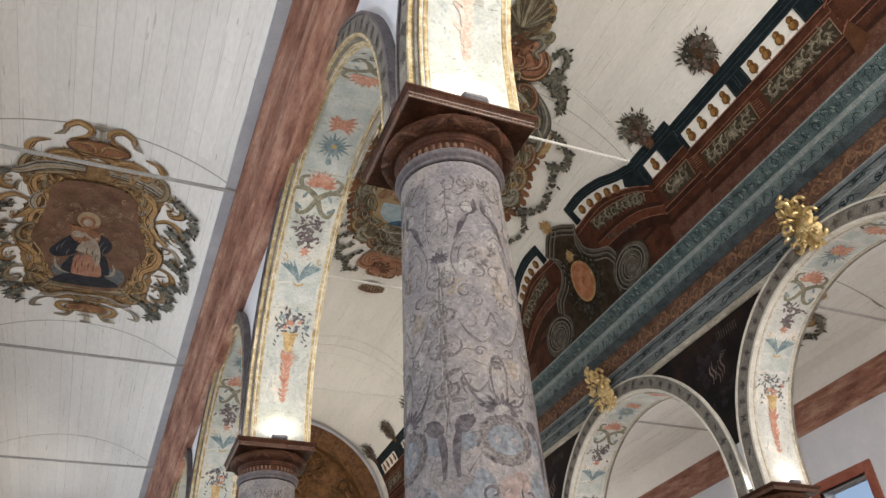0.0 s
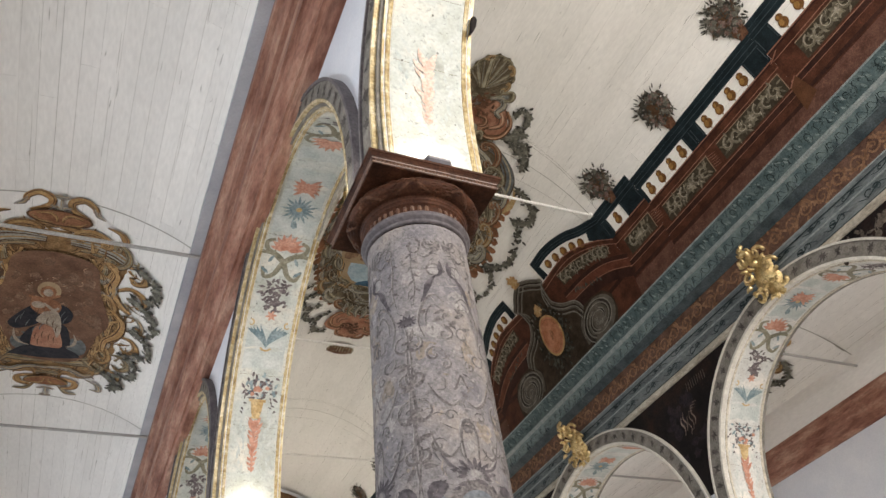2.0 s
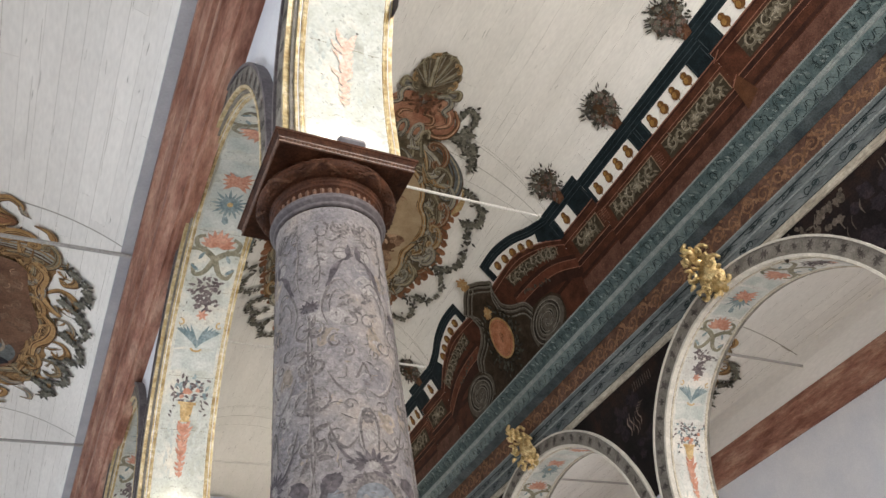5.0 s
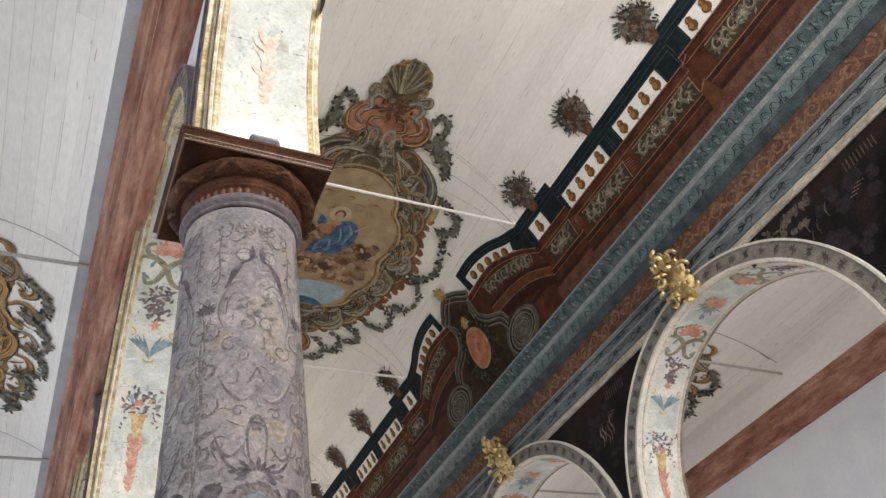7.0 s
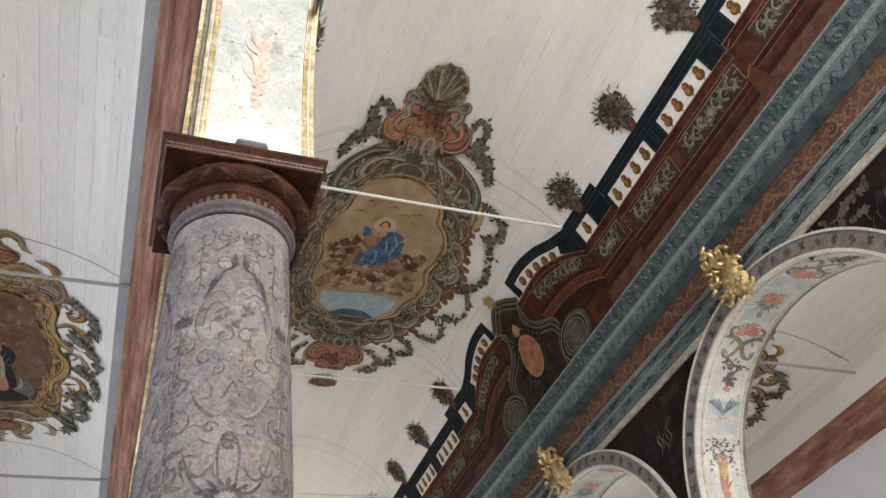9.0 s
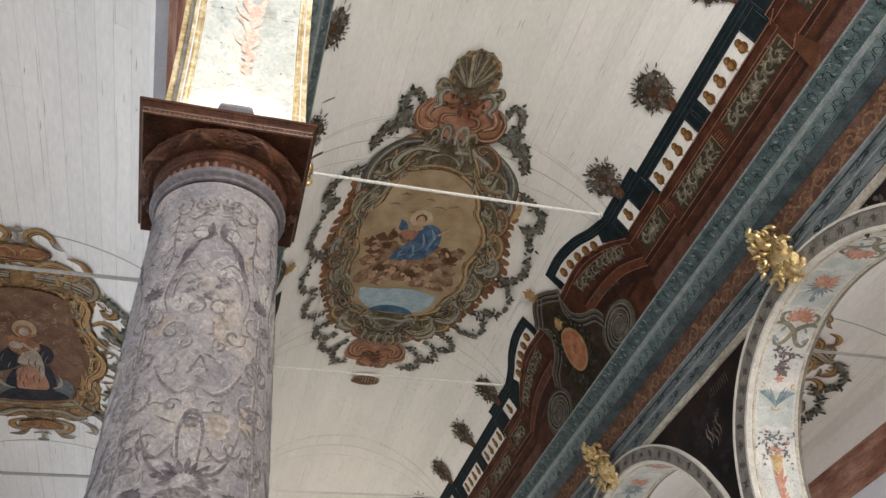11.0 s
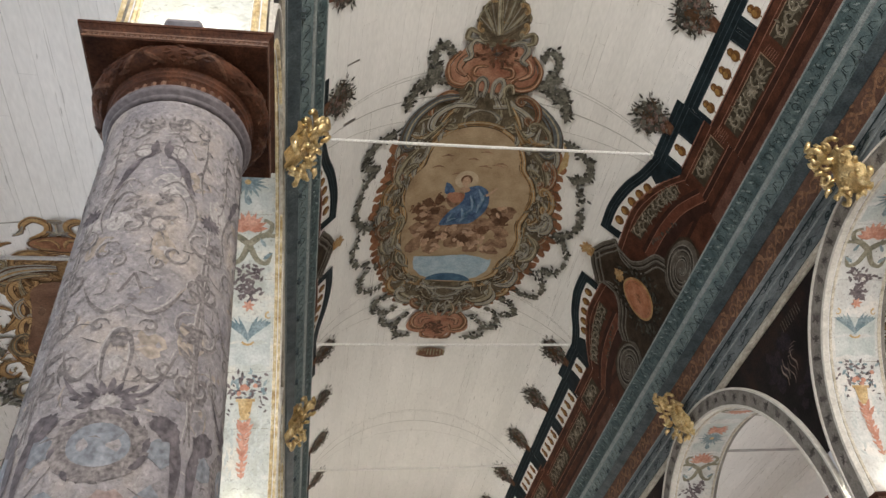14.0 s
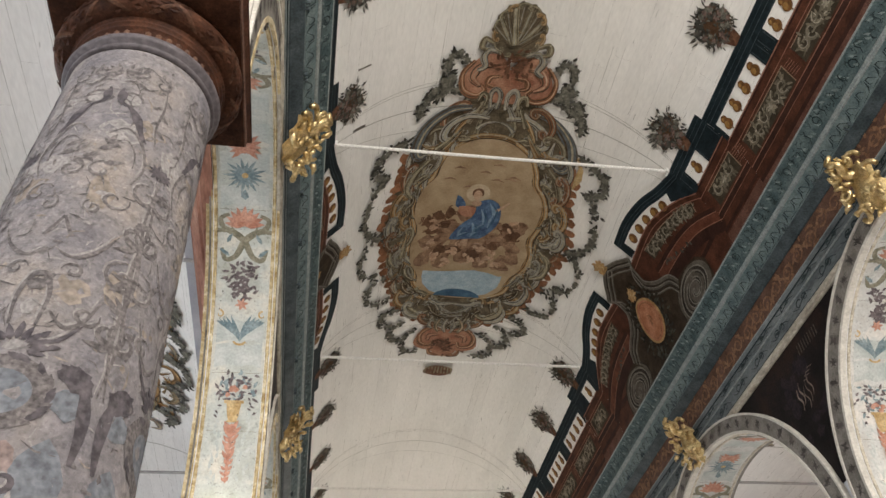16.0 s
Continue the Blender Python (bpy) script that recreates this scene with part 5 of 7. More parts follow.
        for dx, dy, rz, w, lean in ((0.02, -0.405, 0, 4.4, -0.10), (0.0, 0.405, 180, 4.8, -0.10), (-0.385, 0.03, -90, 5, -0.05 if x0 == 0 else 0.45), (0.385, 0.03, 90, 5, 0.45 if x0 == 0 else -0.05)):
            yk = COLS[x0][k]
            if (x0, k, dy) != (0.0, 0, -0.405):
                copy_thing(flood, pose(x0 + dx, yk + dy, ZC, 0, 0, rz))
            if k < 3:
                n = Vector((dx, dy, 0)).normalized()
                e = Vector((x0 + dx, yk + dy, ZC + 0.066))
                area("floodlight_beam", e, e + Vector((0, 0, 1)) + n * lean, 0.13, 0.035, w, LED)

# ---- tie rods ----
for y in rods_y:
    h = math.sqrt(VR ** 2 - (11.36 - VZ) ** 2) - 0.01
    r = thing("tie_rod", (CX, y, 11.36), "white-painted iron tie rod across the nave vault", "tie rod", "nave tie rods")
    part("bar", tube([(CX - h, y, 11.36), (CX, y, 11.352), (CX + h, y, 11.36)], 0.026, 10), "rod", r)
    for s in (-1, 1):
        part("end_plate", bevel_box(CX + s * h - 0.02, CX + s * h + 0.02, y - 0.06, y + 0.06, 11.30, 11.42, 0.006), "rod", r)
    for x0, s in ((0.0, -1), (W, 1)):
        xa, xb = sorted((x0 + s * 0.73, x0 + s * 4.5))
        r = thing("tie_rod", ((xa + xb) / 2, y, 8.77), "grey-white iron tie rod across the aisle vault", "tie rod", "aisle tie rods")
        part("bar", tube([(xa, y, 8.77), (xb, y, 8.77)], 0.026, 10), "rod_grey", r)

# ---- painted parapet round the foot of the nave vault ----
D2 = VR * math.pi / 180           # metres across per degree of the vault
YM = 7.93                         # middle of the composition


def A(deg):
    return deg * D2


def foliage(p, u0, u1, v0, v1, n, size, rnd):
    for _ in range(n):
        u, v = rnd.uniform(u0, u1), rnd.uniform(v0, v1)
        if rnd.random() < 0.45:
            p.curl(u, v, size * 0.8, rnd.choice((-1, 1)) * 0.9, rnd.uniform(0, 6.3), size * 0.35)
        else:
            p.leaf(u, v, rnd.uniform(0, 6.3), size * 1.3, size * 0.6)


def rinceau(p, hi, line, size, rnd, flower=True):
    """Carved-looking foliage along a line: a flower in the middle, scrolls to both sides."""
    n = len(line)
    total = sum(math.hypot(b[0] - a[0], b[1] - a[1]) for a, b in zip(line, line[1:]))
    count = max(3, round(total / (size * 0.80)))
    for i in range(count):
        t = (i + 0.5) / count * (n - 1)
        j = min(int(t), n - 2)
        (ua, va), (ub, vb) = line[j], line[j + 1]
        u, v, ang = ua + (ub - ua) * (t - j), va + (vb - va) * (t - j), math.atan2(vb - va, ub - ua)
        if flower and i == count // 2:
            p.rosette(u, v, size * 0.62, 8, 0.6)
            hi.rosette(u, v, size * 0.30, 6, 0.6)
            continue
        d = 1 if i % 2 else -1
        p.curl(u, v, size * 0.52, d * 1.15, ang + 1.57 * d, size * 0.22, 0.5)
        hi.curl(u - 0.006, v - 0.004, size * 0.52, d * 0.8, ang + 1.57 * d, size * 0.07, 0.5)
        for g in range(9):
            a = ang + rnd.uniform(-3.1, 3.1)
            q = size * rnd.uniform(0.15, 0.45)
            p.leaf(u + q * math.cos(a), v + q * math.sin(a), a + rnd.uniform(-0.8, 0.8), size * rnd.uniform(0.35, 0.6), size * 0.20)
            if g < 4:
                hi.leaf(u + q * math.cos(a), v + q * math.sin(a), a, size * 0.28, size * 0.09)


def balusters(p, hi, ua, ub, va, vb, n):
    """Painted balusters of two turned balls, side by side between two rails."""
    for i in range(n):
        v = va + (vb - va) * (i + 0.5) / n
        L = ub - ua
        big, small = L * 0.30, L * 0.215
        p.put([(ua + L * x, v + L * w) for x, w in ((0.0, 0.03), (0.0, -0.03), (1.0, -0.035), (1.0, 0.035))], [(0, 1, 2, 3)])
        p.cuts[-1] = None
        ring = [(ua + L * 0.60 + big * math.cos(6.283 * k / 18), v + big * math.sin(6.283 * k / 18)) for k in range(18)]
        p.put(ring, [tuple(range(18))])
        p.cuts[-1] = None
        ring = [(ua + L * 0.24 + small * math.cos(6.283 * k / 14), v + small * math.sin(6.283 * k / 14)) for k in range(14)]
        p.put(ring, [tuple(range(14))])
        first = len(p.vs) - 36
        p.cuts[-1] = (first, len(p.fs) - 3, len(p.vs), len(p.fs))
        hi.disc(ua + L * 0.55, v + big * 0.25, big * 0.62, big * 0.5, 0.4, 10)
        hi.disc(ua + L * 0.21, v + small * 0.25, small * 0.55, small * 0.45, 0.4, 10)
    p.cuts = [c for c in p.cuts if c]


def strip(p, ua, ub, va, vb, nu=4, nv=1):
    pts = [(ua + (ub - ua) * i / nu, va + (vb - va) * j / nv) for j in range(nv + 1) for i in range(nu + 1)]
    p.put(pts, [(j * (nu + 1) + i, j * (nu + 1) + i + 1, (j + 1) * (nu + 1) + i + 1, (j + 1) * (nu + 1) + i) for j in range(nv) for i in range(nu)])


def parapet_bay(side, s, va, vb, hole, panel, nb, off, seed, step=False):
    """A length of painted parapet from va to vb metres off the middle, on the side s of it; off: how far it breaks forward, in degrees."""
    m = vmap(side)
    t = thing("painted_parapet", m(A(62), YM + s * (va + vb) / 2, 0), "painted balustrade with black-green rail, ochre balusters and red-brown panelled base", "balustrade", "painted parapets")
    rnd = random.Random(seed)

    def Y(v):
        return YM + s * v

    def bar(p, d0, d1, v0, v1, nu=2, nv=3):
        strip(p, A(d0 + off), A(d1 + off), min(Y(v0), Y(v1)), max(Y(v0), Y(v1)), nu, nv)
    p = Paint(m, 0.004)
    strip(p, A(68.2 + off), A(92), min(Y(va), Y(vb)), max(Y(va), Y(vb)), 6, 3)
    p.done("base", "parapet", t)
    p = Paint(m, 0.009)
    bar(p, 58.2, 62.8, va, vb, 3)
    p.done("rail", "rail", t)
    p = Paint(m, 0.012)
    for v0, v1 in ((va, hole[0]), (hole[1], vb)):
        if v1 - v0 > 0.02:
            bar(p, 62.8, 68.3, v0, v1, 3, 1)
    p.each("post", "rail", t)
    p = Paint(m, 0.016)
    for d, w in ((58.25, 0.22), (59.7, 0.12), (61.0, 0.2), (62.5, 0.18)):
        bar(p, d, d + w, va, vb, 1)
    for v0, v1 in ((va, hole[0]), (hole[1], vb)):
        if v1 - v0 > 0.12:
            for v in (v0 + 0.03, v1 - 0.03):
                p.ribbon([(A(63.2 + off), Y(v)), (A(67.6 + off), Y(v))], 0.012)
    p.each("rail_line", "rail_edge", t, "thin blue-grey edge line")
    q, h = Paint(m, 0.007), Paint(m, 0.013)
    balusters(q, h, A(63.1 + off), A(68.1 + off), min(Y(hole[0]), Y(hole[1])), max(Y(hole[0]), Y(hole[1])), nb)
    q.each("baluster", "baluster", t)
    h.done("baluster_shine", "baluster_light", t, "light spots on the balusters", True)
    p = Paint(m, 0.010)
    for d, w in ((68.25, 0.4), (71.1, 0.22), (78.9, 0.3), (80.9, 0.15)):
        bar(p, d, d + w, va, vb, 1)
    p.each("line", "parapet_line", t, "light red painted line")
    p = Paint(m, 0.010)
    for d, w in ((68.7, 0.5), (79.2, 1.6), (83.6, 1.2)):
        bar(p, d, d + w, va, vb, 2)
    p.each("shade_line", "parapet_dark", t)
    p = Paint(m, 0.010)
    strip(p, A(84.9 + off * 0.8), A(89.6), min(Y(va), Y(vb)), max(Y(va), Y(vb)), 3, 3)
    p.done("foot_band", "parapet_pink", t, "dull pink foot band")
    p = Paint(m, 0.014)
    bar(p, 72.3, 78.3, panel[0], panel[1], 4, 2)
    p.done("panel", "panel", t)
    p = Paint(m, 0.016)
    bar(p, 72.2, 72.5, panel[0], panel[1], 1)
    p.ribbon([(A(72.2 + off), Y(panel[1])), (A(78.3 + off), Y(panel[1]))], 0.016)
    p.each("panel_edge", "panel_line", t, "tan panel edge")
    p, h = Paint(m, 0.019), Paint(m, 0.025)
    rinceau(p, h, [(A(75.3 + off), Y(panel[0] + 0.1)), (A(75.3 + off), Y(panel[1] - 0.1))], 0.23, rnd)
    p.done("panel_foliage", "panel_leaf", t, "grey-olive foliage on the panel", True)
    h.done("panel_foliage_light", "leaf_light", t, "pale foliage lights", True)
    if vb - panel[1] > 0.03 and not step:
        p = Paint(m, 0.014)
        for k in range(6):
            p.ribbon([(A(73 + k * 0.8 + off), Y(panel[1] + 0.02)), (A(73.5 + k * 0.8 + off), Y(vb + 0.12))], 0.018, 0.6, True)
        p.done("stroke", "parapet_line", t, "light red strokes", True)
    if step:
        p = Paint(m, 0.018)
        p.poly([(A(78.4), Y(vb - 0.06)), (A(76.6), Y(vb + 0.10)), (A(84.6), Y(vb + 0.22)), (A(86.8), Y(vb - 0.06))])
        p.done("step_side", "parapet_step", t, "brown side of the break")
        p = Paint(m, 0.020)
        p.ribbon([(A(67.6), Y(vb + 0.14)), (A(69.2), Y(vb - 0.05))], 0.02)
        p.ribbon([(A(76.5), Y(vb + 0.10)), (A(78.4), Y(vb - 0.06))], 0.02)
        p.each("line", "parapet_line", t)
    return t


def bouquet(side, y, rnd, label):
    m = vmap(side)
    t = thing("painted_bouquet", m(A(57), y, 0), label, "flower painting", "painted bouquets")
    p = Paint(m, 0.018)
    p.poly([(A(58.5), y - 0.08), (A(57.5), y - 0.10), (A(55.5), y - 0.13), (A(54.6), y - 0.11), (A(54.6), y + 0.11), (A(55.5), y + 0.13), (A(57.5), y + 0.10), (A(58.5), y + 0.08)])
    p.done("pot", "pot", t)
    p, q, d = Paint(m, 0.022), Paint(m, 0.027), Paint(m, 0.019)
    d.disc(A(51.0), y, 0.21, 0.23, 0, 16, 0.15)
    for _ in range(60):
        a, r = rnd.uniform(0, 6.28), 0.22 * math.sqrt(rnd.random())
        d.leaf(A(50.8) + r * math.cos(a) * 1.05, y + r * math.sin(a) * 1.15, a + rnd.uniform(-0.8, 0.8), 0.10, 0.06)
    for _ in range(150):
        a, r = rnd.uniform(0, 6.28), 0.04 + 0.25 * math.sqrt(rnd.random())
        p.leaf(A(50.6) + r * math.cos(a) * 1.0, y + r * math.sin(a) * 1.12, rnd.uniform(0, 6.3), rnd.uniform(0.06, 0.11), 0.045)
    for _ in range(16):
        a = rnd.uniform(1.8, 4.5)
        r = rnd.uniform(0.27, 0.34)
        p.leaf(A(50.6) + r * math.cos(a), y + r * math.sin(a) * 1.1, a, 0.11, 0.03)
    pale = Paint(m, 0.031)
    for i in range(26):
        a, r = rnd.uniform(0, 6.28), 0.26 * math.sqrt(rnd.random())
        (q if i % 3 else pale).rosette(A(51.0) + r * math.cos(a), y + r * math.sin(a) * 1.1, rnd.uniform(0.04, 0.065), 6, 0.75)
    for _ in range(40):
        a, r = rnd.uniform(0, 6.28), 0.08 + 0.26 * math.sqrt(rnd.random())
        pale.leaf(A(50.8) + r * math.cos(a), y + r * math.sin(a) * 1.1, rnd.uniform(0, 6.3), rnd.uniform(0.05, 0.09), 0.03)
    pale.done("pale_leaf", "leaf_pale", t, "pale grey-green leaves and blooms", True)
    d.done("foliage", "umber_soft", t, "dark brown inner foliage", True)
    p.done("leaf_spray", "leaf", t, "grey-green leaves", True)
    q.done("rose_bloom", "rose", t, "faded roses", True)
    return t


def pediment(side):
    """Middle of each long side: two raised curved parapets, and a scrolled cartouche with a medallion between them."""
    m = vmap(side)
    t = thing("painted_pediment", m(A(70), YM, 0), "painted scrolled pediment with oval medallion between raised balustrades", "wall painting", "painted pediments")
    rnd = random.Random(21)
    g = dict((k, Paint(m, h)) for k, h in (("base", 0.004), ("rail", 0.012), ("edge", 0.016), ("bal", 0.009), ("shine", 0.015), ("line", 0.013), ("dark", 0.010), ("band", 0.0115), ("panel", 0.015), ("pline", 0.017), ("leaf", 0.020), ("light", 0.026)))
    strip(g["base"], A(68.2), A(92), YM - 2.64, YM + 2.64, 6, 20)

    def between(p, one, two, k=5):
        """Fill between two curves with as many points each."""
        a, b = smooth_line(one, k), smooth_line(two, k)
        pts = [q for c, d in zip(a, b) for q in (c, ((c[0] + d[0]) / 2, (c[1] + d[1]) / 2), d)]
        p.put(pts, [(3 * i + j, 3 * i + j + 1, 3 * i + j + 4, 3 * i + j + 3) for i in range(len(a) - 1) for j in range(2)])
    for s in (-1, 1):
        def C(*pts):
            return [(A(d), YM + s * v) for d, v in pts]
        arch = C((57.2, 0.42), (56.4, 1.36), (58.8, 1.90), (62.6, 2.34), (66.6, 2.66))
        between(g["base"], arch, C((68.3, 0.42), (68.3, 1.36), (68.3, 1.90), (68.3, 2.34), (68.3, 2.66)))
        rail = smooth_line(C((50.2, 0.66), (50.0, 1.20), (52.0, 1.74), (55.3, 2.18), (57.8, 2.66)), 6)
        g["rail"].ribbon([(u + A(0.35), v) for u, v in rail], A(3.5))
        g["rail"].poly(C((48.8, 0.64), (48.8, 0.80), (56.6, 0.82), (56.6, 0.64)))
        between(g["rail"], C((57.2, 2.28), (58.6, 2.60), (58.6, 2.80)), C((60.6, 2.18), (66.2, 2.62), (66.2, 2.80)))
        for o in (-1.25, 0.2, 1.25):
            g["edge"].ribbon([(u + A(o) * 0.9, v - s * 0.012 * o) for u, v in rail], 0.011)
        for d, v in ((53.3, 1.02), (53.9, 1.28), (54.8, 1.54), (56.2, 1.78), (57.8, 2.0)):
            c = C((d, v))[0]
            g["bal"].disc(c[0] + 0.05, c[1], 0.100, 0.090, 0, 16)
            g["shine"].disc(c[0] + 0.03, c[1] + 0.02, 0.058, 0.048, 0.4, 10)
        # red arched band, panel, and the hollow bands beneath
        for o, w in ((0.15, 0.024), (2.1, 0.014)):
            g["line"].ribbon([(u + A(o), v) for u, v in smooth_line(arch, 5)], w)
        between(g["panel"], C((59.5, 0.98), (60.7, 1.55), (63.3, 2.07), (66.6, 2.46)), C((63.9, 1.00), (64.7, 1.58), (66.7, 2.05), (69.4, 2.40)))
        g["pline"].ribbon(smooth_line(C((59.4, 0.98), (60.6, 1.55), (63.2, 2.07), (66.5, 2.46)), 5), 0.018)
        g["pline"].ribbon(C((66.5, 2.46), (69.4, 2.40)), 0.018)
        rinceau(g["leaf"], g["light"], smooth_line(C((61.8, 1.06), (62.8, 1.58), (65.1, 2.06), (67.6, 2.38)), 6), 0.19, rnd, False)
        hollow = smooth_line(C((69.0, 0.85), (69.6, 1.55), (71.9, 2.16), (77.0, 2.72)), 6)
        g["dark"].ribbon([(u - A(2.4), v) for u, v in hollow], A(1.6))
        g["band"].ribbon(hollow, A(3.0), 0.25)
        g["line"].ribbon([(u - A(1.6), v) for u, v in hollow], 0.014)
        g["line"].ribbon([(u + A(1.5), v) for u, v in hollow], 0.014)
        g["dark"].ribbon([(u + A(3.6), v) for u, v in hollow], A(4.2), 0.3)
        # small forward bay beside the arch
        g["dark"].ribbon(C((78.5, 2.66), (79.0, 1.9), (80.0, 1.5)), A(1.5))
    g["base"].done("base", "parapet", t)
    g["bal"].each("baluster", "baluster", t)
    g["shine"].done("baluster_shine", "baluster_light", t, "light spots on the balusters", True)
    g["rail"].each("rail", "rail", t, "curved black-green rail")
    g["edge"].each("rail_line", "rail_edge", t, "thin blue-grey edge line")
    g["line"].each("line", "parapet_line", t, "light red painted line")
    g["dark"].each("shade_line", "parapet_dark", t)
    g["band"].each("hollow_band", "parapet_red", t, "brighter red hollow band")
    g["panel"].each("panel", "panel", t)
    g["pline"].each("panel_edge", "panel_line", t, "tan panel edge")
    g["leaf"].done("panel_foliage", "panel_leaf", t, "grey-olive foliage on the panels", True)
    g["light"].done("panel_foliage_light", "leaf_light", t, "pale foliage lights", True)
    # scrolled cartouche: dark leafy ground inside stepped grey mouldings that roll into a volute on each side
    half = [(49.2, 0.05), (51.6, 0.32), (54.0, 0.50), (55.4, 0.60), (57.4, 0.50), (60.4, 0.47), (64.2, 0.48), (68.0, 0.70), (71.0, 1.04), (75.2, 1.16)]
    roll = [(74.9, 1.42), (76.3, 1.78), (80.0, 1.97), (85.6, 1.98), (91.0, 1.85)]
    full = half + roll
    p = Paint(m, 0.030)
    p.field((A(75), YM), [(A(d), YM + v) for d, v in full] + [(A(d), YM - v) for d, v in reversed(full)], 8)
    p.done("ground", "volute_shade", t, "dark brown cartouche ground")
    grey, line, pale, leafy, leafy2 = Paint(m, 0.036), Paint(m, 0.040), Paint(m, 0.042), Paint(m, 0.046), Paint(m, 0.050)
    for s in (-1, 1):
        edge = smooth_line([(A(d), YM + s * v) for d, v in half], 5)
        for o, w in ((0.03, 0.075), (0.13, 0.060), (0.215, 0.035)):
            grey.ribbon([(u + o * 0.8, v - s * o * 0.75) for u, v in edge], w)
        for o in (0.075, 0.155):
            line.ribbon([(u + o * 0.8, v - s * o * 0.75) for u, v in edge], 0.022)
        for o in (0.005, 0.105, 0.205):
            pale.ribbon([(u + o * 0.8, v - s * o * 0.75) for u, v in edge], 0.018)
        c = (A(83.2), YM + s * 1.42)
        grey.put([c] + [(c[0] + 0.42 * math.cos(6.283 * i / 30), c[1] + 0.53 * math.sin(6.283 * i / 30)) for i in range(30)], [(0, i + 1, (i + 1) % 30 + 1) for i in range(30)])
        for r0, r1, w in ((0.50, 0.06, 0.062), (0.405, 0.03, 0.024)):
            pts = []
            for i in range(49):
                r, a = r0 + (r1 - r0) * i / 48, -s * (0.6 + 2.35 * 6.283 * i / 48)
                pts.append((c[0] + 0.80 * r * math.cos(a), c[1] + r * math.sin(a)))
            line.ribbon(pts, w, 0.3)
            pale.ribbon([(c[0] + (u - c[0]) * 1.10, c[1] + (v - c[1]) * 1.10) for u, v in pts], 0.026, 0.3)
        # moulding that runs from the notch round the volute
        grey.ribbon(smooth_line([(A(75.2), YM + s * 1.12), (A(77.6), YM + s * 0.98), (A(82), YM + s * 0.86), (A(88), YM + s * 0.92)], 5), 0.07)
        line.ribbon(smooth_line([(A(76.2), YM + s * 1.06), (A(78.4), YM + s * 0.92), (A(82), YM + s * 0.80), (A(88), YM + s * 0.84)], 5), 0.024)
        for i in range(13):
            f = i / 12
            d, v = 71.6 + 4 * f + rnd.uniform(-0.5, 0.5), 1.18 + 0.75 * f
            leafy2.leaf(A(d - 2.0), YM + s * v, rnd.uniform(2.2, 4.0), 0.10, 0.05)
    for i in range(260):
        a, q = 6.28 * rnd.random(), rnd.uniform(0.9, 1.55)
        u, v = A(74.4) + 0.50 * q * math.cos(a), 0.36 * q * math.sin(a)
        if abs(v) < 0.26 + max(0.0, (u / D2 - 62) * 0.032) and u < A(88):
            (leafy if i % 3 else leafy2).leaf(u, YM + v, rnd.uniform(0, 6.3), rnd.uniform(0.08, 0.15), 0.06)
    grey.each("moulding", "volute", t, "grey scrolled moulding")
    line.each("volute_line", "roc_dark", t, "dark moulding line")
    pale.each("moulding_edge", "volute_pale", t, "pale grey moulding edge")
    leafy.done("laurel", "laurel_dark", t, "very dark leaves round the medallion", True)
    leafy2.done("laurel_light", "leaf", t, "dull olive leaves", True)
    tilt = -0.06
    for nm, h, ru, rv, mat_, lab in (("medallion_rim", 0.056, 0.47, 0.345, "roc_c", "ochre medallion rim"), ("medallion", 0.062, 0.425, 0.30, "medal", "orange-rose oval medallion")):
        p = Paint(m, h)
        p.field((A(73.6), YM), [(A(73.6) + ru * math.cos(a) - rv * math.sin(a) * tilt, YM + ru * math.cos(a) * tilt + rv * math.sin(a)) for a in [6.283 * i / 32 for i in range(32)]], 4)
        ob = p.done(nm, mat_, t if nm == "medallion_rim" else rim, lab)
        rim = ob if nm == "medallion_rim" else rim
    p = Paint(m, 0.066)
    p.ring(A(73.6), YM, 0.37, 0.25, 0.014)
    for i in range(9):
        p.ribbon(smooth_line([(A(73.6) + rnd.uniform(-0.16, 0.12), YM + rnd.uniform(-0.06, 0.06)), (A(73.6) + rnd.uniform(-0.1, 0.1), YM + rnd.uniform(-0.08, 0.08)), (A(73.6) + rnd.uniform(-0.1, 0.2), YM + rnd.uniform(-0.06, 0.06))], 4), 0.026, 0.7, True)
    p.done("medallion_relief", "rust", rim, "darker relief strokes")
    p, q = Paint(m, 0.060), Paint(m, 0.066)
    for u, r in ((62.6, 0.15), (47.9, 0.17)):
        p.disc(A(u), YM, r * 0.62, r * 0.6, 0, 14, 0.15)
        for i in range(10):
            a = 6.283 * i / 10
            p.leaf(A(u) + r * 0.4 * math.cos(a), YM + r * 0.4 * math.sin(a), a + rnd.uniform(-0.6, 0.6), r * rnd.uniform(0.5, 0.8), r * 0.5)
        for i in range(4):
            q.curl(A(u) + r * 0.3 * math.cos(1.6 * i), YM + r * 0.3 * math.sin(1.6 * i), r * 0.32, 0.8 if i % 2 else -0.8, 1.6 * i, r * 0.14)
    p.ribbon([(A(48.4), YM), (A(50.6), YM)], 0.16)
    p.done("finial", "roc_c", t, "ochre leaf finial", True)
    q.done("finial_light", "p_urn", t, "light ochre leaf hearts", True)
    return t


posts = [YM - 3.23 - 1.87 * i for i in range(7)]
ahead = [YM + 3.23 + 1.87 * i for i in range(6)]
for side in (1, -1):
    pediment(side)
    for s in (-1, 1):
        parapet_bay(side, s, 2.64, 3.76, (2.82, 3.26), (2.86, 3.64), 1, -2.4, 30)
        parapet_bay(side, s, 3.76, 5.24, (3.84, 5.05), (3.95, 5.19), 4, 0.0, 31)
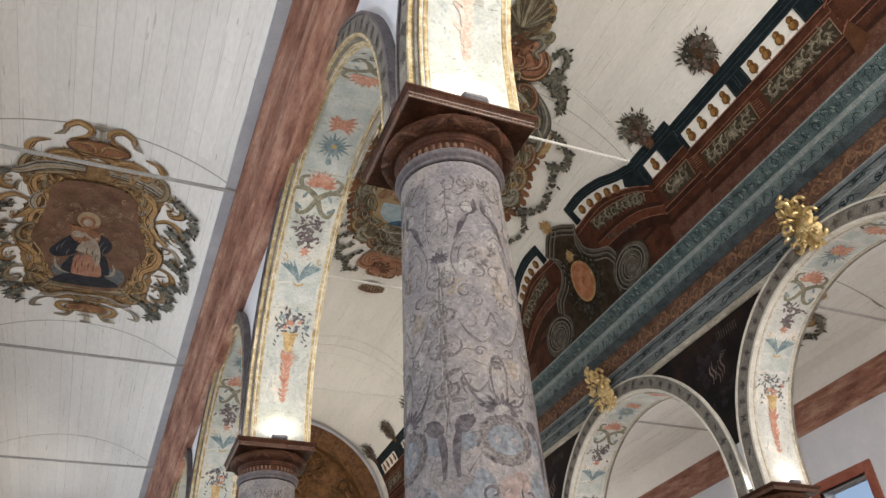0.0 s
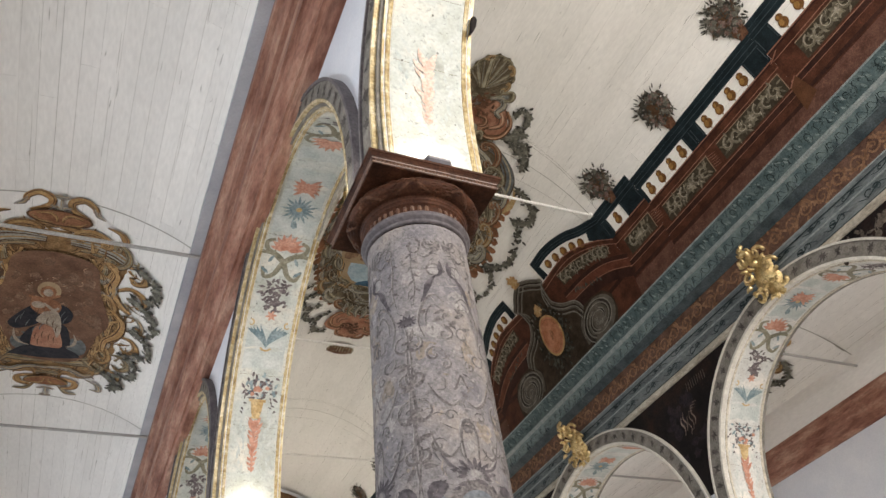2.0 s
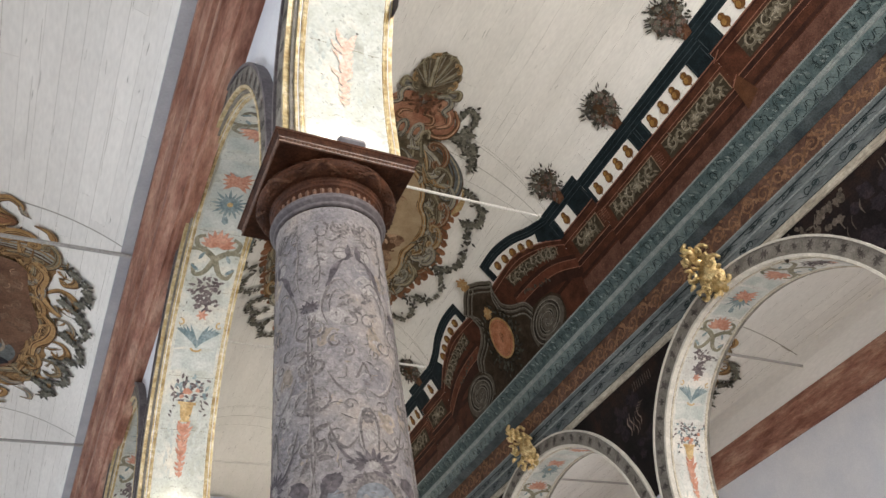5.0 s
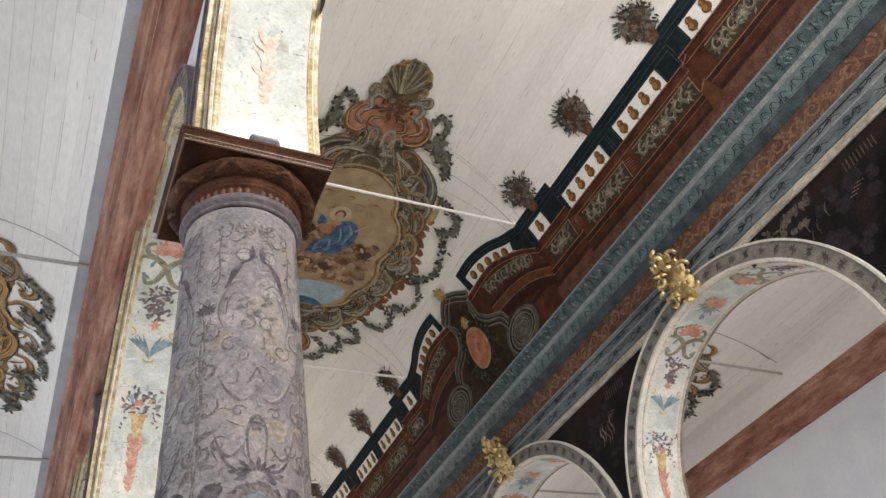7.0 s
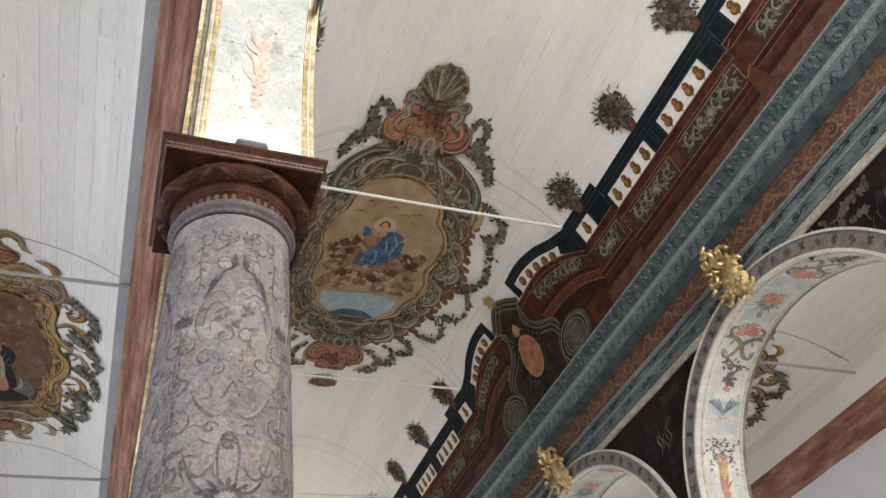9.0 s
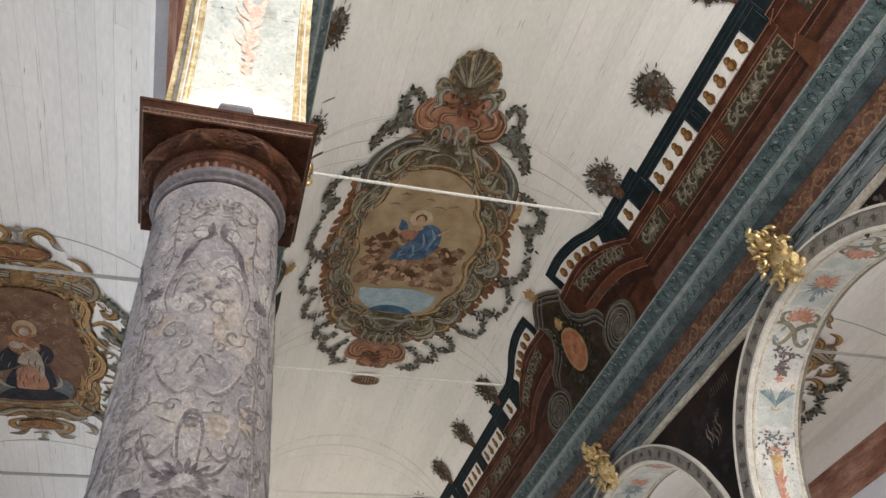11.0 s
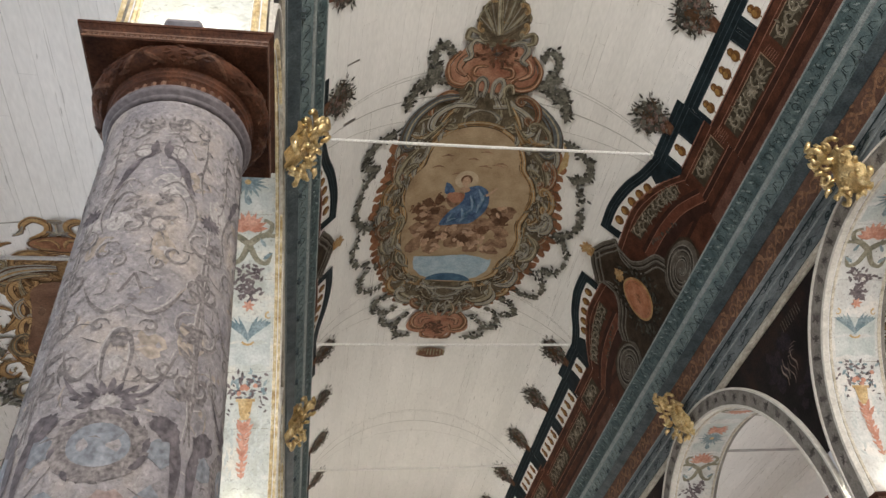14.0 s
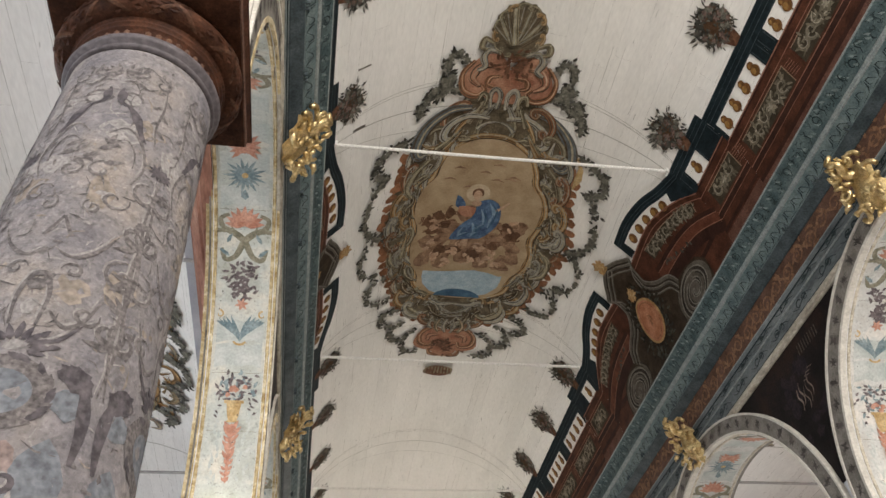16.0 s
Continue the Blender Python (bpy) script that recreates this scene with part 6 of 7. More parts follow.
        parapet_bay(side, s, 5.24, 7.00, (5.44, 6.62), (5.46, 6.92), 4, 0.0, 32, True)
        bay = parapet_bay(side, s, 7.00, 8.90, (7.34, 8.60), (7.40, 8.80), 4, -2.0, 33)
        for i in range(1, 5 if s < 0 else 3):
            copy_thing(bay, Matrix.Translation(bay.location + Vector((0, s * 1.90 * i, 0))))
    rnd = random.Random(9)
    kinds = [bouquet(side, posts[0], rnd, "painted bouquet of faded roses in a brown pot on the parapet"), bouquet(side, posts[1], rnd, "painted bouquet of grey-green leaves in a brown pot on the parapet")]
    for i, y in enumerate(posts[2:] + ahead[:6]):
        if y < Y1 - 0.3:
            src = kinds[i % 2]
            copy_thing(src, Matrix.Translation(src.location + Vector((0, y - posts[i % 2], 0))))


# ---- great painted cartouche in the nave ----
def rocaille(ps, dark, light, inside, n, size, rnd, u0, u1, v0, v1):
    """Scrolls and leaves strewn over a region, each with a dark edge and a light stroke."""
    made = 0
    while made < n:
        u, v = rnd.uniform(u0, u1), rnd.uniform(v0, v1)
        if not inside(u, v):
            continue
        made += 1
        p = rnd.choice(ps)
        r = rnd.random()
        if r < 0.5:
            q, tn, a, w = size * rnd.uniform(0.7, 2.0), rnd.choice((-1, 1)) * rnd.uniform(0.28, 0.7), rnd.uniform(0, 6.3), size * rnd.uniform(0.35, 0.7)
            dark.curl(u + 0.012, v + 0.016, q * 1.05, tn, a, w * 1.45)
            p.curl(u, v, q, tn, a, w)
            light.curl(u - 0.008, v - 0.008, q, tn, a, w * 0.28)
        elif r < 0.85:
            a = rnd.uniform(0, 6.3)
            d = rnd.choice((-1, 1))
            L = size * rnd.uniform(0.8, 1.5)
            pts = smooth_line([(u, v), (u + L * math.cos(a), v + L * math.sin(a)), (u + L * 1.6 * math.cos(a + 0.5 * d), v + L * 1.6 * math.sin(a + 0.5 * d)), (u + L * 2.0 * math.cos(a + 1.0 * d), v + L * 2.0 * math.sin(a + 1.0 * d))], 3)
            dark.ribbon([(x + 0.014, y + 0.016) for x, y in pts], size * 0.5, 0.8, True)
            p.ribbon(pts, size * 0.36, 0.8, True)
            light.ribbon([(x - 0.006, y - 0.008) for x, y in pts], size * 0.10, 0.8, True)
        else:
            a = rnd.uniform(0, 6.3)
            dark.leaf(u + 0.01, v + 0.012, a, size * 1.7, size * 0.8)
            p.leaf(u, v, a, size * 1.5, size * 0.6)


def half_width(table):
    def f(v):
        for (v0, w0), (v1, w1) in zip(table, table[1:]):
            if v0 <= v <= v1:
                return w0 + (w1 - w0) * (v - v0) / (v1 - v0)
        return -1
    return f


def ragged(table, c, rnd, amp):
    """A closed outline from half widths, with a scalloped edge."""
    line = smooth_line([(w, v) for v, w in table], 5)
    right = [(c + w + amp * math.sin(9 * v) + rnd.uniform(-amp, amp) * 0.5, v) for w, v in line]
    left = [(c - w - amp * math.sin(9 * v + 0.7) - rnd.uniform(-amp, amp) * 0.5, v) for w, v in reversed(line)]
    return right + left


def garland(p, q, pts, rnd, n=26, spread=0.075):
    n = int(n * 1.7)
    line = smooth_line(pts, 6)
    for _ in range(n):
        u, v = line[int(rnd.random() * len(line))]
        p.leaf(u + rnd.gauss(0, spread * 0.6), v + rnd.gauss(0, spread * 0.6), rnd.uniform(0, 6.3), rnd.uniform(0.08, 0.14), 0.070)
    for _ in range(n // 3):
        u, v = line[int(rnd.random() * len(line))]
        q.rosette(u + rnd.gauss(0, spread * 0.3), v + rnd.gauss(0, spread * 0.3), rnd.uniform(0.05, 0.085), 5, 0.7)


class Scrolls:
    """Painted scrolls that lie over one another: each has a dark edge, a body, a shade line and a light stroke."""
    def __init__(self, fm, base, shade="roc_d", light="roc_hi"):
        self.fm, self.base, self.shade, self.light, self.i, self.p = fm, base, shade, light, 0, {}

    def lay(self, pts, w, tone, taper=0.6, both=True, edge=1.16, light="", lit=0.17):
        h = self.base + (self.i % 18) * 0.0016
        self.i += 1
        self.band(self.shade, [(u + 0.06 * w, v + 0.10 * w) for u, v in pts], w * edge, taper, both, h)
        self.band(tone, pts, w, taper, both, h + 0.0005)
        self.band(self.shade, pts, w * 0.16, taper, both, h + 0.0009, 0.24 * w)
        self.band(light or self.light, pts, w * lit, taper, both, h + 0.0010, -0.20 * w)

    def band(self, m, pts, w, taper, both, h, shift=0.0):
        p = self.p.setdefault(m, Paint(self.fm, h, 0.0))
        p.h = h
        n, out, k = len(pts), [], 4 if w > 0.05 else 1
        for i, (u, v) in enumerate(pts):
            a, b = pts[max(i - 1, 0)], pts[min(i + 1, n - 1)]
            du, dv = b[0] - a[0], b[1] - a[1]
            s = math.hypot(du, dv) or 1
            f = i / (n - 1)
            g = 1 - taper * (abs(2 * f - 1) if both else f)
            for j in range(k + 1):
                o = w * g * (j / k - 0.5) + shift * g
                out.append((u - dv / s * o, v + du / s * o))
        p.put(out, [(i * (k + 1) + j, i * (k + 1) + j + 1, (i + 1) * (k + 1) + j + 1, (i + 1) * (k + 1) + j) for i in range(n - 1) for j in range(k)])

    def c_scroll(self, u, v, ang, L, D, w, tone, flip=1, turns=0.9):
        """A C-shaped scroll that bulges to one side, both its ends rolled in."""
        end = [(-0.34 + (0.16 - 0.11 * i / 9) * math.cos(math.pi + turns * 6.283 * i / 9), -(0.16 - 0.11 * i / 9) * math.sin(math.pi + turns * 6.283 * i / 9) * -1) for i in range(10)]
        loc = end[::-1] + [(-0.5 * math.cos(math.pi * i / 10), 0.5 * math.sin(math.pi * i / 10)) for i in range(1, 10)] + [(-x, y) for x, y in end]
        c, s = math.cos(ang), math.sin(ang)
        self.lay([(u + L * x * c - D * y * s * flip, v + L * x * s + D * y * c * flip) for x, y in loc], w, tone, 0.7)

    def flame(self, u, v, ang, L, w, bend, tone):
        pts, a = [(u, v)], ang
        for i in range(7):
            a += bend / 7
            pts.append((pts[-1][0] + L / 7 * math.cos(a), pts[-1][1] + L / 7 * math.sin(a)))
        self.lay(pts, w, tone, 0.9, False)

    def done(self, t, names):
        for m, p in self.p.items():
            p.done("scrollwork", m, t, names.get(m, "painted scrolls"), True)


TONES = dict(roc_hi="pale highlights on the scrolls", roc_a="olive rocaille scrolls", roc_b="grey rocaille scrolls", roc_c="ochre rocaille scrolls", roc_d="dark umber contours", slate="slate grey acanthus", rust="rust-coloured lobes", field_dark="brown strokes")


def along(table, off=0.0):
    """Points down one side of an outline with the direction of the edge at each."""
    line = smooth_line([(w + off, v) for v, w in table[1:-1]], 6)
    out, d = [], 0.0
    for i, (u, v) in enumerate(line):
        a, b = line[max(i - 1, 0)], line[min(i + 1, len(line) - 1)]
        if i:
            d += math.hypot(u - line[i - 1][0], v - line[i - 1][1])
        out.append((d, u, v, math.atan2(b[1] - a[1], b[0] - a[0])))
    return out


def at_length(rows, d):
    return min(rows, key=lambda r: abs(r[0] - d))


def rococo_frame(sc, c0, body, inner, rnd, outer_tones, inner_tones, size, hug=True):
    """Scrollwork between an inner and an outer outline, matched on both sides."""
    wb, wi = half_width(body), half_width(inner)
    rim, edge = along(inner, 0.07), along(body, -0.24 * size)
    plan = []
    # dark and light flames that fill the middle of the frame
    d = 0.1
    while d < edge[-1][0]:
        _, u, v, a = at_length(edge, d)
        w0 = wi(v) if wi(v) > 0 else 0.0
        gap = u - w0
        for f in (0.35, 0.62):
            plan.append(("flame", w0 + gap * f, v, a + rnd.uniform(-0.5, 0.5) + (math.pi if rnd.random() < 0.35 else 0), size * rnd.uniform(0.34, 0.62), size * rnd.uniform(0.08, 0.14), rnd.uniform(-1.8, 1.8), rnd.choice(inner_tones)))
        d += 0.17 * size
    # C-scrolls along the outer edge, bulging outwards
    d, i = 0.16, 0
    while d < edge[-1][0] - 0.1:
        _, u, v, a = at_length(edge, d)
        L = size * rnd.uniform(0.48, 0.66)
        plan.append(("c", u - 0.02, v, a, L, -L * rnd.uniform(0.55, 0.8), size * rnd.uniform(0.10, 0.14), outer_tones[i % len(outer_tones)]))
        d += L * 0.86
        i += 1
    # S-strokes that hug the inner rim, curling in opposite ways
    d, i = 0.15, 0
    while hug and d < rim[-1][0] - 0.1:
        _, u, v, a = at_length(rim, d)
        L = size * rnd.uniform(0.40, 0.55)
        plan.append(("c", u + 0.13 * size, v, a, L, (1 if i % 2 else -1) * L * 0.5, size * rnd.uniform(0.075, 0.11), inner_tones[i % len(inner_tones)]))
        d += L * 1.05
        i += 1
    for q in plan:
        for s in (-1, 1):
            ang = q[3] if s > 0 else math.pi - q[3]
            if q[0] == "flame":
                sc.flame(c0 + s * q[1], q[2], ang, q[4], q[5], s * q[6], q[7])
            else:
                sc.c_scroll(c0 + s * q[1], q[2], ang, q[4], s * q[5], q[6], q[7])
        sc.i -= 1


def nave_cartouche():
    C0 = 0.07
    m = vmap()
    t = thing("ceiling_painting", m(C0, 8.0, 0), "large painted rococo cartouche with blue drapery and flower garlands", "ceiling painting")
    rnd = random.Random(77)
    body = [(5.12, 0.02), (5.16, 0.55), (5.35, 0.85), (5.75, 1.12), (6.1, 1.42), (6.5, 1.62), (7.0, 1.66), (7.5, 1.80), (7.95, 1.90), (8.4, 1.82), (8.8, 1.72), (9.3, 1.62), (9.8, 1.48), (10.3, 1.28), (10.7, 1.0), (11.05, 0.62), (11.2, 0.3), (11.25, 0.02)]
    inner = [(5.98, 0.02), (6.03, 0.35), (6.25, 0.68), (6.6, 0.86), (6.85, 0.92), (7.1, 1.12), (7.45, 1.24), (7.8, 1.20), (8.2, 1.12), (8.6, 1.20), (9.0, 1.16), (9.35, 0.98), (9.75, 0.90), (10.0, 0.66), (10.16, 0.35), (10.2, 0.02)]
    p = Paint(m, 0.005)
    p.field((C0, 8.1), ragged(body, C0, rnd, 0.05), 10)
    p.done("frame_ground", "roc_base", t)
    hb, hi = half_width(body), half_width(inner)
    sc = Scrolls(m, 0.009)
    rococo_frame(sc, C0, body, inner, rnd, ("roc_b", "rust", "roc_a", "roc_b", "rust", "roc_c"), ("roc_a", "roc_b", "roc_a", "roc_d", "roc_c"), 1.0)
    for s in (-1, 1):
        # great scrolls at the shoulders and flanks
        for tone, w, pts in (("slate", 0.24, ((0.50, 5.34), (0.90, 5.40), (1.28, 5.72), (1.42, 6.12), (1.34, 6.36), (1.18, 6.32))), ("roc_b", 0.16, ((0.15, 5.55), (0.55, 5.52), (0.86, 5.72), (0.92, 5.98), (0.74, 6.02), (0.70, 5.88))),
                             ("roc_a", 0.15, ((1.10, 6.42), (1.36, 6.70), (1.48, 7.05), (1.34, 7.30))), ("roc_b", 0.15, ((1.34, 7.35), (1.62, 7.60), (1.66, 8.00), (1.44, 8.22), (1.34, 8.06))), ("roc_a", 0.15, ((1.36, 8.35), (1.62, 8.60), (1.58, 8.98), (1.32, 9.16), (1.24, 9.0))),
                             ("roc_b", 0.14, ((1.20, 9.30), (1.42, 9.55), (1.34, 9.95), (1.08, 10.06), (1.0, 9.92))), ("roc_a", 0.15, ((0.95, 10.1), (1.0, 10.45), (0.72, 10.75), (0.48, 10.66))), ("roc_b", 0.14, ((0.0, 10.42), (0.32, 10.44), (0.55, 10.30), (0.62, 10.42)))):
            sc.lay(smooth_line([(C0 + s * u, v) for u, v in pts], 5), w, tone, 0.6)
        sc.lay([(C0 + s * (w + 0.06), v) for w, v in smooth_line([(w, v) for v, w in inner[1:-1]], 4)], 0.11, "roc_c", 0.0, False, 1.5)
    sc.lay(smooth_line([(C0 - 0.42, 5.99), (C0 - 0.2, 5.93), (C0, 5.92), (C0 + 0.2, 5.93), (C0 + 0.42, 5.99)], 4), 0.10, "roc_c", 0.0, False)
    lob = Paint(m, 0.0075)
    lob2 = Paint(m, 0.0400)
    for s in (-1, 1):
        for i in range(24):
            v = 5.9 + 5.0 * i / 23
            w = hb(v)
            if w > 0.5:
                lob.disc(C0 + s * (w + rnd.uniform(-0.02, 0.05)), v, rnd.uniform(0.07, 0.13), rnd.uniform(0.09, 0.15), rnd.uniform(0, 3), 12, 0.2)
            for _ in range(5):
                u = rnd.uniform(hi(v) + 0.12 if hi(v) > 0 else 0.1, max(w - 0.05, 0.2))
                a = rnd.uniform(0, 6.3)
                lob2.ribbon(smooth_line([(C0 + s * u, v), (C0 + s * (u + 0.06 * math.cos(a)), v + 0.06 * math.sin(a)), (C0 + s * (u + 0.10 * math.cos(a + 0.8)), v + 0.10 * math.sin(a + 0.8))], 3), rnd.uniform(0.012, 0.03), 0.7, True)
    lob.done("outer_lobe", "rust", t, "rust-coloured outer lobes", True)
    lob2.done("hatching", "roc_b", t, "short grey hatching strokes", True)
    sc.done(t, TONES)
    p = Paint(m, 0.0450)
    for i in range(5):
        p.ribbon([(C0 + 1.56 + 0.03 * i, 5.95 + 0.05 * i), (C0 + 1.64 + 0.02 * i, 6.15 + 0.06 * i), (C0 + 1.62, 6.45 + 0.05 * i)], 0.06, 0.5)
    p.done("ochre_plume", "p_urn", t, "ochre striped plume")
    p = Paint(m, 0.0450)
    p.field((C0, 8.1), ragged(inner, C0, rnd, 0.012), 8)
    p.done("field", "field", t, "tan painted sky")
    # clouds, drapery and water in the field
    inside = lambda u, v, g: abs(u - C0) < hi(v) - g
    cl, lo, li = Paint(m, 0.0500), Paint(m, 0.0535), Paint(m, 0.0570)
    for i in range(46):
        u, v = rnd.uniform(-0.95, 1.05), rnd.uniform(7.75, 9.25)
        if inside(u, v, 0.18) and v > 7.6 + 0.35 * abs(u):
            cl.disc(u, v, rnd.uniform(0.14, 0.26), rnd.uniform(0.11, 0.19), rnd.uniform(0, 3), 14, 0.2)
    for u, v in ((-0.85, 7.95), (-0.65, 7.80), (-0.42, 7.75), (-0.75, 8.20), (-0.48, 8.05), (-0.2, 8.75), (0.75, 8.0), (0.88, 8.2), (0.55, 8.55), (0.2, 8.85), (-0.5, 8.75)):
        lo.disc(u, v, rnd.uniform(0.10, 0.17), rnd.uniform(0.08, 0.14), rnd.uniform(0, 3), 12, 0.25)
        for _ in range(4):
            a = rnd.uniform(0, 6.3)
            lo.curl(u + 0.1 * math.cos(a), v + 0.1 * math.sin(a), rnd.uniform(0.06, 0.10), rnd.choice((-0.6, 0.6)), a, 0.03)
    for u, v in ((0.13, 9.0), (0.43, 9.0), (-0.56, 8.9), (-0.2, 8.8), (-0.1, 8.55), (0.88, 7.95), (0.55, 8.8), (-0.72, 8.6), (0.28, 8.65), (-0.35, 9.1), (0.7, 9.0), (-0.7, 8.05)):
        if inside(u, v, 0.12):
            for _ in range(4):
                li.disc(u + rnd.uniform(-0.1, 0.1), v + rnd.uniform(-0.12, 0.12), rnd.uniform(0.035, 0.06), rnd.uniform(0.05, 0.10), rnd.uniform(0, 3), 9, 0.2)
            li.curl(u, v, rnd.uniform(0.10, 0.15), rnd.choice((-0.5, 0.5)), rnd.uniform(0, 6.3), 0.03)
    for i in range(9):
        u, v = rnd.uniform(-0.6, 0.7), rnd.uniform(6.4, 7.2)
        if inside(u, v, 0.3):
            cl.ribbon([(u - 0.12, v), (u, v - 0.03), (u + 0.12, v + 0.01)], 0.05, 0.8, True)
    cl.each("cloud", "cloud", t, "brown cloud")
    lo.done("cloud_shade", "cloud_dark", t, "dark brown cloud shading", True)
    li.done("pale_cloud", "flesh", t, "small rose-coloured shapes among the clouds", True)
    p = Paint(m, 0.0580)
    lake = [(9.32, 0.84), (9.5, 0.84), (9.7, 0.80), (9.95, 0.62), (10.10, 0.34), (10.15, 0.02)]
    p.field((C0, 9.75), [(C0 + 0.28 * c, 9.34 + 0.04 * math.sin(5 * c)) for c in (-3, -2, -1, 0, 1, 2, 3)] + [(C0 + w, v) for v, w in lake] + [(C0 - w, v) for v, w in reversed(lake)], 3)
    p.done("water", "lake", t, "pale blue water")
    p = Paint(m, 0.0625)
    p.field((C0, 10.02), [(C0 + 0.5 * math.cos(math.pi * i / 12), 10.10 - 0.20 * math.sin(math.pi * i / 12)) for i in range(13)] + [(C0 - 0.3, 10.13), (C0 + 0.3, 10.13)], 2)
    p.done("hill", "hill", t, "deep blue hill")
    # a pale ring of light, blue drapery, a dull red fold
    p = Paint(m, 0.0590)
    p.disc(0.03, 7.24, 0.23, 0.23, 0, 22)
    p.done("light_disc", "halo", t, "pale tan disc")
    p = Paint(m, 0.0630)
    p.field((0.2, 7.9), smooth_line([(0.02, 7.48), (0.27, 7.36), (0.48, 7.46), (0.56, 7.72), (0.52, 8.02), (0.30, 8.36), (0.05, 8.42), (-0.30, 8.46), (-0.34, 8.36), (-0.18, 8.06), (0.0, 7.86), (0.06, 7.66), (0.02, 7.48)], 4), 4)
    p.field((-0.32, 7.48), smooth_line([(-0.36, 7.30), (-0.26, 7.36), (-0.16, 7.54), (-0.22, 7.62), (-0.36, 7.56), (-0.36, 7.30)], 4), 2)
    p.each("drapery", "drape", t, "blue drapery")
    p, q = Paint(m, 0.0680), Paint(m, 0.0685)
    for u, v, du, dv in ((0.30, 7.45, 0.12, 0.35), (0.16, 7.62, 0.10, 0.40), (0.42, 7.7, -0.06, 0.38), (0.05, 7.98, 0.05, 0.30), (-0.12, 8.12, -0.08, 0.26), (0.25, 8.0, -0.16, 0.28), (0.38, 7.55, 0.06, 0.2), (-0.02, 8.25, -0.18, 0.12), (0.16, 8.22, -0.1, 0.14)):
        p.ribbon(smooth_line([(u, v), (u + du * 0.7, v + dv * 0.45), (u + du, v + dv)], 4), 0.055, 0.8, True)
        q.ribbon(smooth_line([(u + 0.06, v), (u + du * 0.7 + 0.06, v + dv * 0.5), (u + du + 0.03, v + dv)], 4), 0.04, 0.8, True)
    p.done("drapery_fold", "drape_hi", t, "light blue folds", True)
    q.done("drapery_shade", "hill", t, "dark blue folds", True)
    p = Paint(m, 0.0650)
    p.field((-0.12, 7.68), smooth_line([(-0.28, 7.58), (-0.10, 7.56), (0.05, 7.62), (0.02, 7.80), (-0.14, 7.84), (-0.28, 7.72), (-0.28, 7.58)], 3), 2)
    p.done("red_drapery", "crest", t, "dull red drapery")
    p = Paint(m, 0.0690)
    p.disc(0.03, 7.28, 0.085, 0.12, 0, 14)
    p.disc(0.04, 7.48, 0.10, 0.08, 0, 12)
    p.ribbon([(0.45, 7.62), (0.58, 7.48), (0.66, 7.36)], 0.06, 0.5)
    p.done("pale_oval", "flesh", t, "plain pale oval shapes")
    p = Paint(m, 0.0670)
    p.disc(0.03, 7.23, 0.115, 0.12, 0, 14)
    p.done("dark_oval", "cloud_dark", t, "brown oval behind the pale one")
    # rose crest above with a carved shell on it
    p = Paint(m, 0.046)
    for s in (-1, 1):
        p.field((C0 + s * 0.40, 4.72), [(C0 + s * (0.40 + 0.38 * math.cos(a) * (1 + 0.08 * math.sin(3 * a))), 4.70 + 0.40 * math.sin(a) + 0.10 * math.cos(a)) for a in [6.283 * i / 22 for i in range(22)]], 4)
    p.field((C0, 4.9), [(C0 + 0.45 * math.cos(6.283 * i / 16), 4.9 + 0.34 * math.sin(6.283 * i / 16)) for i in range(16)], 3)
    p.done("crest", "crest", t, "rose-coloured crest")
    cr = Scrolls(m, 0.050)
    for s in (-1, 1):
        def go(tone, w, pts, taper=0.5, light="roc_hi"):
            cr.lay(smooth_line([(C0 + s * u, v) for u, v in pts], 5), w, tone, taper, light=light)
        go("rust", 0.12, ((0.62, 4.42), (0.80, 4.66), (0.74, 4.98), (0.50, 5.10), (0.36, 4.98), (0.46, 4.86)), 0.6, "flesh")
        go("crest", 0.16, ((0.30, 4.50), (0.52, 4.52), (0.62, 4.74), (0.46, 4.90)), 0.7, "flesh")
        go("rust", 0.10, ((0.10, 4.70), (0.30, 4.72), (0.34, 4.86), (0.20, 4.92)), 0.7, "flesh")
        go("roc_b", 0.12, ((0.20, 4.28), (0.40, 4.20), (0.50, 4.34), (0.44, 4.52), (0.56, 4.60)), 0.5)
        go("roc_a", 0.11, ((0.36, 4.10), (0.52, 4.02), (0.56, 4.16), (0.46, 4.22)), 0.6)
        go("roc_b", 0.09, ((0.08, 5.34), (0.06, 5.06), (0.16, 4.94), (0.24, 5.06), (0.20, 5.32)), 0.3)
        go("roc_a", 0.08, ((0.30, 5.30), (0.28, 5.10), (0.38, 5.04), (0.44, 5.20)), 0.5)
    p = Paint(m, 0.050)
    p.field((C0, 3.92), [(C0 + (0.41 + 0.05 * (i % 2)) * math.cos(6.283 * i / 26), 3.86 + (0.47 + 0.05 * (i % 2)) * math.sin(6.283 * i / 26)) for i in range(26)], 3)
    p.done("shell_ground", "roc_base", t, "olive-brown shell ground")
    for i in range(9):
        a = -math.pi / 2 + (i - 4) * 0.33
        pts = [(C0 + 0.06 * math.cos(a), 4.10), (C0 + 0.26 * math.cos(a), 3.98 + 0.22 * math.sin(a)), (C0 + 0.41 * math.cos(a), 3.90 + 0.46 * math.sin(a))]
        cr.lay(smooth_line(pts, 3), 0.10, "roc_a" if i % 2 else "roc_base", 0.2, False, 1.15, "roc_b", 0.12)
    for i in range(14):
        a = 6.283 * (i + 0.5) / 14
        cr.c_scroll(C0 + 0.36 * math.cos(a), 3.86 + 0.42 * math.sin(a), a + 1.57, 0.20, -0.12, 0.055, "roc_a" if i % 3 else "roc_c")
